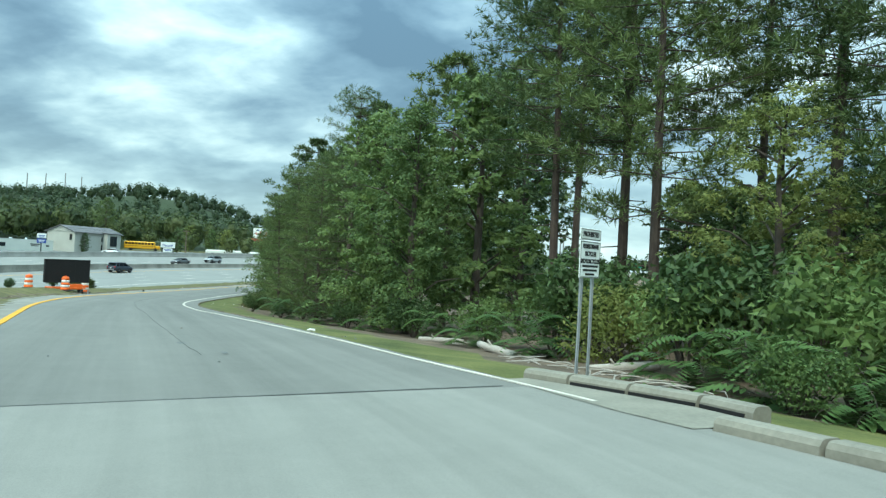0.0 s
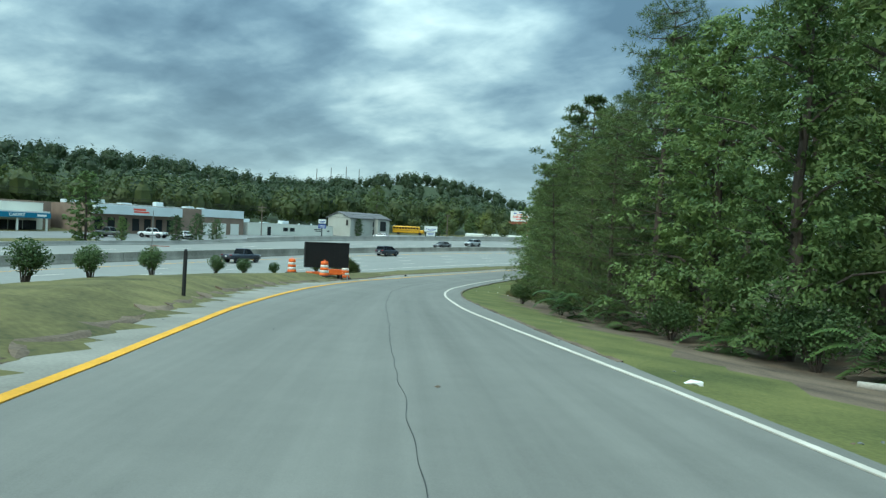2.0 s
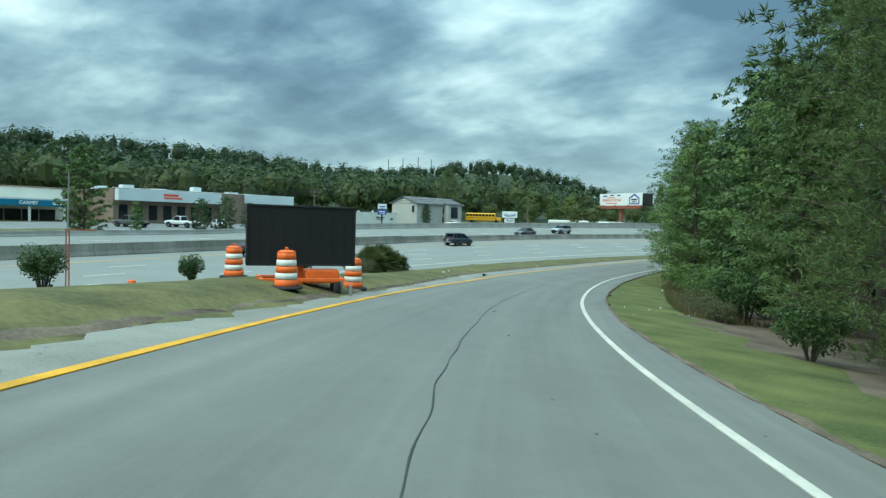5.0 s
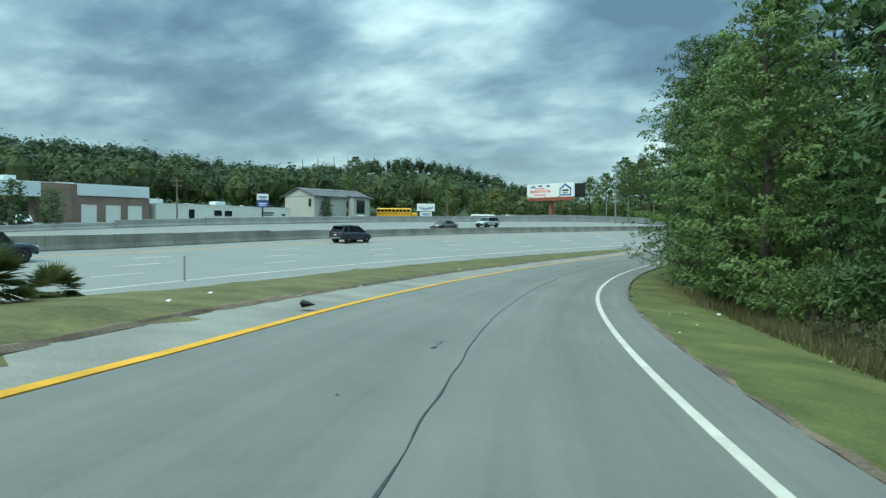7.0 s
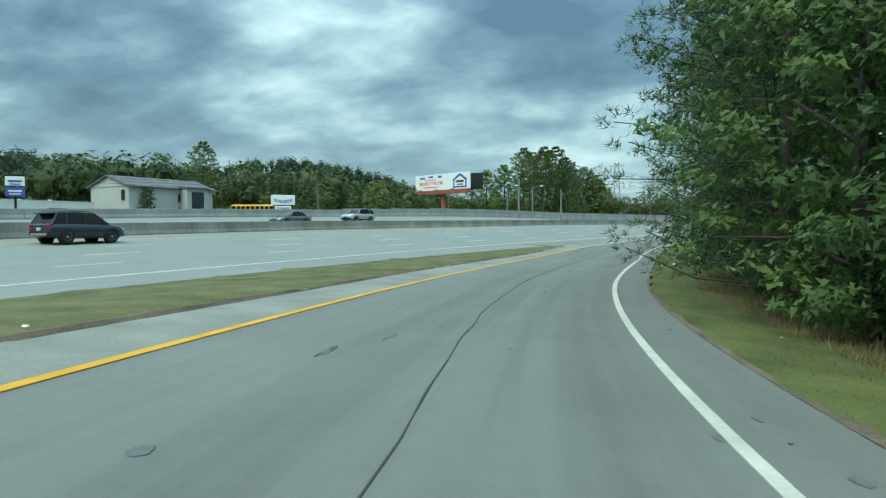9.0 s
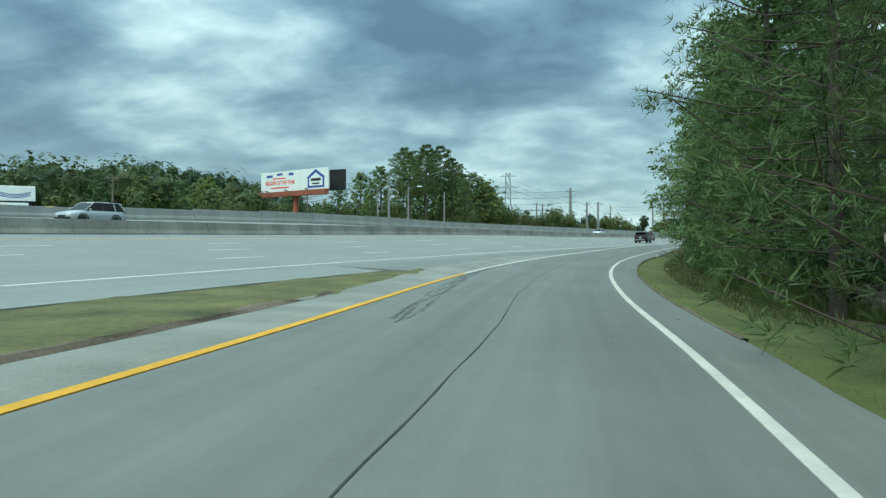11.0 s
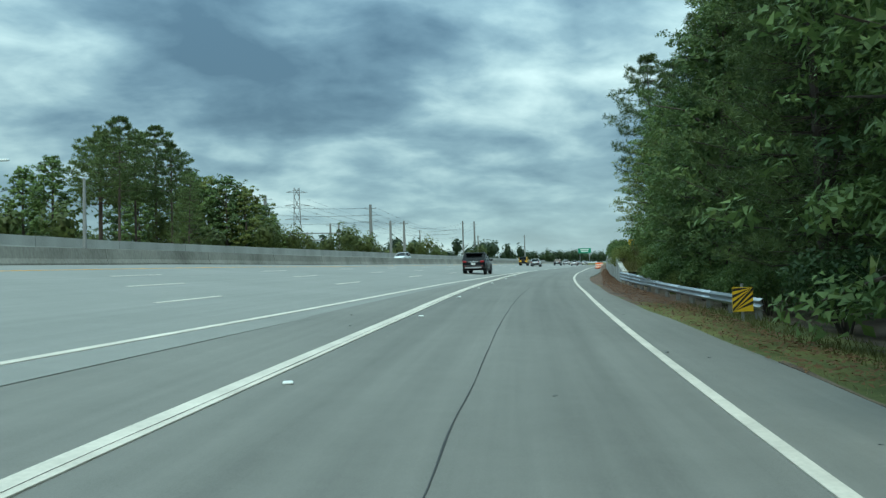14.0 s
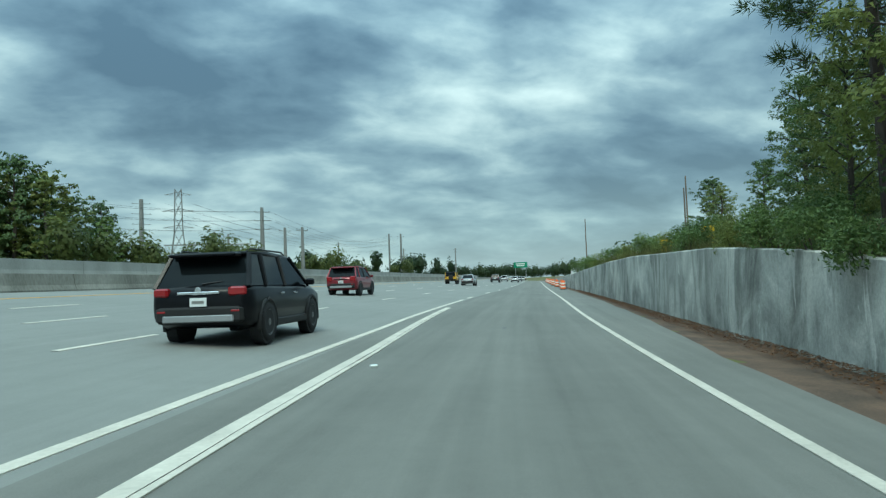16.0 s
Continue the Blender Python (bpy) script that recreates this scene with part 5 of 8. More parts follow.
for tau, r, kind, sc in (
    (0.85, 8.2, "green", 0.55), (1.0, 8.6, "fern", 0.6), (1.3, 8.5, "fern", 0.6), (1.45, 8.2, "green", 0.55), (1.65, 9.0, "fern", 0.8), (1.0, 9.6, "dark", 1.1), (1.5, 10.2, "green", 1.3), (0.5, 9.4, "fern", 0.6), (0.6, 10.4, "dark", 1.2),
    (2.0, 9.6, "fern", 0.95), (0.9, 8.8, "fern", 0.75), (1.45, 9.1, "fern", 0.85), (1.2, 9.4, "fern", 1.0), (0.6, 9.0, "fern", 0.8), (2.3, 11.2, "green", 1.2), (2.7, 11.4, "pale", 1.2), (2.95, 10.2, "fern", 1.0), (3.15, 11.6, "green", 1.1), (3.35, 10.0, "fern", 0.9), (2.2, 12.0, "dark", 1.4), (3.0, 12.2, "dark", 1.4),
    (3.95, 9.6, "dark", 0.7), (4.2, 9.0, "fern", 0.9), (4.6, 8.8, "dark", 0.6), (5.0, 8.5, "fern", 0.9), (5.3, 7.4, "fern", 0.9), (5.6, 7.6, "dark", 0.55), (6.3, 6.6, "dark", 0.6), (7.2, 7.0, "weed", 1.0), (7.35, 6.5, "weed", 0.9), (7.5, 7.2, "weed", 1.2), (7.65, 6.7, "weed", 1.0), (7.8, 7.3, "weed", 1.1), (7.95, 6.9, "weed", 0.9), (8.1, 7.4, "weed", 1.0), (8.3, 7.1, "weed", 0.8),
    (7.3, 8.2, "dark", 1.0), (7.7, 8.4, "green", 1.1), (8.0, 8.3, "green", 1.2), (8.3, 8.6, "dark", 1.2), (8.6, 8.0, "green", 1.0), (9.1, 7.4, "dark", 1.0), (9.4, 7.2, "green", 0.9), (9.9, 6.8, "dark", 0.9),
    (10.5, 7.0, "green", 0.9), (11.0, 7.1, "dark", 1.0), (11.6, 7.1, "green", 0.9), (12.1, 7.2, "dark", 1.0), (12.5, 7.0, "pale", 0.8), (12.8, 7.2, "green", 1.0), (13.1, 7.2, "green", 1.0), (13.5, 7.3, "pale", 0.8), (13.8, 7.6, "green", 1.0),
    (15.0, 6.9, "green", 0.7), (15.15, 6.6, "green", 0.6), (15.3, 6.7, "green", 0.75), (15.45, 6.5, "pale", 0.6), (15.55, 6.6, "green", 0.75), (15.7, 6.5, "green", 0.65), (15.85, 6.6, "green", 0.7), (16.0, 6.7, "pale", 0.6), (3.55, 10.8, "green", 0.8), (3.75, 10.0, "fern", 0.8), (14.1, 7.4, "pale", 0.9), (14.4, 7.2, "green", 0.9), (14.8, 7.2, "dark", 0.9), (15.1, 7.0, "green", 0.8), (15.4, 7.2, "pale", 0.8), (15.7, 7.4, "green", 0.9), (16.0, 7.2, "green", 0.8), (16.15, 7.0, "pale", 0.6), (16.3, 7.6, "green", 0.85),
    (16.5, 7.5, "pale", 0.75), (16.7, 8.6, "green", 0.9), (16.9, 7.8, "green", 0.7), (17.2, 8.2, "pale", 0.8), (17.6, 8.4, "green", 0.8), (18.2, 8.6, "pale", 0.8), (16.4, 9.8, "pale", 1.3), (16.1, 9.2, "pale", 1.2),
):
    p = ramp_at(tau, r)
    shrub(kind, p[0], p[1], sc)
for tau, over, drop, kind, sc in ((16.2, 0.30, 0.5, "pale", 0.75), (16.34, 0.05, 0.8, "pale", 0.6), (16.42, 0.15, 0.75, "green", 0.7), (16.55, 0.0, 0.7, "green", 0.55), (16.66, 0.15, 0.6, "green", 0.6), (16.8, 0.3, 0.4, "green", 0.6), (16.95, 0.35, 0.3, "pale", 0.5), (17.2, 0.4, 0.3, "green", 0.5), (17.05, 0.9, 0.1, "pale", 0.6), (17.3, 1.0, 0.1, "green", 0.6), (17.5, 0.9, 0.1, "pale", 0.6), (17.8, 1.0, 0.1, "green", 0.65), (18.1, 0.9, 0.1, "pale", 0.6), (18.5, 1.0, 0.1, "green", 0.7), (19.0, 1.0, 0.1, "pale", 0.8), (19.6, 1.0, 0.1, "green", 0.9), (20.3, 1.0, 0.1, "green", 1.0)):
    p = ramp_at(tau, float(wall_r(tau)) + over + 0.2)
    shrub(kind, p[0], p[1], sc, float(p[2] + wall_h(tau)) - 0.55 * drop)
for x, y, kind, sc in ((-21.0, 27.0, "crape", 0.58), (-18.9, 22.7, "crape", 0.54), (-25.3, 35.3, "crape", 0.54), (-27.4, 40.2, "crape", 0.54), (-29.2, 45.6, "crape", 0.5), (-17.6, 19.8, "crape", 0.58), (-28.9, 50.2, "crape", 0.55), (-28.0, 51.5, "crape", 0.5)):
    shrub(kind, x, y, sc, gz(x, y) - 0.2)


# ---- palmettos on the bank ----
def palmetto(x, y, radius, fronds=64):
    t = thing("palmetto", "spiky green palmetto with dead brown skirts", "palm shrub", pose(x, y, gz(x, y) - 0.12), "palmettos on the bank")
    vs, fs = [], []
    for k in range(fronds):
        th, el = rng.uniform(0, 6.28), rng.uniform(-0.45, 1.4)
        out = Vector((math.cos(th) * math.cos(el), math.sin(th) * math.cos(el), math.sin(el)))
        c = Vector((0, 0, 0.48 * radius)) + out * radius * rng.uniform(0.30, 0.55)
        a = out.cross(Vector((0, 0, 1)) if el < 1.2 else Vector((1, 0, 0))).normalized()
        b = a.cross(out)
        for i in range(13):
            w = -1.35 + 2.7 * i / 12
            d = (out * math.cos(w) + a * math.sin(w) + b * rng.uniform(-0.1, 0.1)).normalized()
            s = d.cross(b).normalized() * 0.022 * radius
            L = radius * rng.uniform(0.5, 0.62)
            o = len(vs)
            vs += [c - s * 0.5, c + d * L * 0.5 - s, c + d * L - Vector((0, 0, 0.08 * L)), c + d * L * 0.5 + s]
            fs += [(o, o + 1, o + 2), (o, o + 2, o + 3)]
    part("fronds", quick("fronds", [tuple(p) for p in vs], fs, PALM_LEAF), None, t)
    vs, fs = [], []
    for k in range(70):
        th = rng.uniform(0, 6.28)
        d = Vector((math.cos(th), math.sin(th), rng.uniform(-0.5, 0.5))).normalized()
        c = Vector((0, 0, 0.3 * radius)) + d * radius * 0.25
        s = d.cross(Vector((0, 0, 1))).normalized() * 0.03 * radius
        o = len(vs)
        vs += [c - s, c + s, c + d * radius * rng.uniform(0.3, 0.55) - Vector((0, 0, 0.2 * radius))]
        fs += [(o, o + 1, o + 2)]
    part("dead_skirt", quick("dead_skirt", [tuple(p) for p in vs], fs, DRY_BLADE), None, t, "dead brown fronds")
    m = Mesh().tube([(0, 0, -0.3), (0, 0, 0.4 * radius)], [0.11, 0.13], 8)
    part("stump", m, BARK, t)


for x, y, rad in ((-30.9, 57.6, 0.80), (-31.5, 58.9, 1.05), (-32.3, 61.0, 1.15), (-32.7, 63.2, 0.85), (-33.6, 65.2, 0.60), (-31.2, 57.9, 0.6)):
    palmetto(x - 0.5, y, rad)
shrub("weed", -31.0, 56.9, 0.8, gz(-31.0, 56.9) - 0.1)


# ---- grass blades on the verges the camera passes ----
def blades(name, taus, lo, hi, count, height, mat, label, side=1):
    tau = rng.uniform(taus[0], taus[1], count)
    edge = pave_right(tau) if side > 0 else pave_left(tau)
    off = lo + (hi - lo) * rng.beta(1.0, 1.4, count)
    p = ramp_at(tau, edge + side * off)
    z = ground_z(p[:, 0], p[:, 1]) - 0.01
    c = np.stack([p[:, 0], p[:, 1], z], -1)
    d = unit(count) * 0.6 + (0, 0, 1.0)
    d[:, 2] = np.abs(d[:, 2])
    h = (height * rng.uniform(0.5, 1.3, count))[:, None]
    th = rng.uniform(0, 6.28, count)
    s = np.stack([np.cos(th), np.sin(th), 0 * th], -1) * 0.006 * (1 + h * 6)
    v = np.stack([c - s, c + s, c + d * h], 1).reshape(-1, 3)
    tagged(new(name, quick(name, v, np.arange(len(v)).reshape(-1, 3), mat)), label, "grass", kind="stuff")


blades("dry_grass", (8.8, 11.3), 2.6, 6.2, 7000, 0.24, DRY_BLADE, "tall dry straw-coloured grass")
blades("dry_grass", (7.2, 8.6), 3.2, 6.2, 3000, 0.30, DRY_BLADE, "dead brown weeds by the wood")
blades("tall_grass", (7.2, 9.0), 3.0, 6.2, 7000, 0.26, BANK_BLADE, "grey-green weeds by the wood")
blades("straw_grass", (9.5, 11.2), 1.9, 4.6, 9000, 0.13, STRAW_BLADE, "pale straw-coloured grass before the wood")
blades("dry_grass", (8.7, 11.6), 0.2, 3.6, 12000, 0.05, DRY_BLADE, "short dry grass along the pavement's edge")
blades("tall_grass", (12.0, 14.6), 3.0, 6.5, 16000, 0.38, BLADE, "tall rank grass by the wood")
blades("tall_grass", (11.8, 15.1), 1.3, 3.4, 9000, 0.15, BANK_BLADE, "uneven weedy grass on the verge")
blades("dry_grass", (11.8, 15.1), 0.1, 2.0, 5000, 0.05, DRY_BLADE, "short dry grass along the pavement's edge")
blades("dry_grass", (16.4, 19.0), 2.6, 5.5, 3500, 0.42, DRY_BLADE, "tall seeding grass above the retaining wall")
blades("tall_grass", (15.8, 20.0), 2.6, 6.0, 12000, 0.32, BLADE, "rank green weeds above the retaining wall")


n = 11000
tau = rng.uniform(15.95, 18.5, n)
r = wall_r(tau) + rng.uniform(0.30, 2.6, n)
c = ramp_at(tau, r, wall_h(tau) - 0.16)
th = rng.uniform(0, 6.28, n)
w = np.stack([np.cos(th), np.sin(th), 0 * th], -1) * 0.014
up = (unit(n) * 0.45 + (0, 0, 1)) * (rng.uniform(0.25, 0.75, n) * (0.6 + 0.5 * np.sin(tau * 23)**2))[:, None]
v = np.stack([c - w, c + w, c + up], 1).reshape(-1, 3)
tagged(new("tall_grass", quick("tall_grass", v, np.arange(len(v)).reshape(-1, 3), BANK_BLADE)), "rank weeds and grass crowding the wall's top", "grass", kind="stuff")


n = 16000
tau = rng.uniform(14.4, 19.5, n)
r = wall_r(tau) - 0.02 - rng.beta(1.0, 1.5, n) * by(tau, (14.4, 1.6), (15.6, 1.4), (16.2, 0.9), (19.5, 0.5))
p = ramp_at(tau, r)
c = np.stack([p[:, 0], p[:, 1], np.maximum(ground_z(p[:, 0], p[:, 1]) + 0.05, p[:, 2] - 0.02) + 0.02], -1)
v, f = leaf_points(c, unit(n) * 0.4 + (0, 0, 1.0), 0.075)
tagged(new("leaf_litter", quick("leaf_litter", v, f, DEAD_LEAF)), "brown fallen leaves and needles along the wall", "leaf litter", kind="stuff")


# soil and needles washed against the pavement's edges
def edge_soil(t0, t1, side, width, mat, label):
    t = np.arange(t0, t1, 0.03)
    edge = (pave_right(t) if side > 0 else pave_left(t)) - side * 0.06
    rag = np.array([0.5 + 0.9 * noise.noise(Vector((a * 9, side * 3.0, 1))) + 0.4 * noise.noise(Vector((a * 31, side, 5))) for a in t])
    far = edge + side * np.maximum(0.04, width * rag)
    lift = lambda tau, r, dz: np.stack([*ramp_at(tau, r)[:, :2].T, np.maximum(ground_z(*ramp_at(tau, r)[:, :2].T) + 0.045, ramp_at(tau, r)[:, 2] - 0.06)], -1)  # noqa: E731
    left, right = (edge, far) if side > 0 else (far, edge)
    ribbon("ground_edge", t, left, right, 0.0, mat, label, at=lift, category="ground", across=3, skirt=0.06)


edge_soil(11.6, 14.5, 1, 0.13, DIRT, "brown needles and soil along the pavement's edge")
edge_soil(3.4, 11.0, 1, 0.20, DIRT, "thin line of soil along the pavement's edge")
edge_soil(2.2, 6.4, -1, 0.5, DIRT, "bare brown soil along the bank's foot")
edge_soil(6.4, 11.8, -1, 0.28, DIRT, "bare soil along the bank's foot")


# ---- far woods: many small crowns on the land's shape ----
def far_woods(name, places, hmin, hmax, leaves, mat, label, size=1.0, core_size=0.60, fill=6):
    n = len(places)
    h = rng.uniform(hmin, hmax, n)
    w = h * rng.uniform(0.26, 0.42, n)
    z0 = ground_z(places[:, 0], places[:, 1])
    k = np.repeat(np.arange(n), leaves)
    d = unit(n * leaves)
    u = rng.beta(fill, 1.2, n * leaves)
    lump = 1 + 0.22 * np.sin(5 * d[:, 0] + 3.1 * k) * np.cos(4 * d[:, 2] + k)
    p = np.stack([places[k, 0] + d[:, 0] * w[k] * u * lump, places[k, 1] + d[:, 1] * w[k] * u * lump, z0[k] + h[k] * 0.56 + d[:, 2] * h[k] * 0.46 * u * lump], -1)
    nrm = d + unit(n * leaves) * 0.24 + (0, 0, 0.15)
    nrm /= np.linalg.norm(nrm, axis=1)[:, None]
    v, f = leaf_points(p, nrm, size, 0.85)
    # a shaded heart of low facets under the leaves of each crown
    az, el = np.meshgrid(np.arange(6) * np.pi / 3, np.linspace(-1.3, 1.3, 4))
    core = np.stack([np.cos(az) * np.cos(el), np.sin(az) * np.cos(el), np.sin(el)], -1).reshape(-1, 3)
    grow = core_size * rng.uniform(0.75, 1.1, (n, len(core), 1))
    cv = np.stack([places[:, 0], places[:, 1], z0 + h * 0.54], -1)[:, None] + core[None] * np.stack([w, w, h * 0.46], -1)[:, None] * grow
    q = np.array([(r * 6 + k6, r * 6 + (k6 + 1) % 6, r * 6 + 6 + (k6 + 1) % 6, r * 6 + 6 + k6) for r in range(3) for k6 in range(6)])
    tri = np.concatenate([q[:, (0, 1, 2)], q[:, (0, 2, 3)]])
    cf = (tri[None] + (np.arange(n) * len(core))[:, None, None]).reshape(-1, 3) + len(v)
    v, f = np.concatenate([v, cv.reshape(-1, 3)]), np.concatenate([f, cf])
    tagged(new(name, quick(name, v, f, mat)), label, "woodland", kind="stuff")


def scatter(n, x0, x1, y0, y1, ok):
    q = np.stack([rng.uniform(x0, x1, n), rng.uniform(y0, y1, n)], -1)
    _, right = nearest(q, EP, ET)
    return q[ok(q[:, 0], q[:, 1], -right)]


hill = scatter(2800, -820, -120, -80, 760, lambda x, y, d: (d > 118) & (d < 760))
far_woods("far_woods", hill, 9, 15, 60, FAR_LEAF, "mixed green woodland covering the hills", 1.35)
belt = scatter(1200, -260, -60, 20, 330, lambda x, y, d: (d > 100) & (d < 150) & (y < 300))
far_woods("far_woods", belt, 9, 15, 140, BELT_LEAF, "belt of green trees behind the roadside buildings", 1.0)
front = scatter(560, -140, 160, 205, 520, lambda x, y, d: (d > 52) & (d < 110) & (y > 205 + 0.25 * x))
far_woods("far_woods", front, 5.5, 9.5, 280, BELT_LEAF, "trees along the far side of the highway", 0.62, 0.22, 2.4)
ahead = scatter(1100, -100, 900, 420, 1300, lambda x, y, d: (d > 48) & (d < 400))
far_woods("far_woods", ahead, 9, 16, 85, FAR_LEAF, "distant trees along the highway", 1.5)
close = high_at(rng.uniform(1215, 1420, 150), rng.uniform(-70, 90, 150))[:, :2]
far_woods("far_woods", close, 10, 17, 70, FAR_LEAF, "distant trees where the highway bends away", 1.6)
beyond = scatter(900, 60, 900, 250, 1300, lambda x, y, d: (d < -26) & (d > -260))
far_woods("far_woods", beyond, 7, 13, 60, FAR_LEAF, "distant trees beyond the retaining wall", 1.6)
deep = scatter(500, 0, 130, -60, 260, lambda x, y, d: (d < -92) & (d > -160))
far_woods("far_woods", deep, 11, 18, 36, FAR_LEAF, "deep roadside wood", 1.3)


# ---- barriers, wall, rail and kerb ----
def along(name, at, stations, centre, profile, mat, parent, label="", dz=0.0):
    """A profile of (sideways, height) drawn along an alignment, as one closed piece."""
    rows = [[at(s, c + a, h + dz) for a, h in profile] for s, c in zip(stations, centre)]
    m = Mesh().loft([[tuple(p) for p in ring] for ring in rows])
    return part(name, m, mat, parent, label)


JERSEY = [(-0.30, -0.1), (-0.30, 0.08), (-0.19, 0.30), (-0.10, 0.81), (0.10, 0.81), (0.19, 0.30), (0.30, 0.08), (0.30, -0.1)]
PARAPET = [(-0.25, -0.3), (-0.25, 0.25), (-0.16, 0.6), (-0.14, 1.40), (0.14, 1.40), (0.16, 0.6), (0.25, 0.25), (0.25, -0.3)]
median = thing("barrier_median", "long weathered concrete median barrier with dark stains", "barrier", kind="structure")
for k in range(82):
    s0 = 240 + k * 10.0
    ss = np.array([s0, s0 + 5, s0 + 9.97])
    tall = float(np.interp(s0, [425, 450], [1.32, 1.03]))
    along("segment", high_at, ss, np.full(3, BARRIER_D + 0.1), [(a, h * tall) for a, h in JERSEY], MEDIAN_CONCRETE, median)
parapet = thing("barrier_far", "pale concrete parapet along the far side of the highway", "barrier", kind="structure")
for k in range(-7, 60):
    s0 = 437 + k * 10.0
    ss = np.array([s0, s0 + 5, s0 + 9.96])
    tall = float(np.interp(s0, [425, 440, 487, 498, 519, 558, 600], [0.42, 0.66, 0.68, 0.82, 1.0, 1.07, 1.14]))
    along("segment", high_at, ss, np.full(3, FAR_D), [(a, h * tall) for a, h in PARAPET], CONCRETE, parapet)

wall = thing("wall_retaining", "tall stained concrete retaining wall beside the shoulder", "wall", kind="structure")
for k in range(26):
    t0 = WALL_FROM + k * 0.26
    ts = np.linspace(t0, t0 + 0.259, 4)
    rows = []
    for tt in ts:
        r, h = float(wall_r(tt)), float(wall_h(tt))
        rows.append([tuple(ramp_at(tt, r + a, z)) for a, z in ((0.0, -0.5), (0.06, h - 0.03), (0.09, h), (0.36, h), (0.38, h - 0.03), (0.40, -0.5))])
    part("panel", Mesh().loft(rows), WALL_CONCRETE, wall)


def guardrail():
    """Three-wave beam at the wall's end, narrowing to a two-wave beam along the wood."""
    rail = thing("guardrail", "weathered galvanised guardrail ending at the retaining wall", "guardrail")
    ts = np.linspace(14.86, 15.94, 13)
    rr = np.interp(ts, [14.72, 15.1, 15.78, 16.0], [6.1, 5.5, 5.02, 4.93])
    top = np.interp(ts, [14.86, 15.3, 15.5, 15.6, 16.0], [0.42, 0.42, 0.47, 0.57, 0.62])
    low = np.interp(ts, [14.86, 15.3, 15.5, 15.6, 16.0], [0.13, 0.13, 0.15, 0.11, 0.12])
    bend = np.array([0.03 * noise.noise(Vector((a * 3, 1, 0))) for a in ts])

    def profile(q):
        waves = 3 if ts[q] > 15.55 else 2.5 if ts[q] > 15.45 else 2
        u = np.linspace(0, 1, 13)
        out = -0.045 * (1 - np.cos(2 * np.pi * waves * u))
        h = low[q] + (top[q] - low[q]) * u
        return [(a, b) for a, b in zip(out, h)] + [(a + 0.014, b) for a, b in zip(out[::-1], h[::-1])]

    for i in range(0, 12, 2):
        rows = [[tuple(ramp_at(ts[q], rr[q] + a + bend[q], h)) for a, h in profile(q)] for q in (i, i + 1, i + 2)]
        part("beam", Mesh().loft(rows), STEEL, rail, "", True)
    for tt in np.linspace(14.9, 15.9, 12):
        r, h = float(np.interp(tt, ts, rr)), float(np.interp(tt, ts, top))
        p = ramp_at(tt, r + 0.20)
        z = p[2] - 0.45
        part("post", Mesh().box((p[0], p[1], (z + p[2] + h - 0.03) / 2), (0.10, 0.15, p[2] + h - 0.03 - z), 0.35, 0.01), GREY_POLE, rail)
        p = ramp_at(tt, r + 0.08)
        part("block", Mesh().box((p[0], p[1], p[2] + h - 0.16), (0.11, 0.13, 0.24), 0.35, 0.01), WOOD_POLE, rail)


guardrail()


def kerb_run(name, taus, offs, label):
    run = thing(name, label, "kerb", kind="structure")
    taus, offs = np.asarray(taus), np.asarray(offs)
    for i in range(len(taus) - 1):
        a, b = taus[i] + 0.004, taus[i + 1] - 0.004
        rows = []
        for tt in (a, b):
            c = np.interp(tt, taus, offs)
            rows.append([tuple(ramp_at(tt, c + x, z)) for x, z in ((0.0, -0.2), (0.01, 0.075), (0.04, 0.125), (0.09, 0.14), (0.22, 0.137), (0.26, 0.10), (0.26, -0.2))])
        part("kerb_stone", Mesh().loft(rows), KERB, run)


kerb_run("kerb_roadside", [0.30, 0.52, 0.74, 0.92, 1.09], [5.75, 5.15, 4.75, 4.46, 4.25], "worn pale concrete kerb along the ramp's mouth")
kerb_run("kerb_inlet", [1.13, 1.25, 1.40, 1.55, 1.68], [5.05, 5.0, 4.75, 4.5, 4.28], "low concrete kerb set back at the drain inlet")
# thin black strips that paint the shade line onto the inlet kerb's face
shade_strip = Mesh()
for a, b in ((1.15, 1.245), (1.255, 1.395), (1.405, 1.54)):
    c = [float(np.interp(q, [1.13, 1.25, 1.40, 1.55, 1.68], [5.05, 5.0, 4.75, 4.5, 4.28])) - 0.006 for q in (a, b)]
    shade_strip.loft([[tuple(ramp_at(q, r + x, z)) for x, z in ((-0.004, 0.012), (-0.004, 0.052), (0.03, 0.052), (0.03, 0.012))] for q, r in zip((a, b), c)])
solid("kerb_shade", shade_strip, BLACK, "thin black strips painted as shade on the kerb's face", "drain", kind="structure")
apron = ramp_at(np.array([1.10, 1.25, 1.45, 1.66]), np.array([4.1, 3.95, 3.9, 3.95]), 0.012)
inner = ramp_at(np.array([1.10, 1.25, 1.45, 1.66]), np.array([5.05, 4.98, 4.68, 4.3]), 0.012)
m = Mesh()
for i in range(3):
    m.add([apron[i], apron[i + 1], inner[i + 1], inner[i]], [(0, 3, 2, 1)])
solid("pavement_apron", m, KERB, "pale concrete drain apron beside the kerb", "pavement", kind="structure")


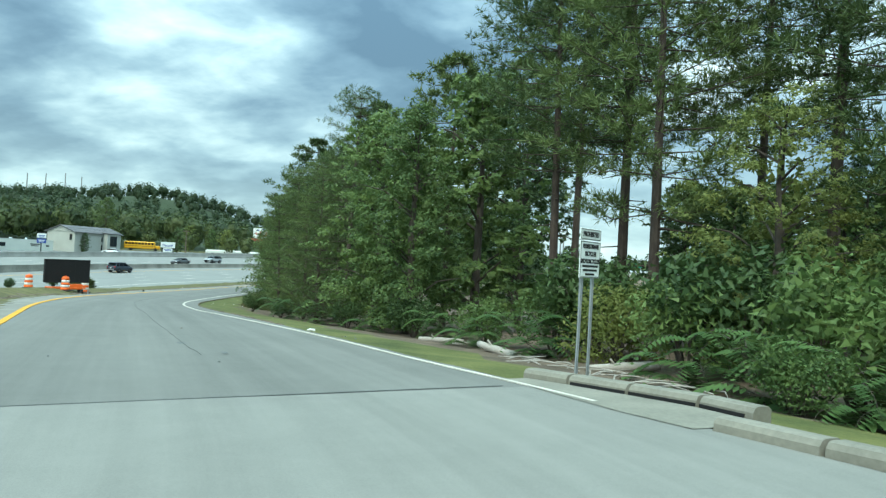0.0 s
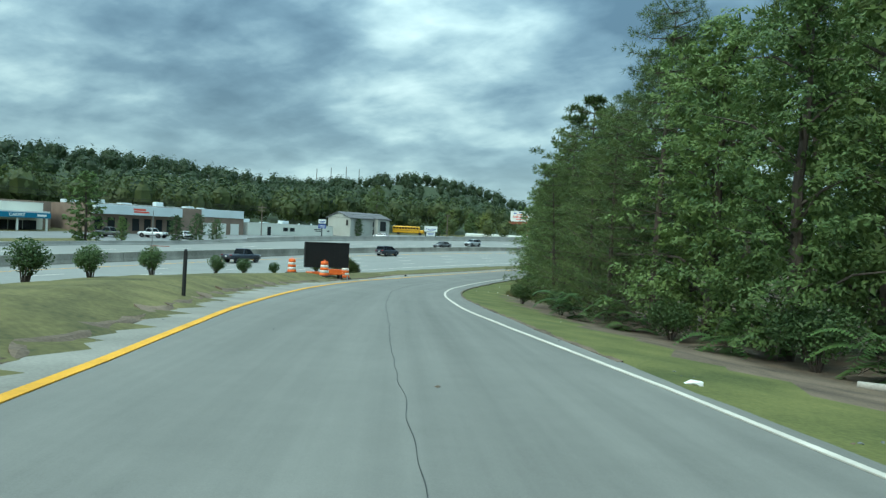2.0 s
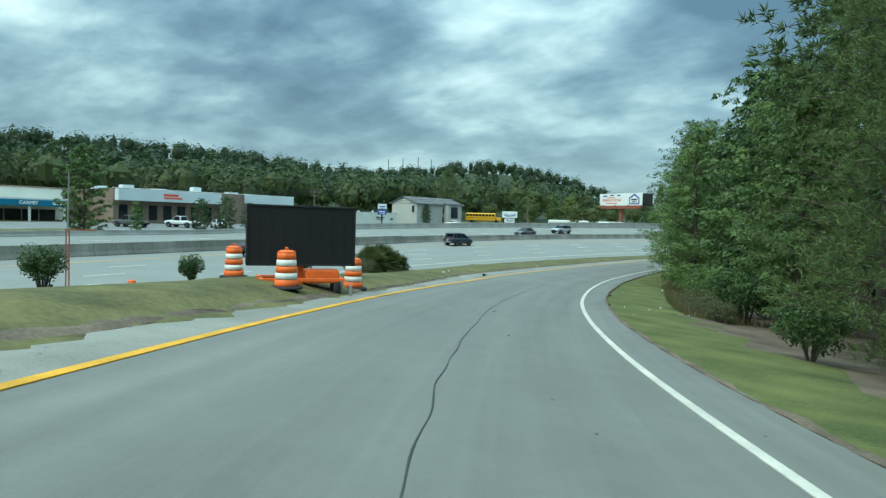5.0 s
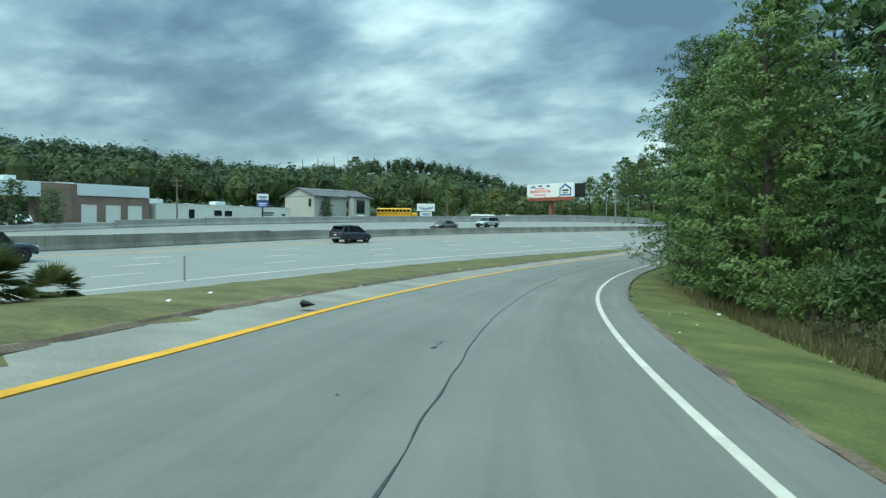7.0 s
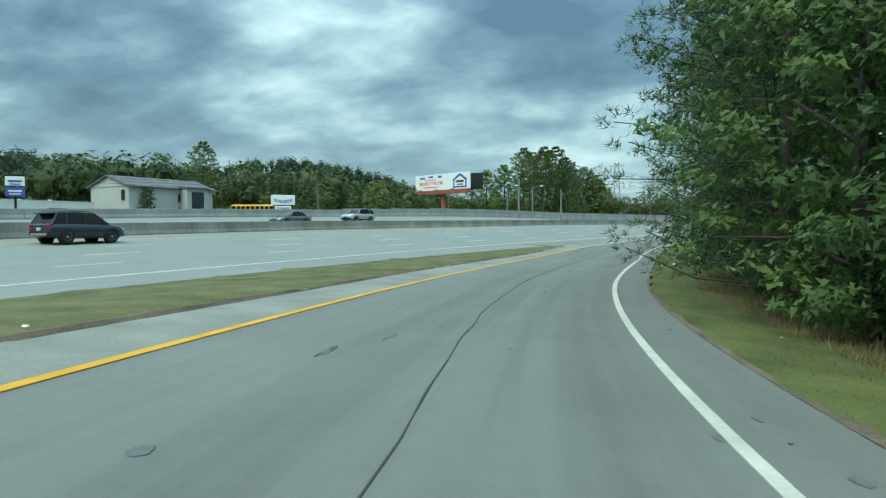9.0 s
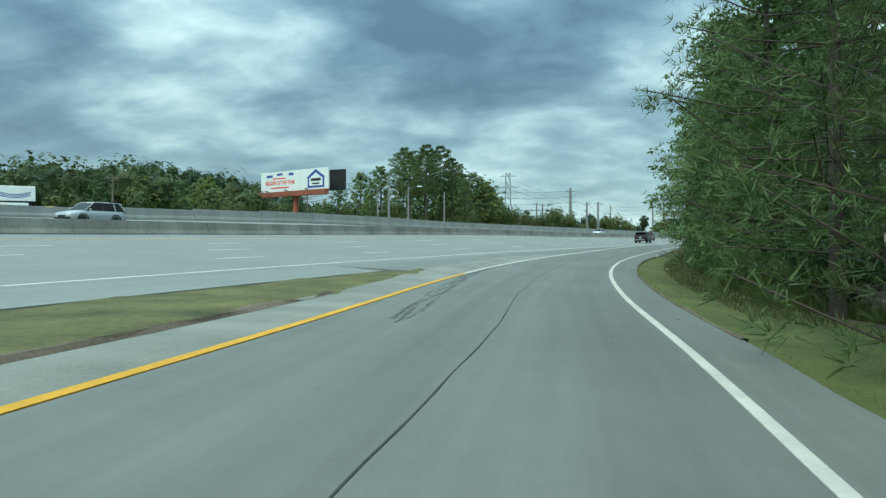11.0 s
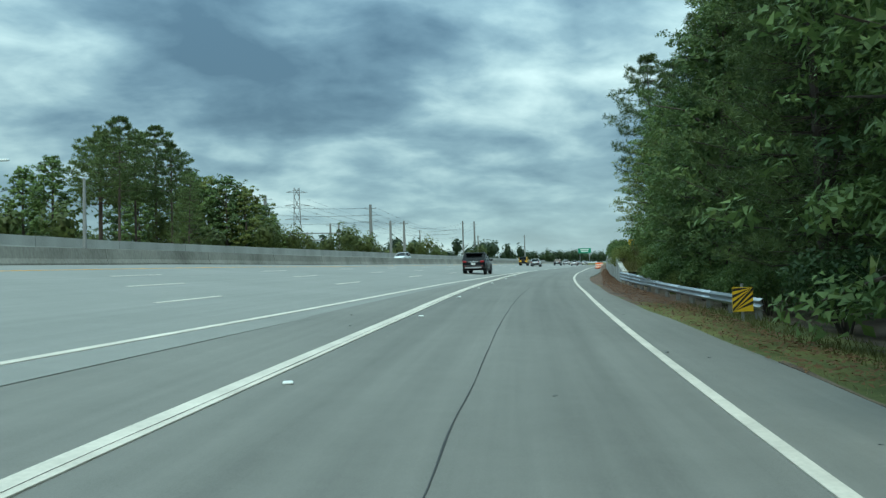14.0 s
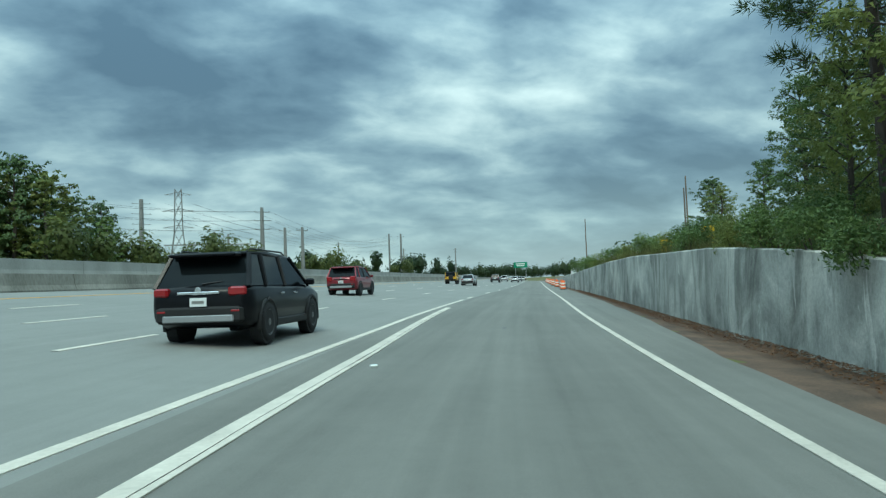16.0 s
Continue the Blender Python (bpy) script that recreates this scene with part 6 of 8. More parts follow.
# ---- signs and roadworks ----
def prohibition_sign():
    base = (2.0, 9.12)
    z = gz(*base)
    yaw = math.atan2(0.47, 0.39)
    s = thing("regulatory_sign", "white regulatory sign with black words on two leaning steel posts", "sign", pose(base[0], base[1], z, 0, 0, math.degrees(yaw)))
    for x, tip in ((-0.15, 0.08), (0.15, 0.04)):
        m = Mesh()
        for dx, w in ((-0.022, 0.012), (0.022, 0.012)):
            m.tube([(x + dx - tip, 0.02, -0.4), (x + dx, 0.02, 2.0)], [w, w], 6)
        m.box((x - tip * 0.4, 0.03, 0.8), (0.05, 0.012, 2.3))
        part("post", m, STEEL, s)
    part("panel", Mesh().box((0, 0, 1.79), (0.58, 0.014, 0.50), 0, 0.005), SIGN_WHITE, s)
    part("panel", Mesh().box((0, 0, 2.13), (0.58, 0.014, 0.155), 0, 0.005), SIGN_WHITE, s)
    for z0, h, w in ((2.13, 0.13, 0.55), (1.79, 0.475, 0.55)):
        m = Mesh()
        for sx, sz, cx, cz in ((w, 0.008, 0, z0 + h / 2), (w, 0.008, 0, z0 - h / 2), (0.008, h, -w / 2, z0), (0.008, h, w / 2, z0)):
            m.box((cx, -0.009, cz), (sx, 0.003, sz))
        part("border", m, SIGN_BLACK, s)
    for text, z0, size in (("PROHIBITED", 2.13, 0.095), ("PEDESTRIANS", 1.965, 0.085), ("BICYCLES", 1.865, 0.085), ("MOTORCYCLES", 1.765, 0.085)):
        words(text, size, SIGN_BLACK, s, pose(0, -0.010, z0, 90, 0, 0), bold=0.002, squeeze=0.86)
    m = Mesh()
    for z0, w in ((1.70, 0.44), (1.645, 0.40), (1.59, 0.26)):
        m.box((0, -0.009, z0), (w, 0.003, 0.028))
    part("small_print", m, SIGN_BLACK, s)


prohibition_sign()


def message_board():
    x, y = -25.65, 46.05
    z = -2.33
    yaw = 47.9
    b = thing("message_board", "blank black message board on an orange trailer", "message board", pose(x, y, z, 0, 0, yaw))
    part("display", Mesh().box((0, 0, 1.80), (2.85, 0.28, 1.58), 0, 0.03), BLACK, b)
    m = Mesh()
    for sx, sz, cx, cz in ((2.85, 0.05, 0, 2.57), (2.85, 0.05, 0, 1.03), (0.05, 1.58, -1.4, 1.8), (0.05, 1.58, 1.4, 1.8)):
        m.box((cx, -0.15, cz), (sx, 0.03, sz), 0, 0.006)
    part("frame", m, GREY_TRIM, b)
    m = Mesh()
    for k in range(1, 9):
        m.box((-1.42 + k * 0.316, -0.145, 1.8), (0.012, 0.01, 1.5))
    part("joint_grid", m, GREY_TRIM, b)
    part("mast", Mesh().box((0, 0.1, 0.85), (0.14, 0.14, 1.3), 0, 0.01), ORANGE, b)
    m = Mesh()
    m.box((0, 0.1, 0.66), (2.2, 0.10, 0.10), 0, 0.01).box((0, -0.45, 0.66), (2.2, 0.08, 0.08), 0, 0.01).box((0, 0.65, 0.66), (2.2, 0.08, 0.08), 0, 0.01)
    m.box((-1.05, 0.1, 0.66), (0.08, 1.1, 0.08), 0, 0.01).box((1.05, 0.1, 0.66), (0.08, 1.1, 0.08), 0, 0.01)
    part("chassis", m, ORANGE, b)
    part("battery_box", Mesh().box((0.55, 0.15, 0.72), (0.9, 0.6, 0.36), 0, 0.03), ORANGE, b)
    for sx in (-0.95, 0.95):
        w = Mesh().lathe([(0.16, -0.09), (0.30, -0.09), (0.33, -0.05), (0.33, 0.05), (0.30, 0.09), (0.16, 0.09)], 18)
        ob = part("wheel", w, RUBBER, b)
        ob.matrix_basis = pose(sx, 0.1, 0.33, 0, 90, 0)
    for sx in (-1.25, 1.25):
        for sy in (-0.5, 0.7):
            part("jack_leg", Mesh().box((sx, sy, 0.22), (0.07, 0.07, 0.6), 0, 0.008).box((sx, sy, -0.04), (0.22, 0.22, 0.04)), STEEL, b)


message_board()

DRUM = None


def drum(x, y, z=None, turn=0.0):
    global DRUM
    m = pose(x, y, gz(x, y) if z is None else z, 0, 0, turn)
    if DRUM:
        return copy_thing(DRUM, m)
    d = thing("traffic_drum", "orange and white traffic drum on a rubber base", "traffic drum", m, "traffic drums")
    levels = [(0.03, 0.285), (0.22, 0.275), (0.23, 0.268), (0.38, 0.262), (0.39, 0.255), (0.54, 0.25), (0.55, 0.243), (0.70, 0.237), (0.71, 0.23), (0.86, 0.225)]
    for i in range(5):
        (z0, r0), (z1, r1) = levels[2 * i], levels[2 * i + 1]
        p = Mesh().lathe([(r0 * 0.9, z0), (r0, z0 + 0.008), (r1, z1 - 0.006), (r1 * 0.9, z1 + 0.004)], 22)
        part("band", p, (ORANGE, REFLECT)[i % 2], d, ("orange plastic band", "white reflective band")[i % 2], True)
    part("top", Mesh().lathe([(0.215, 0.85), (0.21, 0.90), (0.14, 0.93), (0.02, 0.935)], 22), ORANGE, d, "", True)
    part("handle", Mesh().tube([(-0.06, 0, 0.92), (-0.05, 0, 0.985), (0.05, 0, 0.985), (0.06, 0, 0.92)], [0.018] * 4, 6), ORANGE, d)
    part("base", Mesh().lathe([(0.40, 0.0), (0.41, 0.03), (0.37, 0.065), (0.27, 0.075)], 18), RUBBER, d, "black rubber ring base")
    DRUM = d
    return d


for x, y in ((-25.6, 48.4), (-24.9, 44.6), (-28.5, 46.5)):
    drum(x, y, None, rng.uniform(0, 360))
for x, y in ((-48.0, 49.0), (-48.0, 51.6), (-47.6, 57.8)):
    drum(x, y, gz(x, y), rng.uniform(0, 360))

for k in range(12):
    p = ramp_at(19.6 + k * 0.42, float(wall_r(20)) - 1.5 + 0.25 * (k % 2))
    drum(p[0], p[1], float(p[2]), rng.uniform(0, 360))


def light_trailer():
    """A small orange trailer with a tall jib that stands down the bank."""
    x, y = -47.9, 54.2
    t = thing("lift_trailer", "orange work trailer with a tall raised jib", "trailer", pose(x, y, gz(x, y), 0, 0, 30))
    part("body", Mesh().box((0, 0, 0.55), (1.7, 0.7, 0.36), 0, 0.04), ORANGE, t)
    part("drawbar", Mesh().tube([(0.8, 0, 0.45), (1.7, 0, 0.35)], [0.04, 0.04], 6), ORANGE, t)
    part("jib", Mesh().box((-0.14, 0, 2.2), (0.05, 0.05, 3.3)).box((0.02, 0, 2.2), (0.05, 0.05, 3.3)), RUST_RED, t)
    part("jib_arm", Mesh().box((0.6, 0, 3.86), (1.6, 0.07, 0.07)), RUST_RED, t)
    part("whip", Mesh().tube([(-0.06, 0, 3.7), (-0.02, 0, 6.9)], [0.05, 0.035], 6), GREY_POLE, t)
    for sx in (-0.9, 0.9):
        part("lamp", Mesh().lathe([(0.05, 0.7), (0.1, 0.75), (0.1, 0.9), (0.04, 0.95)], 10, (sx, 0, 0)), GREY_TRIM, t)
    for sy in (-0.45, 0.45):
        ob = part("wheel", Mesh().lathe([(0.14, -0.08), (0.26, -0.08), (0.28, 0), (0.26, 0.08), (0.14, 0.08)], 16), RUBBER, t)
        ob.matrix_basis = pose(-0.1, sy, 0.28, 90, 0, 0)


light_trailer()
solid("marker_post", Mesh().box((0, 0, 0.4), (0.075, 0.065, 1.4), 0.2, 0.01).box((0, 0, 1.11), (0.055, 0.05, 0.05), 0.2, 0.008), GREY_TRIM, "dark square marker post on the grass bank", "post", m=pose(-14.5, 21.35, gz(-14.5, 21.35), 0, 1.2, 0))
solid("delineator_post", Mesh().box((0, 0, 0.55), (0.10, 0.03, 1.9), 0.3, 0.006), GREY_POLE, "thin dark delineator post beside the highway", "post", m=pose(-46.5, 82.5, gz(-46.5, 82.5) - 0.2))


def hazard_marker():
    x, y = -6.1, 183.7
    z = gz(x, y)
    h = thing("hazard_marker", "yellow object marker with black diagonal stripes", "sign", pose(x, y, z, 0, 0, -12))
    part("post", Mesh().box((0, 0.03, 0.35), (0.06, 0.03, 1.1), 0, 0.004), STEEL, h)
    part("panel", Mesh().box((0, 0, 0.52), (0.50, 0.012, 0.58), 0, 0.004), SIGN_YELLOW, h)
    m = Mesh()
    for k in range(-2, 4):
        a = -0.25
        lo, hi = 0.23 + k * 0.16, 0.23 + k * 0.16 + 0.5
        q = [(-0.25, lo), (0.25, hi), (0.25, hi + 0.075), (-0.25, lo + 0.075)]
        q = [(u, min(max(v, 0.235), 0.805)) for u, v in q]
        m.add([(u, -0.009, v) for u, v in q], [(0, 1, 2, 3)])
    part("striping", m, SIGN_BLACK, h)


hazard_marker()


# ---- dead wood and litter ----
def log(x, y, length, rad, turn, name="log", label="pale broken log lying on the wood's edge", tilt=0.0):
    z = gz(x, y)
    m = Mesh()
    pts = [Vector((u * length, 0.07 * math.sin(u * 5), 0)) for u in np.linspace(-0.5, 0.5, 7)]
    m.tube(pts, [rad * k for k in (0.85, 1, 0.95, 1.0, 0.9, 0.85, 0.75)], 10)
    m.tube([(length * 0.12, 0, 0), (length * 0.2, 0.14, rad * 1.9)], [rad * 0.35, rad * 0.2], 6)
    solid(name, m, DEADWOOD, label, "log", "dead wood", m=pose(x, y, z + rad * 0.75, 0, tilt, turn), smooth=True)


log(1.75, 19.5, 2.0, 0.13, 118, tilt=-4)
log(0.1, 23.6, 1.6, 0.10, 165)
log(0.9, 23.0, 0.9, 0.06, 20)
log(4.6, 16.5, 1.7, 0.12, 170, tilt=6)
for k in range(26):
    p = ramp_at(rng.uniform(1.6, 2.7), rng.uniform(7.2, 9.4))
    L = rng.uniform(0.5, 1.8)
    th = rng.uniform(0, 360)
    m = Mesh().tube([(-L / 2, 0, 0.02), (0, 0.08 * L, 0.08), (L / 2, 0.02 * L, 0.05)], [0.014, 0.018, 0.006], 5)
    solid("dead_branch", m, DEADWOOD, "bare grey dead branch on the soil", "branch", "dead wood", m=pose(p[0], p[1], gz(p[0], p[1]) + 0.02, 0, rng.uniform(-6, 6), th))
for k in range(12):
    p = ramp_at(rng.uniform(7.25, 8.3), rng.uniform(5.6, 7.2))
    m = Mesh()
    for q in range(22):
        th, L = rng.uniform(0, 6.28), rng.uniform(0.25, 0.8)
        a = Vector((rng.uniform(-0.45, 0.45), rng.uniform(-0.45, 0.45), rng.uniform(0.0, 0.12)))
        d = Vector((math.cos(th), math.sin(th), rng.uniform(0.0, 0.7)))
        m.tube([a, a + d * L * 0.5 + Vector((0, 0, 0.05)), a + d * L + Vector((rng.uniform(-0.1, 0.1), 0, -0.04))], [0.008, 0.006, 0.002], 4, caps=False)
    solid("brush_pile", m, BARK, "tangle of bare brown twigs by the verge", "brush", kind="stuff", m=pose(p[0], p[1], gz(p[0], p[1])))


def crumple(x, y, size, mat=LITTER, name="litter", label="crumpled white paper litter on the ground", flat=0.35, z=None):
    vs = [unit(1)[0] * size * rng.uniform(0.5, 1.0) * (1, 0.7, flat) for k in range(12)]
    bm = bmesh.new()
    for v in vs:
        bm.verts.new(v)
    bmesh.ops.convex_hull(bm, input=bm.verts)
    me = bpy.data.meshes.new(name)
    bm.to_mesh(me)
    bm.free()
    me.materials.append(mat)
    solid(name, me, None, label, "litter", "roadside litter", m=pose(x, y, (gz(x, y) if z is None else z) + size * flat * 0.5, 0, 0, rng.uniform(0, 360)))


for x, y, sz in ((-13.9, 167.6, 0.22), (-17.85, 150.7, 0.20), (-23.2, 122.4, 0.28), (-3.5, 18.6, 0.20), (-21.9, 80.0, 0.14), (-26.8, 54.2, 0.10), (-31.3, 65.2, 0.10), (-31.9, 67.0, 0.09), (-24.0, 121.0, 0.12), (-19.0, 62.0, 0.10), (-17.6, 60.0, 0.12), (-35.0, 91.0, 0.08)):
    crumple(x, y, sz)
for k in range(16):
    tau = rng.uniform(3, 10)
    p = ramp_at(tau, float(pave_right(tau)) + rng.uniform(0.3, 3.0))
    crumple(p[0], p[1], rng.uniform(0.03, 0.07))
crumple(-29.5, 66.8, 0.30, RUBBER, "tyre_scrap", "torn black tyre scrap on the shoulder", 0.4, float(ramp_at(7.8, -4.6)[2]))
for k in range(170):
    side = k % 3
    tau = rng.uniform(2.0, 15.5)
    if side == 0:
        r = float(paint_left(tau)) - rng.uniform(0.3, 1.6)
    elif side == 1:
        r = float(white_right(tau)) + rng.uniform(0.15, 0.9)
    else:
        r = rng.uniform(-2.8, 1.4)
    p = ramp_at(tau, r)
    crumple(p[0], p[1], rng.uniform(0.02, 0.055), PATCH if k % 4 else DIRT, "debris", "small dark scrap of road debris", 0.3, float(p[2]))


# ---- marks on the pavement: thin patches, tyre streaks and gore dust ----
def blotch(tau, r, length, width, mat=PATCH, at=ramp_at, name="pavement_patch", label="dark worn patch in the asphalt", dz=0.0045):
    n = 22
    c = at(np.array([tau]), np.array([r]), dz)[0]
    f = at(np.array([tau + 0.02]), np.array([r]), dz)[0] - c
    a = Vector(f).normalized()
    b = Vector((a.y, -a.x, 0)).normalized()
    vs = [Vector(c)]
    for k in range(n):
        th = 2 * math.pi * k / n
        q = 0.6 + 0.55 * abs(noise.noise(Vector((math.cos(th) * 1.7 + tau, math.sin(th) * 1.7, r * 3))))
        p = Vector(c) + a * math.cos(th) * length / 2 * q + b * math.sin(th) * width / 2 * q
        vs.append(p)
    _, rr = nearest(np.array([(v.x, v.y) for v in vs]), RP, RT)
    i, _ = nearest(np.array([(v.x, v.y) for v in vs]), RP, RT)
    vs = [(v.x, v.y, RP[j, 2] - RP[j, 3] * q + dz + 0.003) for v, j, q in zip(vs, i, rr)]
    m = Mesh().add(vs, [(0, 1 + k, 1 + (k + 1) % n) for k in range(n)])
    solid(name, m, mat, label, "pavement patch", kind="structure")


for tau, r, le, wi in ((2.5, 0.2, 0.35, 0.22), (2.25, 0.75, 0.6, 0.15), (4.3, 0.3, 0.4, 0.2), (6.45, -1.8, 0.35, 0.3), (6.6, -1.5, 0.25, 0.15), (7.7, -1.3, 1.3, 0.10),
                        (9.5, -2.4, 1.2, 0.14), (9.6, -2.0, 1.0, 0.12), (9.25, -2.3, 0.3, 0.2), (8.7, 1.6, 0.30, 0.16), (9.35, 1.45, 0.25, 0.14), (9.4, 1.95, 0.3, 0.14), (9.3, 2.1, 0.3, 0.16), (14.9, 0.4, 0.35, 0.22), (14.95, 1.0, 0.3, 0.2), (15.6, 0.1, 1.6, 0.14), (15.9, -1.2, 1.2, 0.15), (16.9, -0.2, 0.9, 0.14)):
    blotch(tau, r, le, wi)
for k in range(130):
    tau = 11.6 + k * 0.009
    blotch(tau, -2.55 - 0.0098 * k + rng.uniform(-0.22, 0.2), rng.uniform(0.4, 1.5), rng.uniform(0.02, 0.07), TYRE_MARK, name="tyre_streak", label="dark tyre streaks over the gore dust")
for k in range(40):
    tau = 12.55 + k * 0.026
    blotch(tau, -4.5 - 0.008 * k + rng.uniform(-0.45, 0.3), rng.uniform(0.6, 2.0), rng.uniform(0.03, 0.12), TYRE_MARK, name="tyre_streak", label="dark tyre streaks over the gore dust")
t = np.linspace(0, 1, 40)
jt = ramp_at(1.52 + 0.05 * t, -7 + 10.6 * t, 0.0)
m = Mesh()
vs = []
for p, u in zip(jt, t):
    vs += [(p[0], p[1] - 0.018, p[2] + 0.006), (p[0], p[1] + 0.018, p[2] + 0.006)]
m.add(vs, [(2 * i, 2 * i + 2, 2 * i + 3, 2 * i + 1) for i in range(39)])
solid("trim_joint", m, CRACK, "dark straight joint across the ramp's mouth", "joint", kind="structure")
# raised reflectors along the gore
for tau in (12.75, 13.15, 13.55, 13.95, 14.35, 14.75, 15.1, 15.4, 15.7, 16.1, 16.5):
    p = ramp_at(tau, float(paint_left(tau)) + 0.42)
    solid("road_reflector", Mesh().box((0, 0, 0.012), (0.11, 0.10, 0.03), 0, 0.01), SIGN_WHITE, "small white raised road reflector", "reflector", "gore reflectors", m=pose(p[0], p[1], p[2] + 0.003))


# ---- poles, wires, pylon, billboard ----
def pole(x, y, top, rad=0.16, mat=GREY_POLE, arms=(), lamp=False, name="utility_pole", label="tall grey utility pole beside the highway"):
    z = gz(x, y) - 0.3
    p = thing(name, label, "pole", pose(x, y, z), "roadside poles")
    h = top - z
    part("shaft", Mesh().tube([(0, 0, 0), (0, 0, h * 0.5), (0, 0, h)], [rad * 1.15, rad, rad * 0.75], 10), mat, p)
    for dz, w in arms:
        part("crossarm", Mesh().box((0, 0, h - dz), (w, 0.12, 0.14), 0.3, 0.01), mat, p)
        for sx in (-0.45, 0, 0.45):
            part("insulator", Mesh().lathe([(0.05, 0), (0.09, 0.06), (0.05, 0.12), (0.08, 0.18), (0.03, 0.24)], 8, (sx * w * 0.95, sx * w * 0.3, h - dz + 0.07)), GREY_TRIM, p)
    if lamp:
        part("lamp_arm", Mesh().tube([(0, 0, h - 0.4), (0.9, -0.4, h), (1.7, -0.7, h + 0.05)], [0.05, 0.04, 0.04], 6), mat, p)
        part("lamp_head", Mesh().box((2.0, -0.85, h + 0.03), (0.75, 0.3, 0.16), -0.4, 0.04), SIGN_WHITE, p)
    return p


pole(-40.9, 215.8, 7.6, 0.17)
pole(-33.3, 231.5, 6.2, 0.15)
pole(-39.0, 226.0, 6.6, 0.13, lamp=True)
pole(-45.0, 232.0, 7.2, 0.13, lamp=True)
pole(-80.6, 210.5, 7.5, 0.14, WOOD_POLE, ((0.5, 2.0),))
pole(-62.0, 250.0, 7.0, 0.13, WOOD_POLE, ((0.5, 2.0),))
pole(-101.5, 142.0, 6.0, 0.12, WOOD_POLE, ((0.5, 2.0), (1.3, 1.6)))
pole(9.6, 384.7, 19.4, 0.55, arms=((1.2, 4.0), (3.4, 4.4), (5.6, 4.0)))
pole(-25.2, 454.7, 30.5, 0.85, arms=((1.5, 6.0), (5.0, 6.4), (8.5, 6.0)))
pole(112.2, 625.9, 31.5, 0.7, arms=((2.0, 5.0),))
pole(119.9, 686.8, 36.5, 0.7, arms=((2.0, 5.0),))
for x, y, top in ((-9.0, 436.0, 14.0), (2.0, 420.0, 15.5), (-2.0, 405.0, 15.0), (14.0, 372.0, 13.0), (18.0, 371.0, 13.0), (60.0, 560.0, 22.0), (140.0, 600.0, 20.0), (90.0, 540.0, 17.0)):
    pole(x, y, top, 0.4, arms=((0.8, 3.0),))
for x, y, top in ((66.0, 292.0, 13.2), (66.8, 293.5, 11.6), (80.0, 345.0, 12.0)):
    pole(x, y, top, 0.13, WOOD_POLE)
for k, (x, y, top) in enumerate(((-470, 752, 78), (-455, 762, 80), (-438, 771, 82), (-424, 780, 80), (-300, 820, 60))):
    pole(x, y, top, 0.6, name="radio_mast", label="thin distant mast on the hilltop")


def pylon(x, y, top):
    z = gz(x, y) - 0.5
    h = top - z
    p = thing("transmission_tower", "grey steel lattice transmission tower", "pylon", pose(x, y, z))
    lev = [(0.0, 4.2), (0.30, 2.2), (0.52, 1.3), (0.70, 1.15), (0.88, 1.05), (1.0, 0.95)]
    for sx, sy in ((-1, -1), (1, -1), (1, 1), (-1, 1)):
        part("leg", Mesh().tube([(sx * w, sy * w, u * h) for u, w in lev], [0.14] * 6, 5), GREY_POLE, p)
    for (u0, w0), (u1, w1) in zip(lev[:-1], lev[1:]):
        m = Mesh()
        for a, b in (((-1, -1), (1, -1)), ((1, -1), (1, 1)), ((1, 1), (-1, 1)), ((-1, 1), (-1, -1))):
            m.tube([(a[0] * w0, a[1] * w0, u0 * h), (b[0] * w1, b[1] * w1, u1 * h)], [0.07, 0.07], 4)
            m.tube([(b[0] * w0, b[1] * w0, u0 * h), (a[0] * w1, a[1] * w1, u1 * h)], [0.07, 0.07], 4)
        part("bracing", m, GREY_POLE, p)
    for u, w in ((0.58, 4.6), (0.76, 4.8), (0.94, 4.0)):
        m = Mesh().tube([(-w, 0, u * h), (0, 0, u * h + 0.9), (w, 0, u * h)], [0.08, 0.1, 0.08], 4)
        m.tube([(-w, 0, u * h), (w, 0, u * h)], [0.08, 0.08], 4)
        part("crossarm", m, GREY_POLE, p)


pylon(-12.7, 437.3, 31.5)


def substation():
    s = thing("substation_frame", "grey lattice gantries of a small substation", "substation", pose(-4, 428, gz(-4, 428)))
    for x in (-12, -6, 0, 6, 12):
        part("gantry_post", Mesh().tube([(x - 1.4, 0, 0), (x, 0, 11), (x + 1.4, 0, 0)], [0.14] * 3, 4), GREY_POLE, s)
    for z in (8.0, 10.6):
        part("gantry_beam", Mesh().box((0, 0, z), (25, 0.4, 0.35)), GREY_POLE, s)


substation()


def wire(a, b, sag, rad=0.035):
    a, b = Vector(a), Vector(b)
    pts = [a.lerp(b, u) - Vector((0, 0, sag * 4 * u * (1 - u))) for u in np.linspace(0, 1, 13)]
    solid("power_line", Mesh().tube(pts, [rad] * 13, 4, caps=False), GREY_TRIM, "thin dark power line strung between poles", "cable", "power lines")


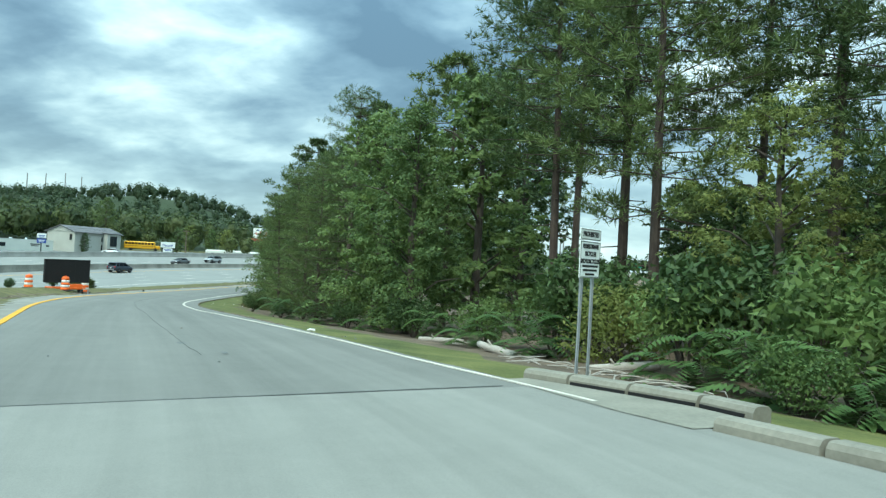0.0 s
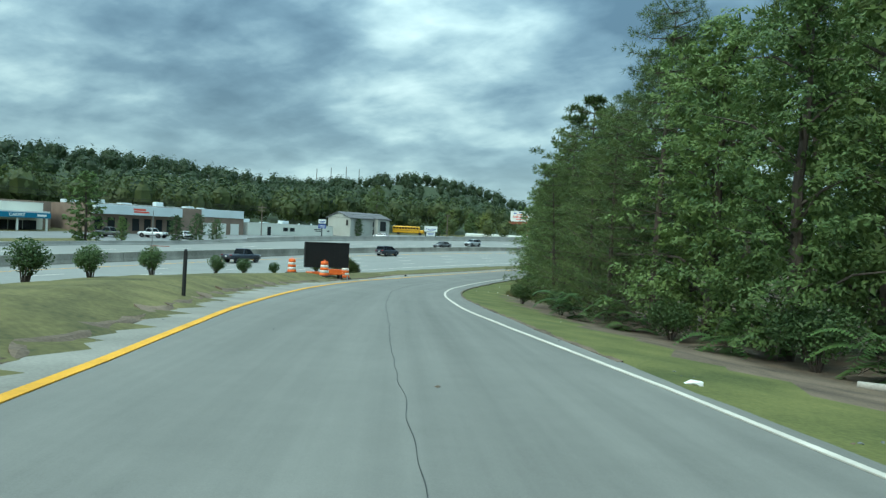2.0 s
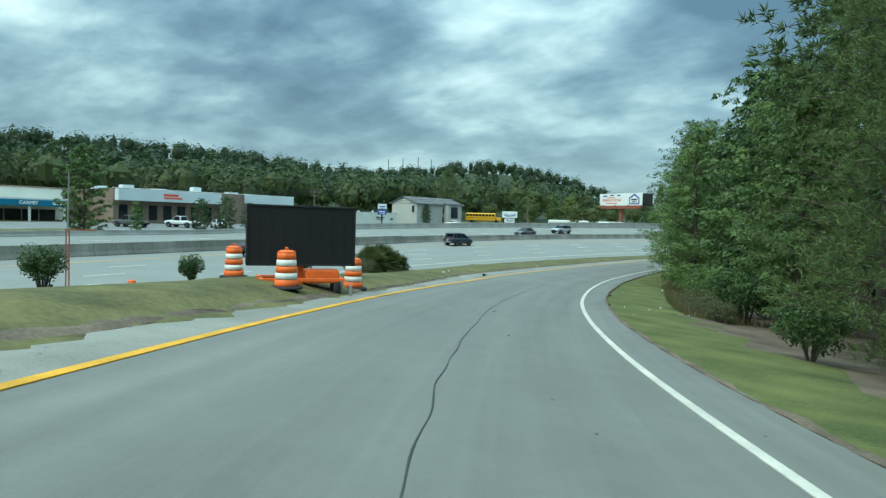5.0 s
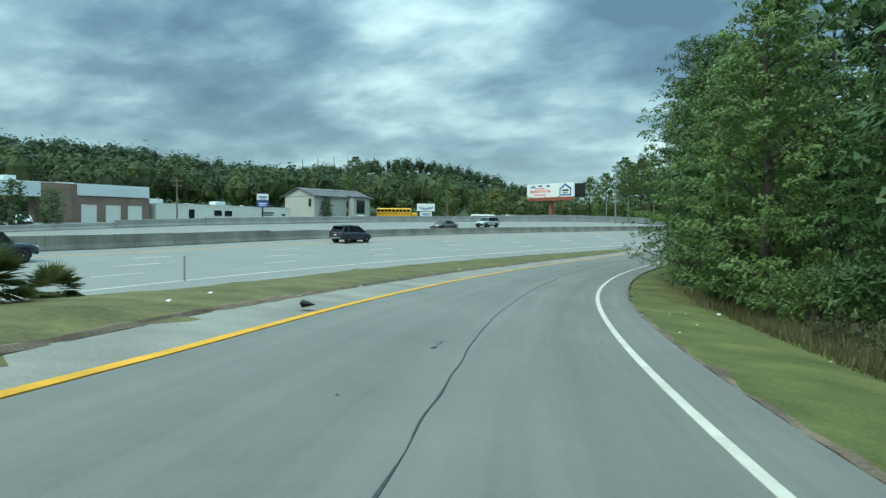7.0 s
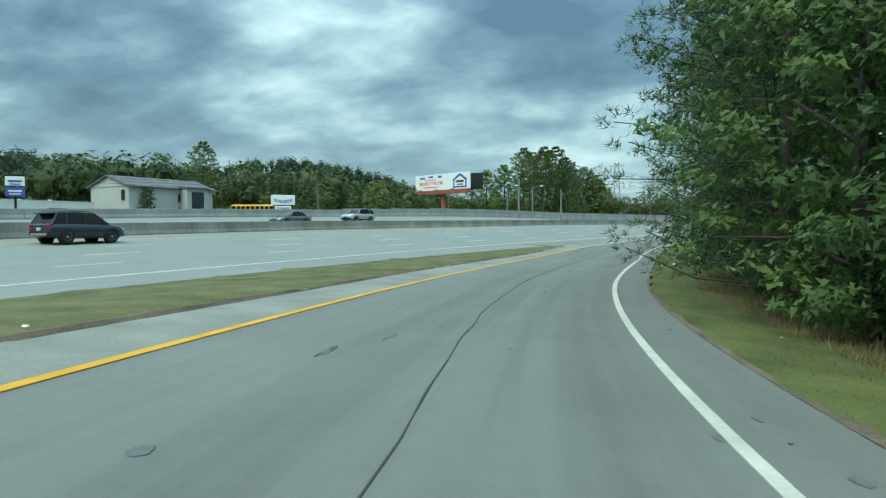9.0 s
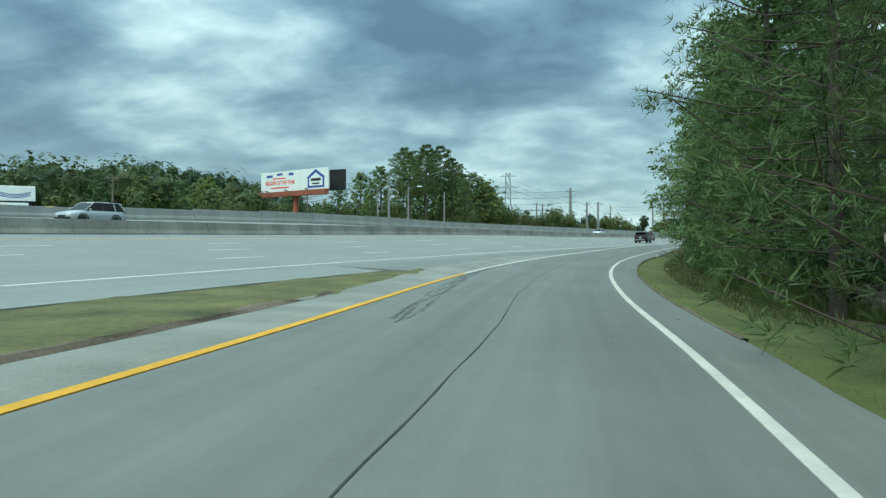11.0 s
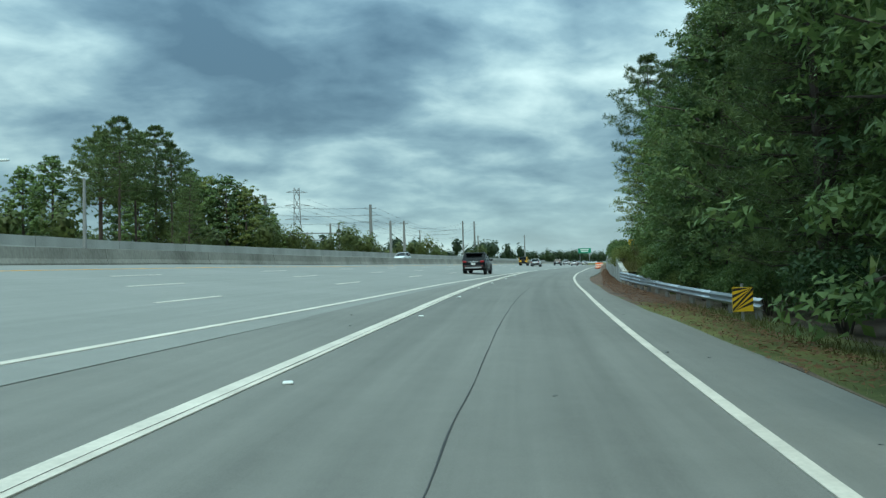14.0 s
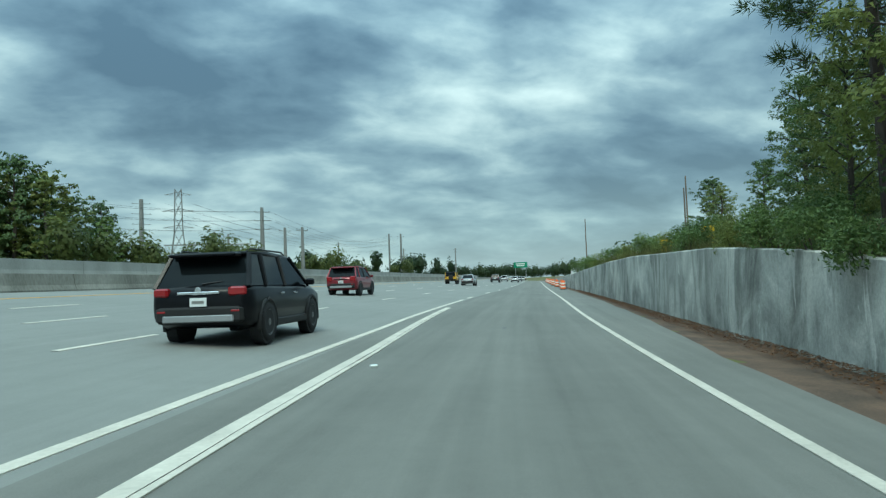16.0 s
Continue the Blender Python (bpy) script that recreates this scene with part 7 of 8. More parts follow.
for dz in (0, 2.2, 4.4):
    for sx in (-2, 2):
        wire((9.6 + sx, 384.7, 18.3 - dz), (112.2 + sx, 625.9, 30.0 - dz), 6, 0.03)
        wire((-12.7 + sx * 2, 437.3, 27 - dz), (119.9 + sx, 686.8, 34 - dz), 7, 0.03)
        wire((9.6 + sx, 384.7, 18.3 - dz), (-60 + sx, 300, 17 - dz), 2.5, 0.025)
for dz in (0, 1.4, 2.8):
    wire((-438, 771, 72 - dz * 4), (-110, 330, 13 - dz), 14, 0.10)
    wire((-110, 330, 13 - dz), (-60, 300, 15 - dz), 2, 0.05)
    wire((-150, 100, 8.0 - dz * 0.4), (-101.5, 142, 5.7 - dz * 0.3), 0.8, 0.03)
    wire((-101.5, 142, 5.7 - dz * 0.3), (-80.6, 210.5, 7.2 - dz * 0.3), 1.0, 0.03)
    wire((-80.6, 210.5, 7.2 - dz * 0.3), (-62, 250, 6.8 - dz * 0.3), 0.7, 0.03)


def billboard():
    a, b = Vector((-66.6, 235.3, 0)), Vector((-52.3, 226.2, 0))
    c = (a + b) / 2
    yaw = math.atan2(b.y - a.y, b.x - a.x)
    W, z0, H = (b - a).length, 6.55, 3.55
    g = gz(c.x, c.y)
    bb = thing("billboard", "white roadside billboard with a house emblem on a rust-red frame", "billboard", pose(c.x, c.y, 0, 0, 0, math.degrees(yaw)))
    part("panel", Mesh().box((0, 0, z0 + H / 2), (W, 0.35, H), 0, 0.03), SIGN_WHITE, bb)
    part("walkway", Mesh().box((0, -0.45, z0 - 0.5), (W, 0.9, 0.9), 0, 0.03), RUST_RED, bb)
    part("post", Mesh().tube([(0, 0.4, g - 0.4), (0, 0.4, z0)], [0.55, 0.5], 14), RUST_RED, bb)
    part("back_panel", Mesh().box((0.5, 1.9, z0 + H / 2), (W, 0.3, H), 0.22, 0.03), GREY_TRIM, bb)
    m = Mesh()
    for k in range(7):
        m.box((-W / 2 + (k + 0.5) * W / 7, 0.6, z0 + H / 2), (0.12, 0.9, H * 0.95))
    part("bracing", m, RUST_RED, bb)
    words("BUILDER OF THE YEAR", 0.95, SIGN_RED, bb, pose(-W * 0.20, -0.185, z0 + H * 0.44, 90, 0, 0), bold=0.03, squeeze=0.78)
    m = Mesh().box((-W * 0.36, -0.19, z0 + H * 0.80), (1.6, 0.02, 0.4)).box((-W * 0.20, -0.19, z0 + H * 0.86), (1.5, 0.02, 0.35)).box((-W * 0.03, -0.19, z0 + H * 0.84), (1.2, 0.02, 0.45))
    part("emblem", m, SIGN_BLUE, bb)
    m = Mesh().box((-W * 0.21, -0.19, z0 + H * 0.66), (3.4, 0.02, 0.2)).box((-W * 0.20, -0.19, z0 + H * 0.20), (4.6, 0.02, 0.22))
    part("small_print", m, SIGN_RED, bb)
    m = Mesh().add([(W * 0.33 + x, -0.19, z0 + z) for x, z in ((-2.0, 0.3), (2.0, 0.3), (2.0, 2.0), (2.3, 2.0), (0, 3.45), (-2.3, 2.0), (-2.0, 2.0))], [tuple(range(7))])
    part("house_emblem", m, SIGN_BLUE, bb)
    m = Mesh().add([(W * 0.33 + x, -0.20, z0 + z) for x, z in ((-1.6, 0.65), (1.6, 0.65), (1.6, 1.9), (0, 2.85), (-1.6, 1.9))], [tuple(range(5))])
    part("house_emblem_inner", m, SIGN_WHITE, bb)
    part("emblem_bar", Mesh().box((W * 0.33, -0.21, z0 + 1.65), (2.3, 0.02, 0.45)).box((W * 0.33, -0.21, z0 + 1.0), (1.7, 0.02, 0.25)), SIGN_BLACK, bb)
    for sx in (-5, 0, 5):
        part("lamp", Mesh().tube([(sx, -0.8, z0 - 0.1), (sx, -1.8, z0 - 0.1)], [0.05, 0.05], 5).box((sx, -1.9, z0), (0.6, 0.3, 0.2), 0, 0.03), GREY_POLE, bb)


billboard()


def pylon_sign(name, x, y, z_top, panels, label, yaw, pole_mat=GREY_POLE, pole_h=None):
    g = gz(x, y)
    s = thing(name, label, "sign", pose(x, y, 0, 0, 0, yaw))
    w = max(p[1] for p in panels)
    for sx in ((-w * 0.38, w * 0.38) if w > 2.2 else (0,)):
        part("post", Mesh().box((sx, 0.06, (g - 0.3 + z_top) / 2), (0.22, 0.22, z_top - g + 0.3), 0, 0.02), pole_mat, s)
    for z, pw, ph, mat in panels:
        part("panel", Mesh().box((0, -0.1, z), (pw, 0.22, ph), 0, 0.03), mat, s)
    return s


sg = pylon_sign("pole_sign", -84.5, 141.3, 3.4, ((2.75, 1.7, 0.95, SIGN_WHITE), (1.65, 1.7, 0.95, SIGN_BLUE), (3.35, 1.9, 0.2, BLACK)), "white and blue sign panels on a dark pole", 40, BLACK)
part("lettering", Mesh().box((0, -0.23, 2.75), (1.2, 0.02, 0.18)).box((0, -0.23, 2.45), (0.9, 0.02, 0.10)), SIGN_BLUE, sg)
part("lettering", Mesh().box((0, -0.23, 1.75), (1.2, 0.02, 0.16)).box((0, -0.23, 1.45), (1.0, 0.02, 0.10)), SIGN_WHITE, sg)
sg = pylon_sign("pole_sign", -73.7, 180.0, 2.9, ((2.35, 3.6, 1.5, SIGN_WHITE), (0.95, 2.4, 0.95, SIGN_WHITE)), "white sign board with a blue wave emblem", 32, BLACK)
m = Mesh()
for k in range(3):
    pts = [(-1.4 + 2.8 * u, -0.225, 2.15 + 0.16 * k - 0.28 * math.sin(math.pi * u)) for u in np.linspace(0, 1, 10)]
    m.add([p for q in pts for p in (q, (q[0], q[1], q[2] + 0.08))], [(2 * i, 2 * i + 2, 2 * i + 3, 2 * i + 1) for i in range(9)])
part("wave_emblem", m, SIGN_BLUE, sg)
part("lettering", Mesh().box((0, -0.225, 1.1), (1.9, 0.02, 0.14)).box((0, -0.225, 0.85), (1.5, 0.02, 0.12)), SIGN_BLUE, sg)
sg = pylon_sign("overhead_sign", 158.0, 545.0, 8.6, ((7.0, 7.5, 3.0, SIGN_GREEN),), "green highway guide sign on steel posts", -28, STEEL)
part("lettering", Mesh().box((0, -0.23, 7.6), (5.0, 0.02, 0.5)).box((0, -0.23, 6.6), (4.2, 0.02, 0.5)), SIGN_WHITE, sg)
p = ramp_at(17.55, 6.5, 1.62)
ch = thing("curve_sign", "yellow curve warning sign above the wall", "sign", pose(p[0], p[1], p[2], 0, 0, -8), "curve signs above the wall")
part("post", Mesh().box((0, 0.03, 0.6), (0.07, 0.05, 1.4), 0, 0.005), STEEL, ch)
part("panel", Mesh().box((0, 0, 0.95), (0.6, 0.014, 0.75), 0, 0.005), SIGN_YELLOW, ch)
part("chevron", Mesh().add([(-0.15, -0.01, 0.65), (0.1, -0.01, 0.95), (-0.15, -0.01, 1.25), (0.0, -0.01, 1.25), (0.25, -0.01, 0.95), (0.0, -0.01, 0.65)], [(0, 1, 4, 5), (1, 2, 3, 4)]), SIGN_BLACK, ch)

p = ramp_at(17.4, 7.5, 2.0)
copy_thing(ch, pose(p[0], p[1], p[2], 0, 0, -8))
for tau in (21.2, 21.9):
    p = ramp_at(tau, 8.2)
    z = gz(p[0], p[1])
    box = thing("utility_cabinet", "pale metal roadside utility cabinet on a concrete foot", "cabinet", pose(p[0], p[1], z, 0, 0, -25), "roadside cabinets")
    part("foot", Mesh().box((0, 0, 0.1), (1.5, 1.1, 0.5), 0, 0.03), CONCRETE, box)
    part("body", Mesh().box((0, 0, 1.35), (1.3, 0.9, 2.0), 0, 0.04), WHITE_WALL, box)
    part("door", Mesh().box((0, -0.46, 1.35), (1.1, 0.03, 1.7), 0, 0.01), PALE_FASCIA, box)


# ---- buildings across the highway ----
def building(name, corner, yaw, label, category="building"):
    """An empty at a front corner; local x runs along the front to the right, y goes back from the highway."""
    return thing(name, label, category, pose(corner[0], corner[1], corner[2], 0, 0, yaw))


def shell(b, w, d, h, mat, roof_mat, parapet=0.4, x0=0.0, y0=0.0, name="wall"):
    t = 0.3
    part(name, Mesh().box((x0 + w / 2, y0 + t / 2, h / 2 - 0.5), (w, t, h + 1), 0, 0.02), mat, b)
    part(name, Mesh().box((x0 + w / 2, y0 + d - t / 2, h / 2 - 0.5), (w, t, h + 1), 0, 0.02), mat, b)
    part(name, Mesh().box((x0 + t / 2 - 0.003, y0 + d / 2, h / 2 - 0.5), (t, d - 2 * t, h + 1), 0, 0.0), mat, b)
    part(name, Mesh().box((x0 + w - t / 2 + 0.003, y0 + d / 2, h / 2 - 0.5), (t, d - 2 * t, h + 1), 0, 0.0), mat, b)
    part("roof", Mesh().box((x0 + w / 2, y0 + d / 2, h - parapet), (w - 2 * t, d - 2 * t, 0.2)), roof_mat, b)
    part("coping", Mesh().box((x0 + w / 2, y0 + t / 2, h + 0.05), (w + 0.1, t + 0.1, 0.12), 0, 0.02), roof_mat, b)


def opening(b, x, z, w, h, kind, depth=0.10, y=0.0):
    """A window or door with frame, set into the front."""
    win = new(kind)
    win.parent = b
    win.matrix_basis = pose(x, y, z)
    m = Mesh()
    f = 0.07
    for sx, sz, cx, cz in ((w + 2 * f, f, 0, h / 2 + f / 2), (w + 2 * f, f, 0, -h / 2 - f / 2), (f, h, -w / 2 - f / 2, 0), (f, h, w / 2 + f / 2, 0)):
        m.box((cx, -0.03, cz), (sx, 0.12, sz), 0, 0.01)
    part("frame", m, GREY_TRIM if kind != "roller_door" else WHITE_WALL, win)
    part("pane" if kind != "roller_door" else "leaf", Mesh().box((0, -0.004, 0), (w, 0.02, h)), DOOR_WHITE if kind == "roller_door" else WINDOW, win)
    if kind == "roller_door":
        g = Mesh()
        for k in range(1, 6):
            g.box((0, -0.017, -h / 2 + k * h / 6), (w, 0.012, 0.03))
        part("ribbing", g, WHITE_WALL, win)
    elif w > 1.6:
        g = Mesh()
        for k in range(1, int(w / 1.2) + 1):
            g.box((-w / 2 + k * w / (int(w / 1.2) + 1), -0.02, 0), (0.05, 0.03, h))
        part("mullion", g, GREY_TRIM, win)
    return win


def unit_box(b, x, y, z, s):
    part("roof_unit", Mesh().box((x, y, z + s[2] / 2), s, 0, 0.05), PALE_FASCIA, b)


FRONT = math.degrees(math.atan2(10.4, 3.2))
# workshop with three roller doors, and the shop it is joined to
b = building("workshop", (-115.0, 106.0, -1.3), FRONT, "long brown brick workshop with a pale fascia and roller doors")
L = 35.0
shell(b, L, 22, 5.5, BRICK, FLAT_ROOF)
part("fascia", Mesh().box((L - 5.6, -0.12, 4.75), (10.9, 0.22, 1.75), 0, 0.02), PALE_FASCIA, b)
part("fascia", Mesh().box((9.3, -0.9, 4.4), (18.2, 1.7, 1.9), 0, 0.03), PALE_FASCIA, b)
part("lettering", Mesh().box((9.0, -1.77, 4.6), (2.6, 0.03, 0.4)).box((9.4, -1.77, 4.1), (3.2, 0.03, 0.3)), SIGN_RED, b)
for k, x in enumerate((L - 9.4, L - 5.8, L - 2.4)):
    opening(b, x, 1.25, 2.1, 2.5, "roller_door")
for k in range(7):
    opening(b, 1.6 + k * 2.5, 1.5, 1.3, 2.4, "window")
part("pier", Mesh().box((20.6, -0.5, 2.4), (4.2, 1.0, 5.6), 0, 0.03), BRICK, b)
for x, y, s in ((5, 8, (2, 2, 1.2)), (12, 11, (2.4, 2, 0.9)), (17, 6, (1.6, 1.6, 1.4)), (26, 9, (2.2, 1.8, 1.0)), (31, 12, (1.5, 1.5, 0.9)), (2, 14, (3, 2, 1.0))):
    unit_box(b, x, y, 5.2, s)
# low white building
b = building("low_white_building", (-104.2, 140.4, -1.2), math.degrees(math.atan2(28.4, 6.6)), "long low building of painted white block")
shell(b, 28.8, 14, 3.0, WHITE_WALL, FLAT_ROOF, 0.25)
for x in (11.8, 14.0):
    opening(b, x, 1.7, 1.4, 0.8, "window")
opening(b, 6.5, 1.1, 0.9, 2.1, "window")
part("lettering", Mesh().box((23.2, -0.02, 2.0), (2.8, 0.03, 0.25)).box((23.2, -0.02, 1.6), (2.2, 0.03, 0.2)), GREY_TRIM, b)
part("number_bar", Mesh().box((27.0, -0.02, 1.7), (0.9, 0.03, 0.35)), GREY_TRIM, b)
for x, s in ((2.5, (2.6, 2, 1.0)), (9.0, (1.8, 1.6, 0.4)), (15.5, (2.2, 1.8, 1.0)), (21.0, (0.5, 0.5, 0.5)), (25.5, (0.4, 0.4, 0.6))):
    unit_box(b, x, 5, 2.9, s)
# teal-fronted shop
b = building("carpet_shop", (-133.0, 74.5, -3.0), FRONT, "white shop with a teal canopy and dark windows")
shell(b, 30, 26, 6.6, WHITE_WALL, FLAT_ROOF)
part("rear_block", Mesh().box((25.5, 14, 3.8), (15, 20, 6.6), 0, 0.03), BRICK, b)
part("canopy_roof", Mesh().box((14.5, -2.2, 4.75), (30, 5.0, 0.5), 0, 0.05), FLAT_ROOF, b)
part("canopy_fascia", Mesh().box((14.5, -4.75, 4.2), (30.2, 0.25, 1.0), 0, 0.03), TEAL, b)
words("CARPET", 0.75, SIGN_WHITE, b, pose(23.8, -4.89, 4.2, 90, 0, 0), bold=0.02)
part("lettering", Mesh().box((6.0, -4.89, 4.2), (8.0, 0.03, 0.4)).box((28.0, -4.89, 4.2), (1.6, 0.03, 0.4)), SIGN_WHITE, b)
for k in range(6):
    opening(b, 15.2 + k * 2.5, 1.7, 2.2, 2.9, "window")
for x in (12.0, 18, 24, 29):
    part("column", Mesh().box((x, -4.4, 1.8), (0.35, 0.35, 4.4), 0, 0.02), WHITE_WALL, b)
# grey house
Q = (-93.6, 170.6)
b = building("grey_house", (Q[0], Q[1], -0.5), FRONT, "two-storey grey house with a shingled gable roof", "house")
LW, DP, EH, RH = 15.6, 9.0, 4.9, 6.5
shell(b, LW, DP, EH, SIDING, SHINGLE, 0.0)
for x in (0.0, LW):
    part("gable", Mesh().add([(x + s, y, z) for s in (-0.1, 0.1) for y, z in ((0, EH), (DP, EH), (DP / 2, RH - 0.1))], [(0, 2, 1), (3, 4, 5), (0, 1, 4, 3), (1, 2, 5, 4), (2, 0, 3, 5)]), SIDING, b)
for sgn in (0, 1):
    y0, y1 = (-0.5, DP / 2) if sgn == 0 else (DP + 0.5, DP / 2)
    z0, z1 = EH - 0.12, RH
    part("roof", Mesh().add([(-0.5, y0, z0), (LW + 0.5, y0, z0), (LW + 0.5, y1, z1), (-0.5, y1, z1), (-0.5, y0, z0 + 0.16), (LW + 0.5, y0, z0 + 0.16), (LW + 0.5, y1, z1 + 0.16), (-0.5, y1, z1 + 0.16)], [(0, 3, 2, 1), (4, 5, 6, 7), (0, 1, 5, 4), (1, 2, 6, 5), (2, 3, 7, 6), (3, 0, 4, 7)]), SHINGLE, b)
for x in (9.2, 10.4, 13.2):
    opening(b, x, 3.4, 0.8, 1.2, "window")
    opening(b, x, 1.2, 0.8, 1.3, "window")
part("porch_block", Mesh().box((11.2, -0.8, 2.4), (4.2, 1.6, 5.2), 0, 0.03), SIDING, b)
opening(b, 11.2, 3.0, 2.2, 2.6, "window", y=-1.6)
part("porch_roof", Mesh().box((11.2, -0.9, 5.1), (4.8, 2.2, 0.25), 0, 0.03, rx=0.12), SHINGLE, b)
part("dark_vent", Mesh().box((-0.12, 1.2, 3.6), (0.04, 0.7, 1.5)), GREY_TRIM, b)


# trees about the lots
def lot_tree(kind, x, y, scale):
    plant(LIGHT[kind].replace("far", "lot") if kind[:4] != "pine" else LIGHT[kind], x, y, scale * REACH.get(kind, 1.0) * (1.0 if kind[:4] != "pine" else 0.98))


for kind, x, y, sc in (("gum_b", -91.0, 84.5, 1.05), ("oak", -88.0, 100.0, 0.36), ("oak", -85.8, 102.6, 0.40), ("oak", -84.0, 105.4, 0.36), ("gum_b", -95.0, 95.0, 0.40), ("oak", -92.3, 173.0, 0.36), ("oak", -113.0, 66.0, 0.34), ("gum_b", -101.0, 74.0, 0.35),
                       ("pine_a", -106.5, 211.0, 0.80), ("pine_a", -39.5, 271.0, 1.02), ("pine_a", -36.7, 282.6, 1.06), ("pine_a", -44.0, 279.0, 1.0), ("pine_b", -47.0, 292.0, 1.25), ("pine_a", -41.0, 289.0, 1.05), ("pine_b", -33.5, 277.0, 1.05), ("pine_c", -30.5, 272.0, 1.0), ("gum_a", -52.0, 284.0, 1.25), ("gum_a", -58.0, 290.0, 1.2),
                       ("gum_a", -36.0, 316.0, 1.4), ("oak", -29.0, 318.0, 1.3), ("yellow", -33.0, 322.0, 1.9), ("yellow", -25.0, 318.0, 1.7), ("oak", -24.0, 330.0, 1.05), ("gum_a", -40.0, 335.0, 1.3), ("oak", -33.0, 320.0, 1.1), ("gum_a", -38.0, 325.0, 1.25), ("oak", -27.0, 324.0, 1.0), ("gum_a", -20.0, 338.0, 0.9), ("oak", -44.0, 328.0, 1.2), ("oak", -49.0, 318.0, 1.2), ("gum_a", -45.0, 312.0, 1.2), ("oak", -22.0, 345.0, 1.0),
                       ("yellow", -73.0, 226.0, 0.95), ("oak", -66.0, 254.0, 0.72), ("gum_b", -80.0, 232.0, 0.8), ("yellow", -90.0, 238.0, 1.0), ("oak", -58.0, 262.0, 0.7), ("gum_b", -50.0, 252.0, 0.55), ("oak", -85.0, 215.0, 0.6),
                       ("pine_a", -150.0, 120.0, 0.8), ("pine_b", -160.0, 105.0, 0.95), ("pine_a", -168.0, 112.0, 0.8), ("pine_b", -172.0, 96.0, 1.0), ("pine_a", -178.0, 90.0, 0.9)):
    lot_tree(kind, x, y, sc)


# ---- vehicles ----
def ring(y, zb, zt, w, sh=0.10):
    """A cross-section of a car body: rounded at sill and shoulder."""
    return [(-w * 0.86, y, zb), (-w * 0.98, y, zb + 0.10), (-w, y, zb + (zt - zb) * 0.45), (-w * 0.985, y, zt - sh), (-w * 0.90, y, zt), (0, y, zt + 0.025), (w * 0.90, y, zt), (w * 0.985, y, zt - sh), (w, y, zb + (zt - zb) * 0.45), (w * 0.98, y, zb + 0.10), (w * 0.86, y, zb)]


SHAPES = {
    # body rings, then the glasshouse: base y0 y1, roof y0 y1, belt, roof height, half widths
    "suv": ([(-2.30, .55, .92, .78), (-2.24, .42, 1.04, .87), (-1.9, .30, 1.08, .915), (-1.0, .28, 1.08, .925), (0.2, .28, 1.06, .925), (1.0, .28, 1.05, .925), (1.5, .30, 1.02, .92), (2.0, .33, .93, .88), (2.26, .40, .82, .78), (2.34, .50, .70, .66)], (-2.18, 1.22, -1.80, 0.38, 1.05, 1.68, .87, .72), 0.36, (-1.36, 1.36)),
    "hatch": ([(-2.08, .50, .80, .70), (-2.0, .38, .92, .82), (-1.6, .26, .95, .875), (0, .24, .93, .885), (0.9, .25, .90, .88), (1.5, .28, .82, .85), (1.95, .34, .70, .74), (2.08, .42, .60, .62)], (-1.95, 1.10, -1.30, 0.25, .91, 1.46, .80, .62), 0.32, (-1.26, 1.26)),
    "sedan": ([(-2.35, .52, .86, .72), (-2.25, .38, .96, .84), (-1.7, .27, .97, .90), (0, .25, .93, .91), (0.9, .26, .90, .90), (1.6, .29, .82, .87), (2.2, .35, .70, .76), (2.35, .43, .60, .64)], (-1.70, 1.10, -1.05, 0.15, .92, 1.44, .80, .60), 0.33, (-1.38, 1.40)),
    "pickup": ([(-2.75, .60, 1.05, .88), (-2.65, .48, 1.10, .94), (-1.0, .42, 1.10, .97), (0, .40, 1.10, .97), (1.2, .40, 1.12, .97), (2.2, .44, 1.08, .94), (2.7, .52, .96, .84), (2.78, .60, .85, .76)], (-0.55, 1.30, -0.30, 0.75, 1.08, 1.80, .88, .70), 0.40, (-1.72, 1.75)),
    "jeep": ([(-2.0, .55, 1.05, .80), (-1.95, .48, 1.10, .84), (-0.5, .45, 1.10, .85), (0.8, .45, 1.08, .85), (1.2, .46, 1.05, .78), (1.9, .50, .98, .70), (2.05, .56, .92, .66)], (-1.92, 0.72, -1.80, 0.45, 1.08, 1.78, .80, .72), 0.40, (-1.22, 1.28)),
}
CARS = {}


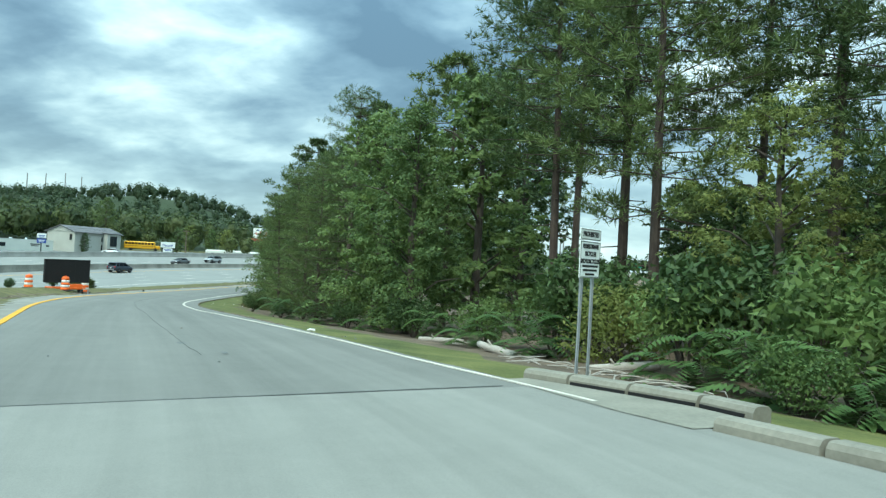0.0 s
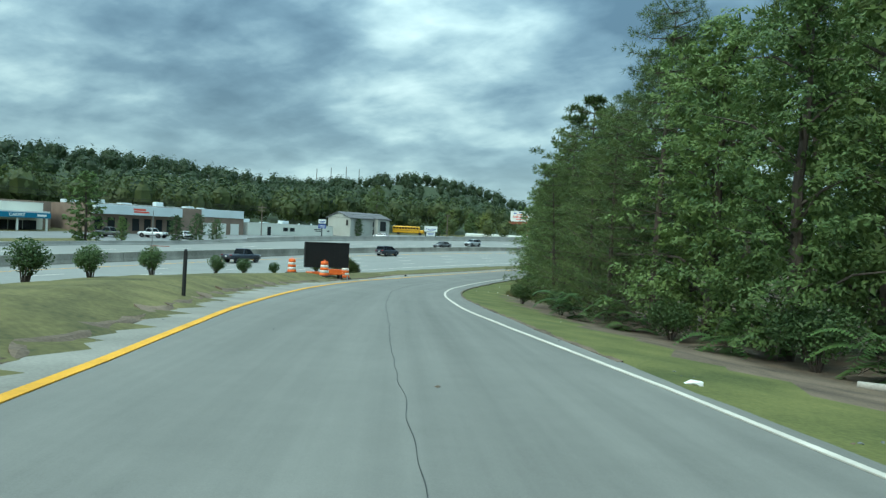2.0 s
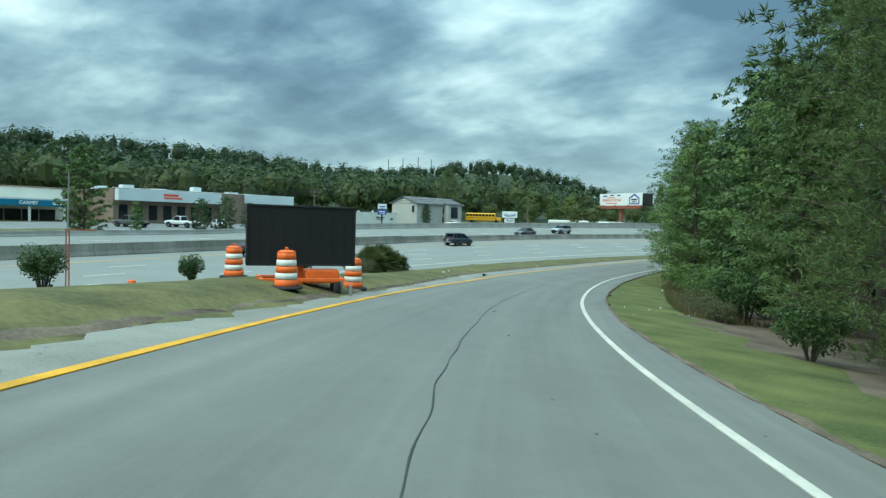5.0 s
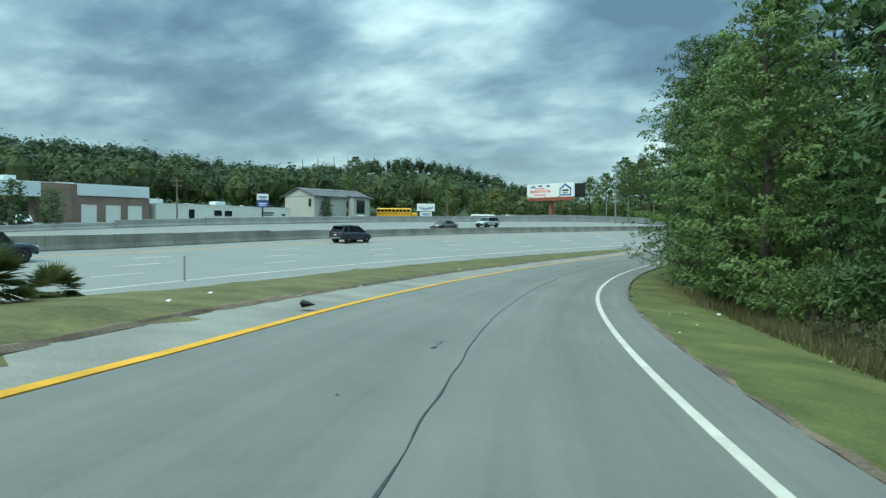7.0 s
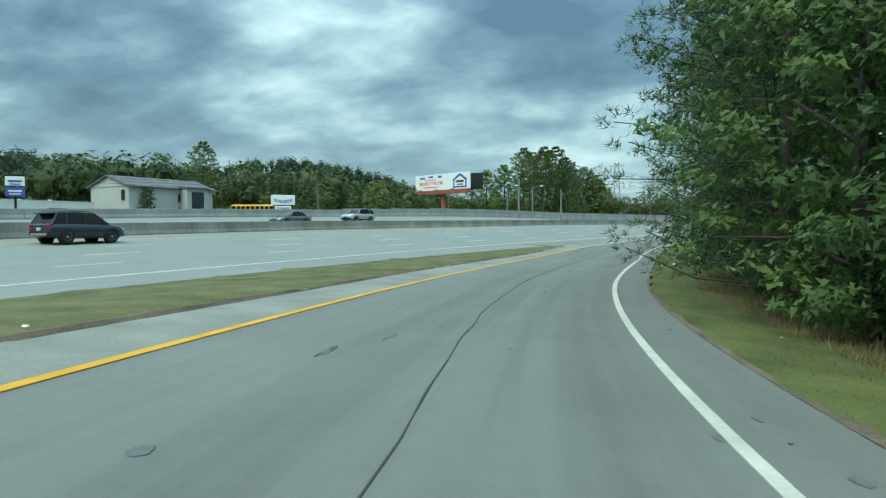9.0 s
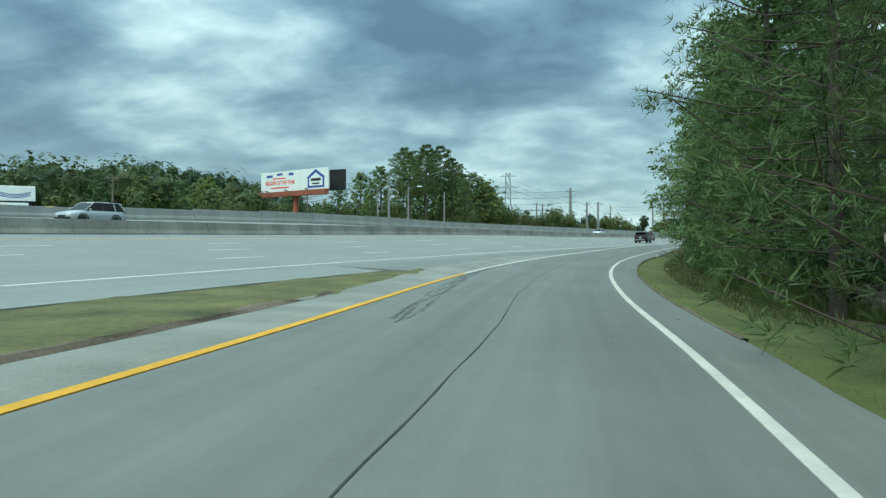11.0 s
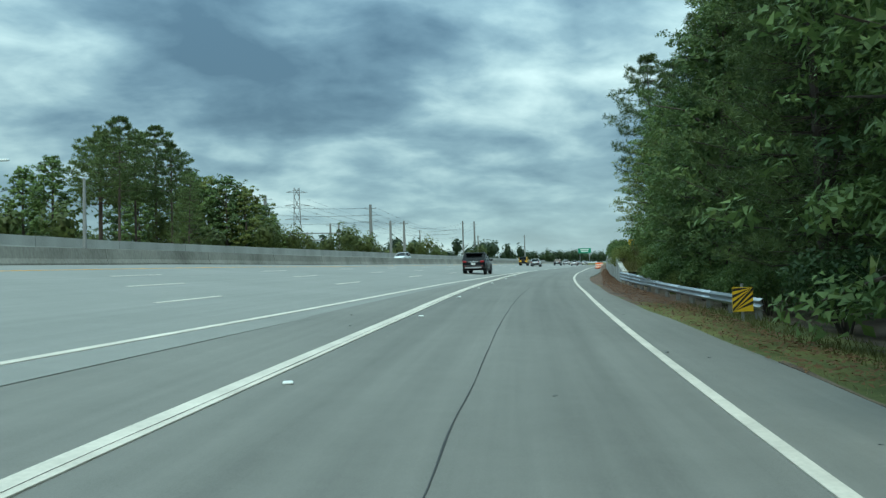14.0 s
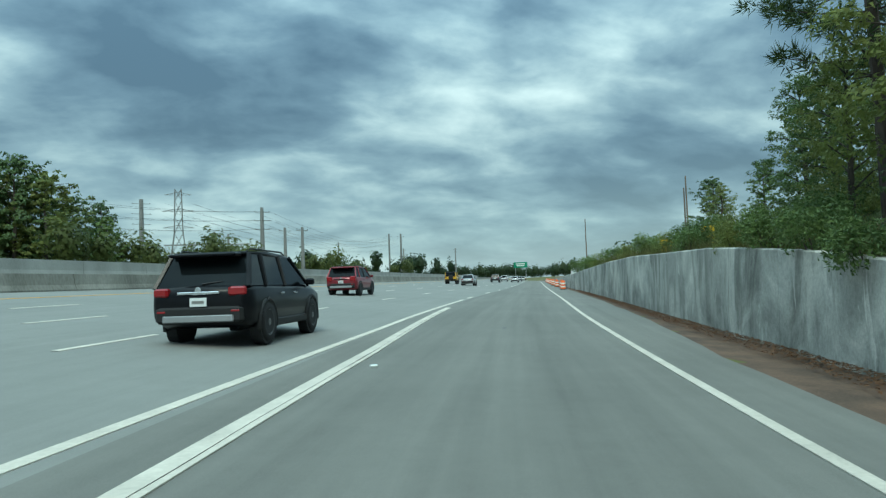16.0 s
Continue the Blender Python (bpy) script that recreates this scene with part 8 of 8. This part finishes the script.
def car(shape, colour, x, y, heading, label, z=None, plate=True, category="car"):
    m = pose(x, y, z, 0, 0, heading)
    key = (shape, colour)
    if key in CARS:
        c = copy_thing(CARS[key], m)
        c["label"] = label
        return c
    rings, (g0, g1, r0, r1, belt, top, gw, rw), wr, axles = SHAPES[shape]
    name = {"suv": "suv_car", "hatch": "hatchback_car", "sedan": "sedan_car", "pickup": "pickup_truck", "jeep": "offroad_car"}[shape]
    c = thing(name, label, category, m, "cars on the highway")
    col = PAINT[colour]
    part("body", Mesh().loft([ring(*r) for r in rings]), col, c, "", True)
    # glasshouse with a body-coloured roof and pillars
    base = [(-gw, g0), (gw, g0), (gw, g1), (-gw, g1)]
    roof = [(-rw, r0), (rw, r0), (rw, r1), (-rw, r1)]
    part("glasshouse", Mesh().add([(a, b, belt) for a, b in base] + [(a, b, top - 0.05) for a, b in roof], [(0, 1, 5, 4), (1, 2, 6, 5), (2, 3, 7, 6), (3, 0, 4, 7), (4, 5, 6, 7)]), CAR_GLASS, c, "dark tinted windows")
    part("roof", Mesh().loft([[(-rw * 0.96, r0 - 0.10, top - 0.06), (rw * 0.96, r0 - 0.10, top - 0.06), (rw * 0.9, r0 - 0.05, top), (-rw * 0.9, r0 - 0.05, top)], [(-rw * 1.03, (r0 + r1) / 2, top - 0.06), (rw * 1.03, (r0 + r1) / 2, top - 0.06), (rw * 0.92, (r0 + r1) / 2, top + 0.035), (-rw * 0.92, (r0 + r1) / 2, top + 0.035)], [(-rw, r1 + 0.03, top - 0.07), (rw, r1 + 0.03, top - 0.07), (rw * 0.92, r1, top - 0.01), (-rw * 0.92, r1, top - 0.01)]]), SIGN_BLACK if shape == "jeep" else col, c, "", True)
    for sx in (-1, 1):
        for yb, yt, wd in ((g1, r1, 0.035), (0.12 * g1 + 0.2 * g0, 0.15 * r1 + 0.2 * r0, 0.04), (g0 * 0.62, r0 * 0.70, 0.045), (g0, r0, 0.05)):
            part("pillar", Mesh().tube([(sx * (gw + 0.004), yb, belt - 0.02), (sx * (rw + 0.012), yt, top - 0.05)], [wd, wd * 0.9], 5), col if wd != 0.04 else SIGN_BLACK, c)
        mir = Mesh().box((sx * (gw + 0.16), g1 - 0.32, belt + 0.06), (0.20, 0.10, 0.14), 0, 0.03)
        part("mirror", mir, col, c)
        for yy in (-0.25, 0.55) if shape != "pickup" else (0.2, 0.75):
            part("door_handle", Mesh().box((sx * (rings[3][3] + 0.005), yy - 0.35, belt - 0.16), (0.03, 0.17, 0.035), 0, 0.01), CHROME if colour in ("red", "black") else col, c)
        part("sill", Mesh().box((sx * rings[3][3] * 0.955, 0, rings[3][1] + 0.06), (0.10, axles[1] - axles[0] - 2.2 * wr, 0.16), 0, 0.03), GREY_TRIM, c)
        for ya in axles:
            arch = [(sx * (rings[3][3] - 0.03), ya + (wr + 0.07) * math.cos(a), wr + (wr + 0.07) * math.sin(a)) for a in np.linspace(-0.25, math.pi + 0.25, 13)]
            part("wheel_arch", Mesh().tube(arch, [0.055] * 13, 6), GREY_TRIM, c)
            well = Mesh().lathe([(0.02, -0.10), (wr + 0.06, -0.10), (wr + 0.06, 0.105), (0.02, 0.105)], 18)
            ob = part("wheel_well", well, RUBBER, c)
            ob.matrix_basis = pose(sx * (rings[3][3] - 0.125), ya, wr, 0, 90, 0)
            wheel = new("wheel")
            wheel.parent = c
            wheel.matrix_basis = pose(sx * (rings[3][3] - 0.09), ya, wr, 0, 90 * sx, 0)
            part("tyre", Mesh().lathe([(wr * 0.62, -0.10), (wr * 0.93, -0.11), (wr, -0.06), (wr, 0.07), (wr * 0.93, 0.115), (wr * 0.64, 0.10)], 24), RUBBER, wheel, "", True)
            rim = Mesh().lathe([(wr * 0.62, 0.02), (wr * 0.66, 0.105), (wr * 0.60, 0.09), (wr * 0.58, 0.04), (0.02, 0.04)], 20)
            for k in range(5):
                a = 2 * math.pi * k / 5
                rim.box((wr * 0.32 * math.cos(a), wr * 0.32 * math.sin(a), 0.075), (wr * 0.6, 0.05, 0.03), a, 0.01)
            rim.lathe([(0.07, 0.06), (0.07, 0.10), (0.03, 0.105)], 10)
            part("rim", rim, SIGN_BLACK if colour == "red" else SILVER_TRIM if colour != "black" else PAINT["grey"], wheel)
    yr = rings[0][0]
    w = rings[1][3]
    zt = rings[1][2]
    part("rear_bumper", Mesh().box((0, yr + 0.04, rings[1][1] + 0.14), (w * 1.86, 0.16, 0.30), 0, 0.05), GREY_TRIM, c)
    if shape == "suv":
        part("skid_plate", Mesh().box((0, yr - 0.045, rings[1][1] + 0.07), (w * 1.5, 0.05, 0.13), 0, 0.02), SILVER_TRIM, c, "silver skid trim")
        part("spoiler", Mesh().box((0, r0 - 0.20, top - 0.06), (rw * 1.75, 0.34, 0.06), 0, 0.02), col, c)
        part("trim_bar", Mesh().box((0, yr - 0.005, zt - 0.10), (w * 0.9, 0.05, 0.05), 0, 0.01), CHROME if colour == "black" else GREY_TRIM, c)
        for sx in (-1, 1):
            part("roof_rail", Mesh().tube([(sx * rw * 0.9, r0 + 0.1, top), (sx * rw * 0.92, r0 + 0.25, top + 0.055), (sx * rw * 0.92, r1 - 0.3, top + 0.055), (sx * rw * 0.9, r1 - 0.1, top)], [0.018] * 4, 5), SIGN_BLACK, c)
        part("wiper", Mesh().tube([(0.0, yr + 0.13, belt + 0.05), (0.38, yr + 0.17, belt + 0.09)], [0.012, 0.008], 4), SIGN_BLACK, c)
    for sx in (-1, 1):
        tall = 0.34 if shape == "suv" and colour == "red" else 0.20 if shape == "suv" else 0.15
        part("tail_lamp", Mesh().box((sx * w * 0.80, yr + 0.05, zt - 0.08), (w * 0.36, 0.14, tall * 0.8), sx * 0.25, 0.03), LAMP_RED, c, "red tail lamp")
        part("headlamp", Mesh().box((sx * rings[-2][3] * 0.80, rings[-2][0] - 0.02, rings[-2][2] - 0.06), (0.34, 0.16, 0.12), -sx * 0.3, 0.03), LAMP_CLEAR, c, "clear headlamp")
        part("reflector", Mesh().box((sx * w * 0.78, yr - 0.03, rings[1][1] + 0.2), (0.16, 0.03, 0.04), 0, 0.008), LAMP_RED, c)
    if plate:
        part("number_plate", Mesh().box((0, yr - 0.02, zt - 0.26), (0.31, 0.025, 0.155), 0, 0.005), PLATE, c)
        part("plate_bar", Mesh().box((0, yr - 0.036, zt - 0.26), (0.22, 0.004, 0.05)), GREY_POLE, c)
        part("badge", Mesh().lathe([(0.06, 0), (0.06, 0.012), (0.03, 0.014)], 12), CHROME, c).matrix_basis = pose(0, yr - 0.01, zt - 0.05, 90, 0, 0)
    part("front_bumper", Mesh().box((0, rings[-1][0] - 0.06, rings[-1][1] - 0.02), (rings[-2][3] * 1.9, 0.16, 0.26), 0, 0.06), GREY_TRIM if shape in ("suv", "pickup", "jeep") else col, c)
    part("grille", Mesh().box((0, rings[-1][0] - 0.005, rings[-1][2] - 0.08), (rings[-1][3] * 1.1, 0.04, 0.16), 0, 0.02), SIGN_BLACK, c)
    if shape == "pickup":
        part("bed", Mesh().box((0, -1.65, 1.085), (1.66, 1.9, 0.06)), SIGN_BLACK, c)
    if shape == "jeep":
        ob = part("spare_wheel", Mesh().lathe([(0.1, -0.1), (0.36, -0.11), (0.39, 0), (0.36, 0.11), (0.1, 0.1)], 20), RUBBER, c)
        ob.matrix_basis = pose(0.1, yr - 0.13, 0.98, 90, 0, 0)
    CARS[key] = c
    return c


def on_highway(shape, colour, s, d, label, back=False):
    p, q = high_at(s, d), high_at(s + 2, d)
    head = math.degrees(math.atan2(-(q[0] - p[0]), q[1] - p[1])) + (180 if back else 0)
    car(shape, colour, p[0], p[1], head, label, float(p[2]) + 0.005)


def station_of(x, y):
    j, right = nearest(np.array([[x, y]]), EP, ET)
    return float(ES[j[0]]), float(-right[0])


def drive(shape, colour, x, y, label, lane=None):
    s, d = station_of(x, y)
    on_highway(shape, colour, s, d if lane is None else lane, label)


on_highway("suv", "black", 563.0, 1.9, "glossy black compact suv with dark wheels on the highway")
on_highway("suv", "red", 589.5, 6.9, "dark red compact suv with black trim on the highway")
on_highway("hatch", "silver", 640, 5.5, "silver hatchback on the pale highway")
on_highway("jeep", "yellow", 650, 9.1, "yellow boxy off-road car with a black top")
drive("suv", "navy", -55.4, 116.0, "dark blue large suv on the highway")
drive("pickup", "navy", -59.8, 81.5, "dark blue pickup truck on the highway")
for k, (shape, colour, s, d, lab) in enumerate((
    ("pickup", "grey", 700, 5.5, "dark pickup truck in the distant traffic"), ("sedan", "white", 722, 1.8, "white sedan in the distant traffic"), ("suv", "white", 746, 5.5, "white suv in the distant traffic"),
    ("sedan", "silver", 772, 1.8, "silver sedan in the distant traffic"), ("hatch", "silver", 800, 9.1, "silver hatchback in the distant traffic"), ("sedan", "grey", 826, 5.5, "grey sedan in the distant traffic"), ("suv", "white", 860, 1.8, "white suv in the distant traffic"),
)):
    on_highway(shape, colour, s, d, lab)
for shape, colour, s, d, lab in (("sedan", "grey", 474, 24, "dark sedan on the opposite carriageway"), ("suv", "silver", 488, 27, "silver wagon on the opposite carriageway"), ("suv", "white", 622, 27, "white suv on the opposite carriageway")):
    on_highway(shape, colour, s, d, lab, True)
for shape, colour, x, y, head, lab in (("pickup", "white", -101.0, 108.0, 100, "white pickup truck parked by the workshop"), ("pickup", "grey", -104.0, 101.0, 100, "grey pickup truck parked by the workshop"), ("sedan", "white", -97.0, 112.0, 60, "white sedan parked by the shops"), ("sedan", "grey", -112.0, 72.0, 80, "dark sedan parked by the shop"), ("hatch", "white", -87.0, 176.0, 100, "white car parked by the grey house")):
    car(shape, colour, x, y, head, lab, gz(x, y))


def school_bus(x, y, heading):
    b = thing("school_bus", "yellow school bus parked beyond the highway", "bus", pose(x, y, gz(x, y), 0, 0, heading))
    part("body", Mesh().box((0, 0, 1.75), (2.4, 9.0, 2.3), 0, 0.22), PAINT["bus"], b)
    part("hood", Mesh().box((0, 5.2, 1.15), (2.0, 1.6, 1.1), 0, 0.2), PAINT["bus"], b)
    for sx in (-1, 1):
        for k in range(9):
            part("window", Mesh().box((sx * 1.2, -3.9 + k * 0.95, 2.25), (0.03, 0.72, 0.62)), CAR_GLASS, b)
        part("rub_rail", Mesh().box((sx * 1.2, 0, 1.45), (0.05, 9.0, 0.10)), SIGN_BLACK, b)
        for ya in (-2.6, 4.6):
            ob = part("wheel", Mesh().lathe([(0.2, -0.13), (0.47, -0.13), (0.5, 0), (0.47, 0.13), (0.2, 0.13)], 20), RUBBER, b)
            ob.matrix_basis = pose(sx * 1.05, ya, 0.5, 0, 90, 0)


school_bus(-96.5, 214.0, -70)


def trailer(x, y, heading, length):
    t = thing("box_trailer", "long white box trailer parked beyond the highway", "trailer", pose(x, y, gz(x, y), 0, 0, heading), "parked trailers")
    part("box", Mesh().box((0, 0, 1.25), (2.4, length, 1.3), 0, 0.3), WHITE_WALL, t)
    for ya in (-length * 0.36, length * 0.36):
        for sx in (-1, 1):
            ob = part("wheel", Mesh().lathe([(0.2, -0.13), (0.47, -0.13), (0.5, 0), (0.47, 0.13), (0.2, 0.13)], 16), RUBBER, t)
            ob.matrix_basis = pose(sx * 1.05, ya, 0.5, 0, 90, 0)


trailer(-72.0, 222.0, -58, 12.0)
trailer(-62.0, 227.0, -60, 9.0)
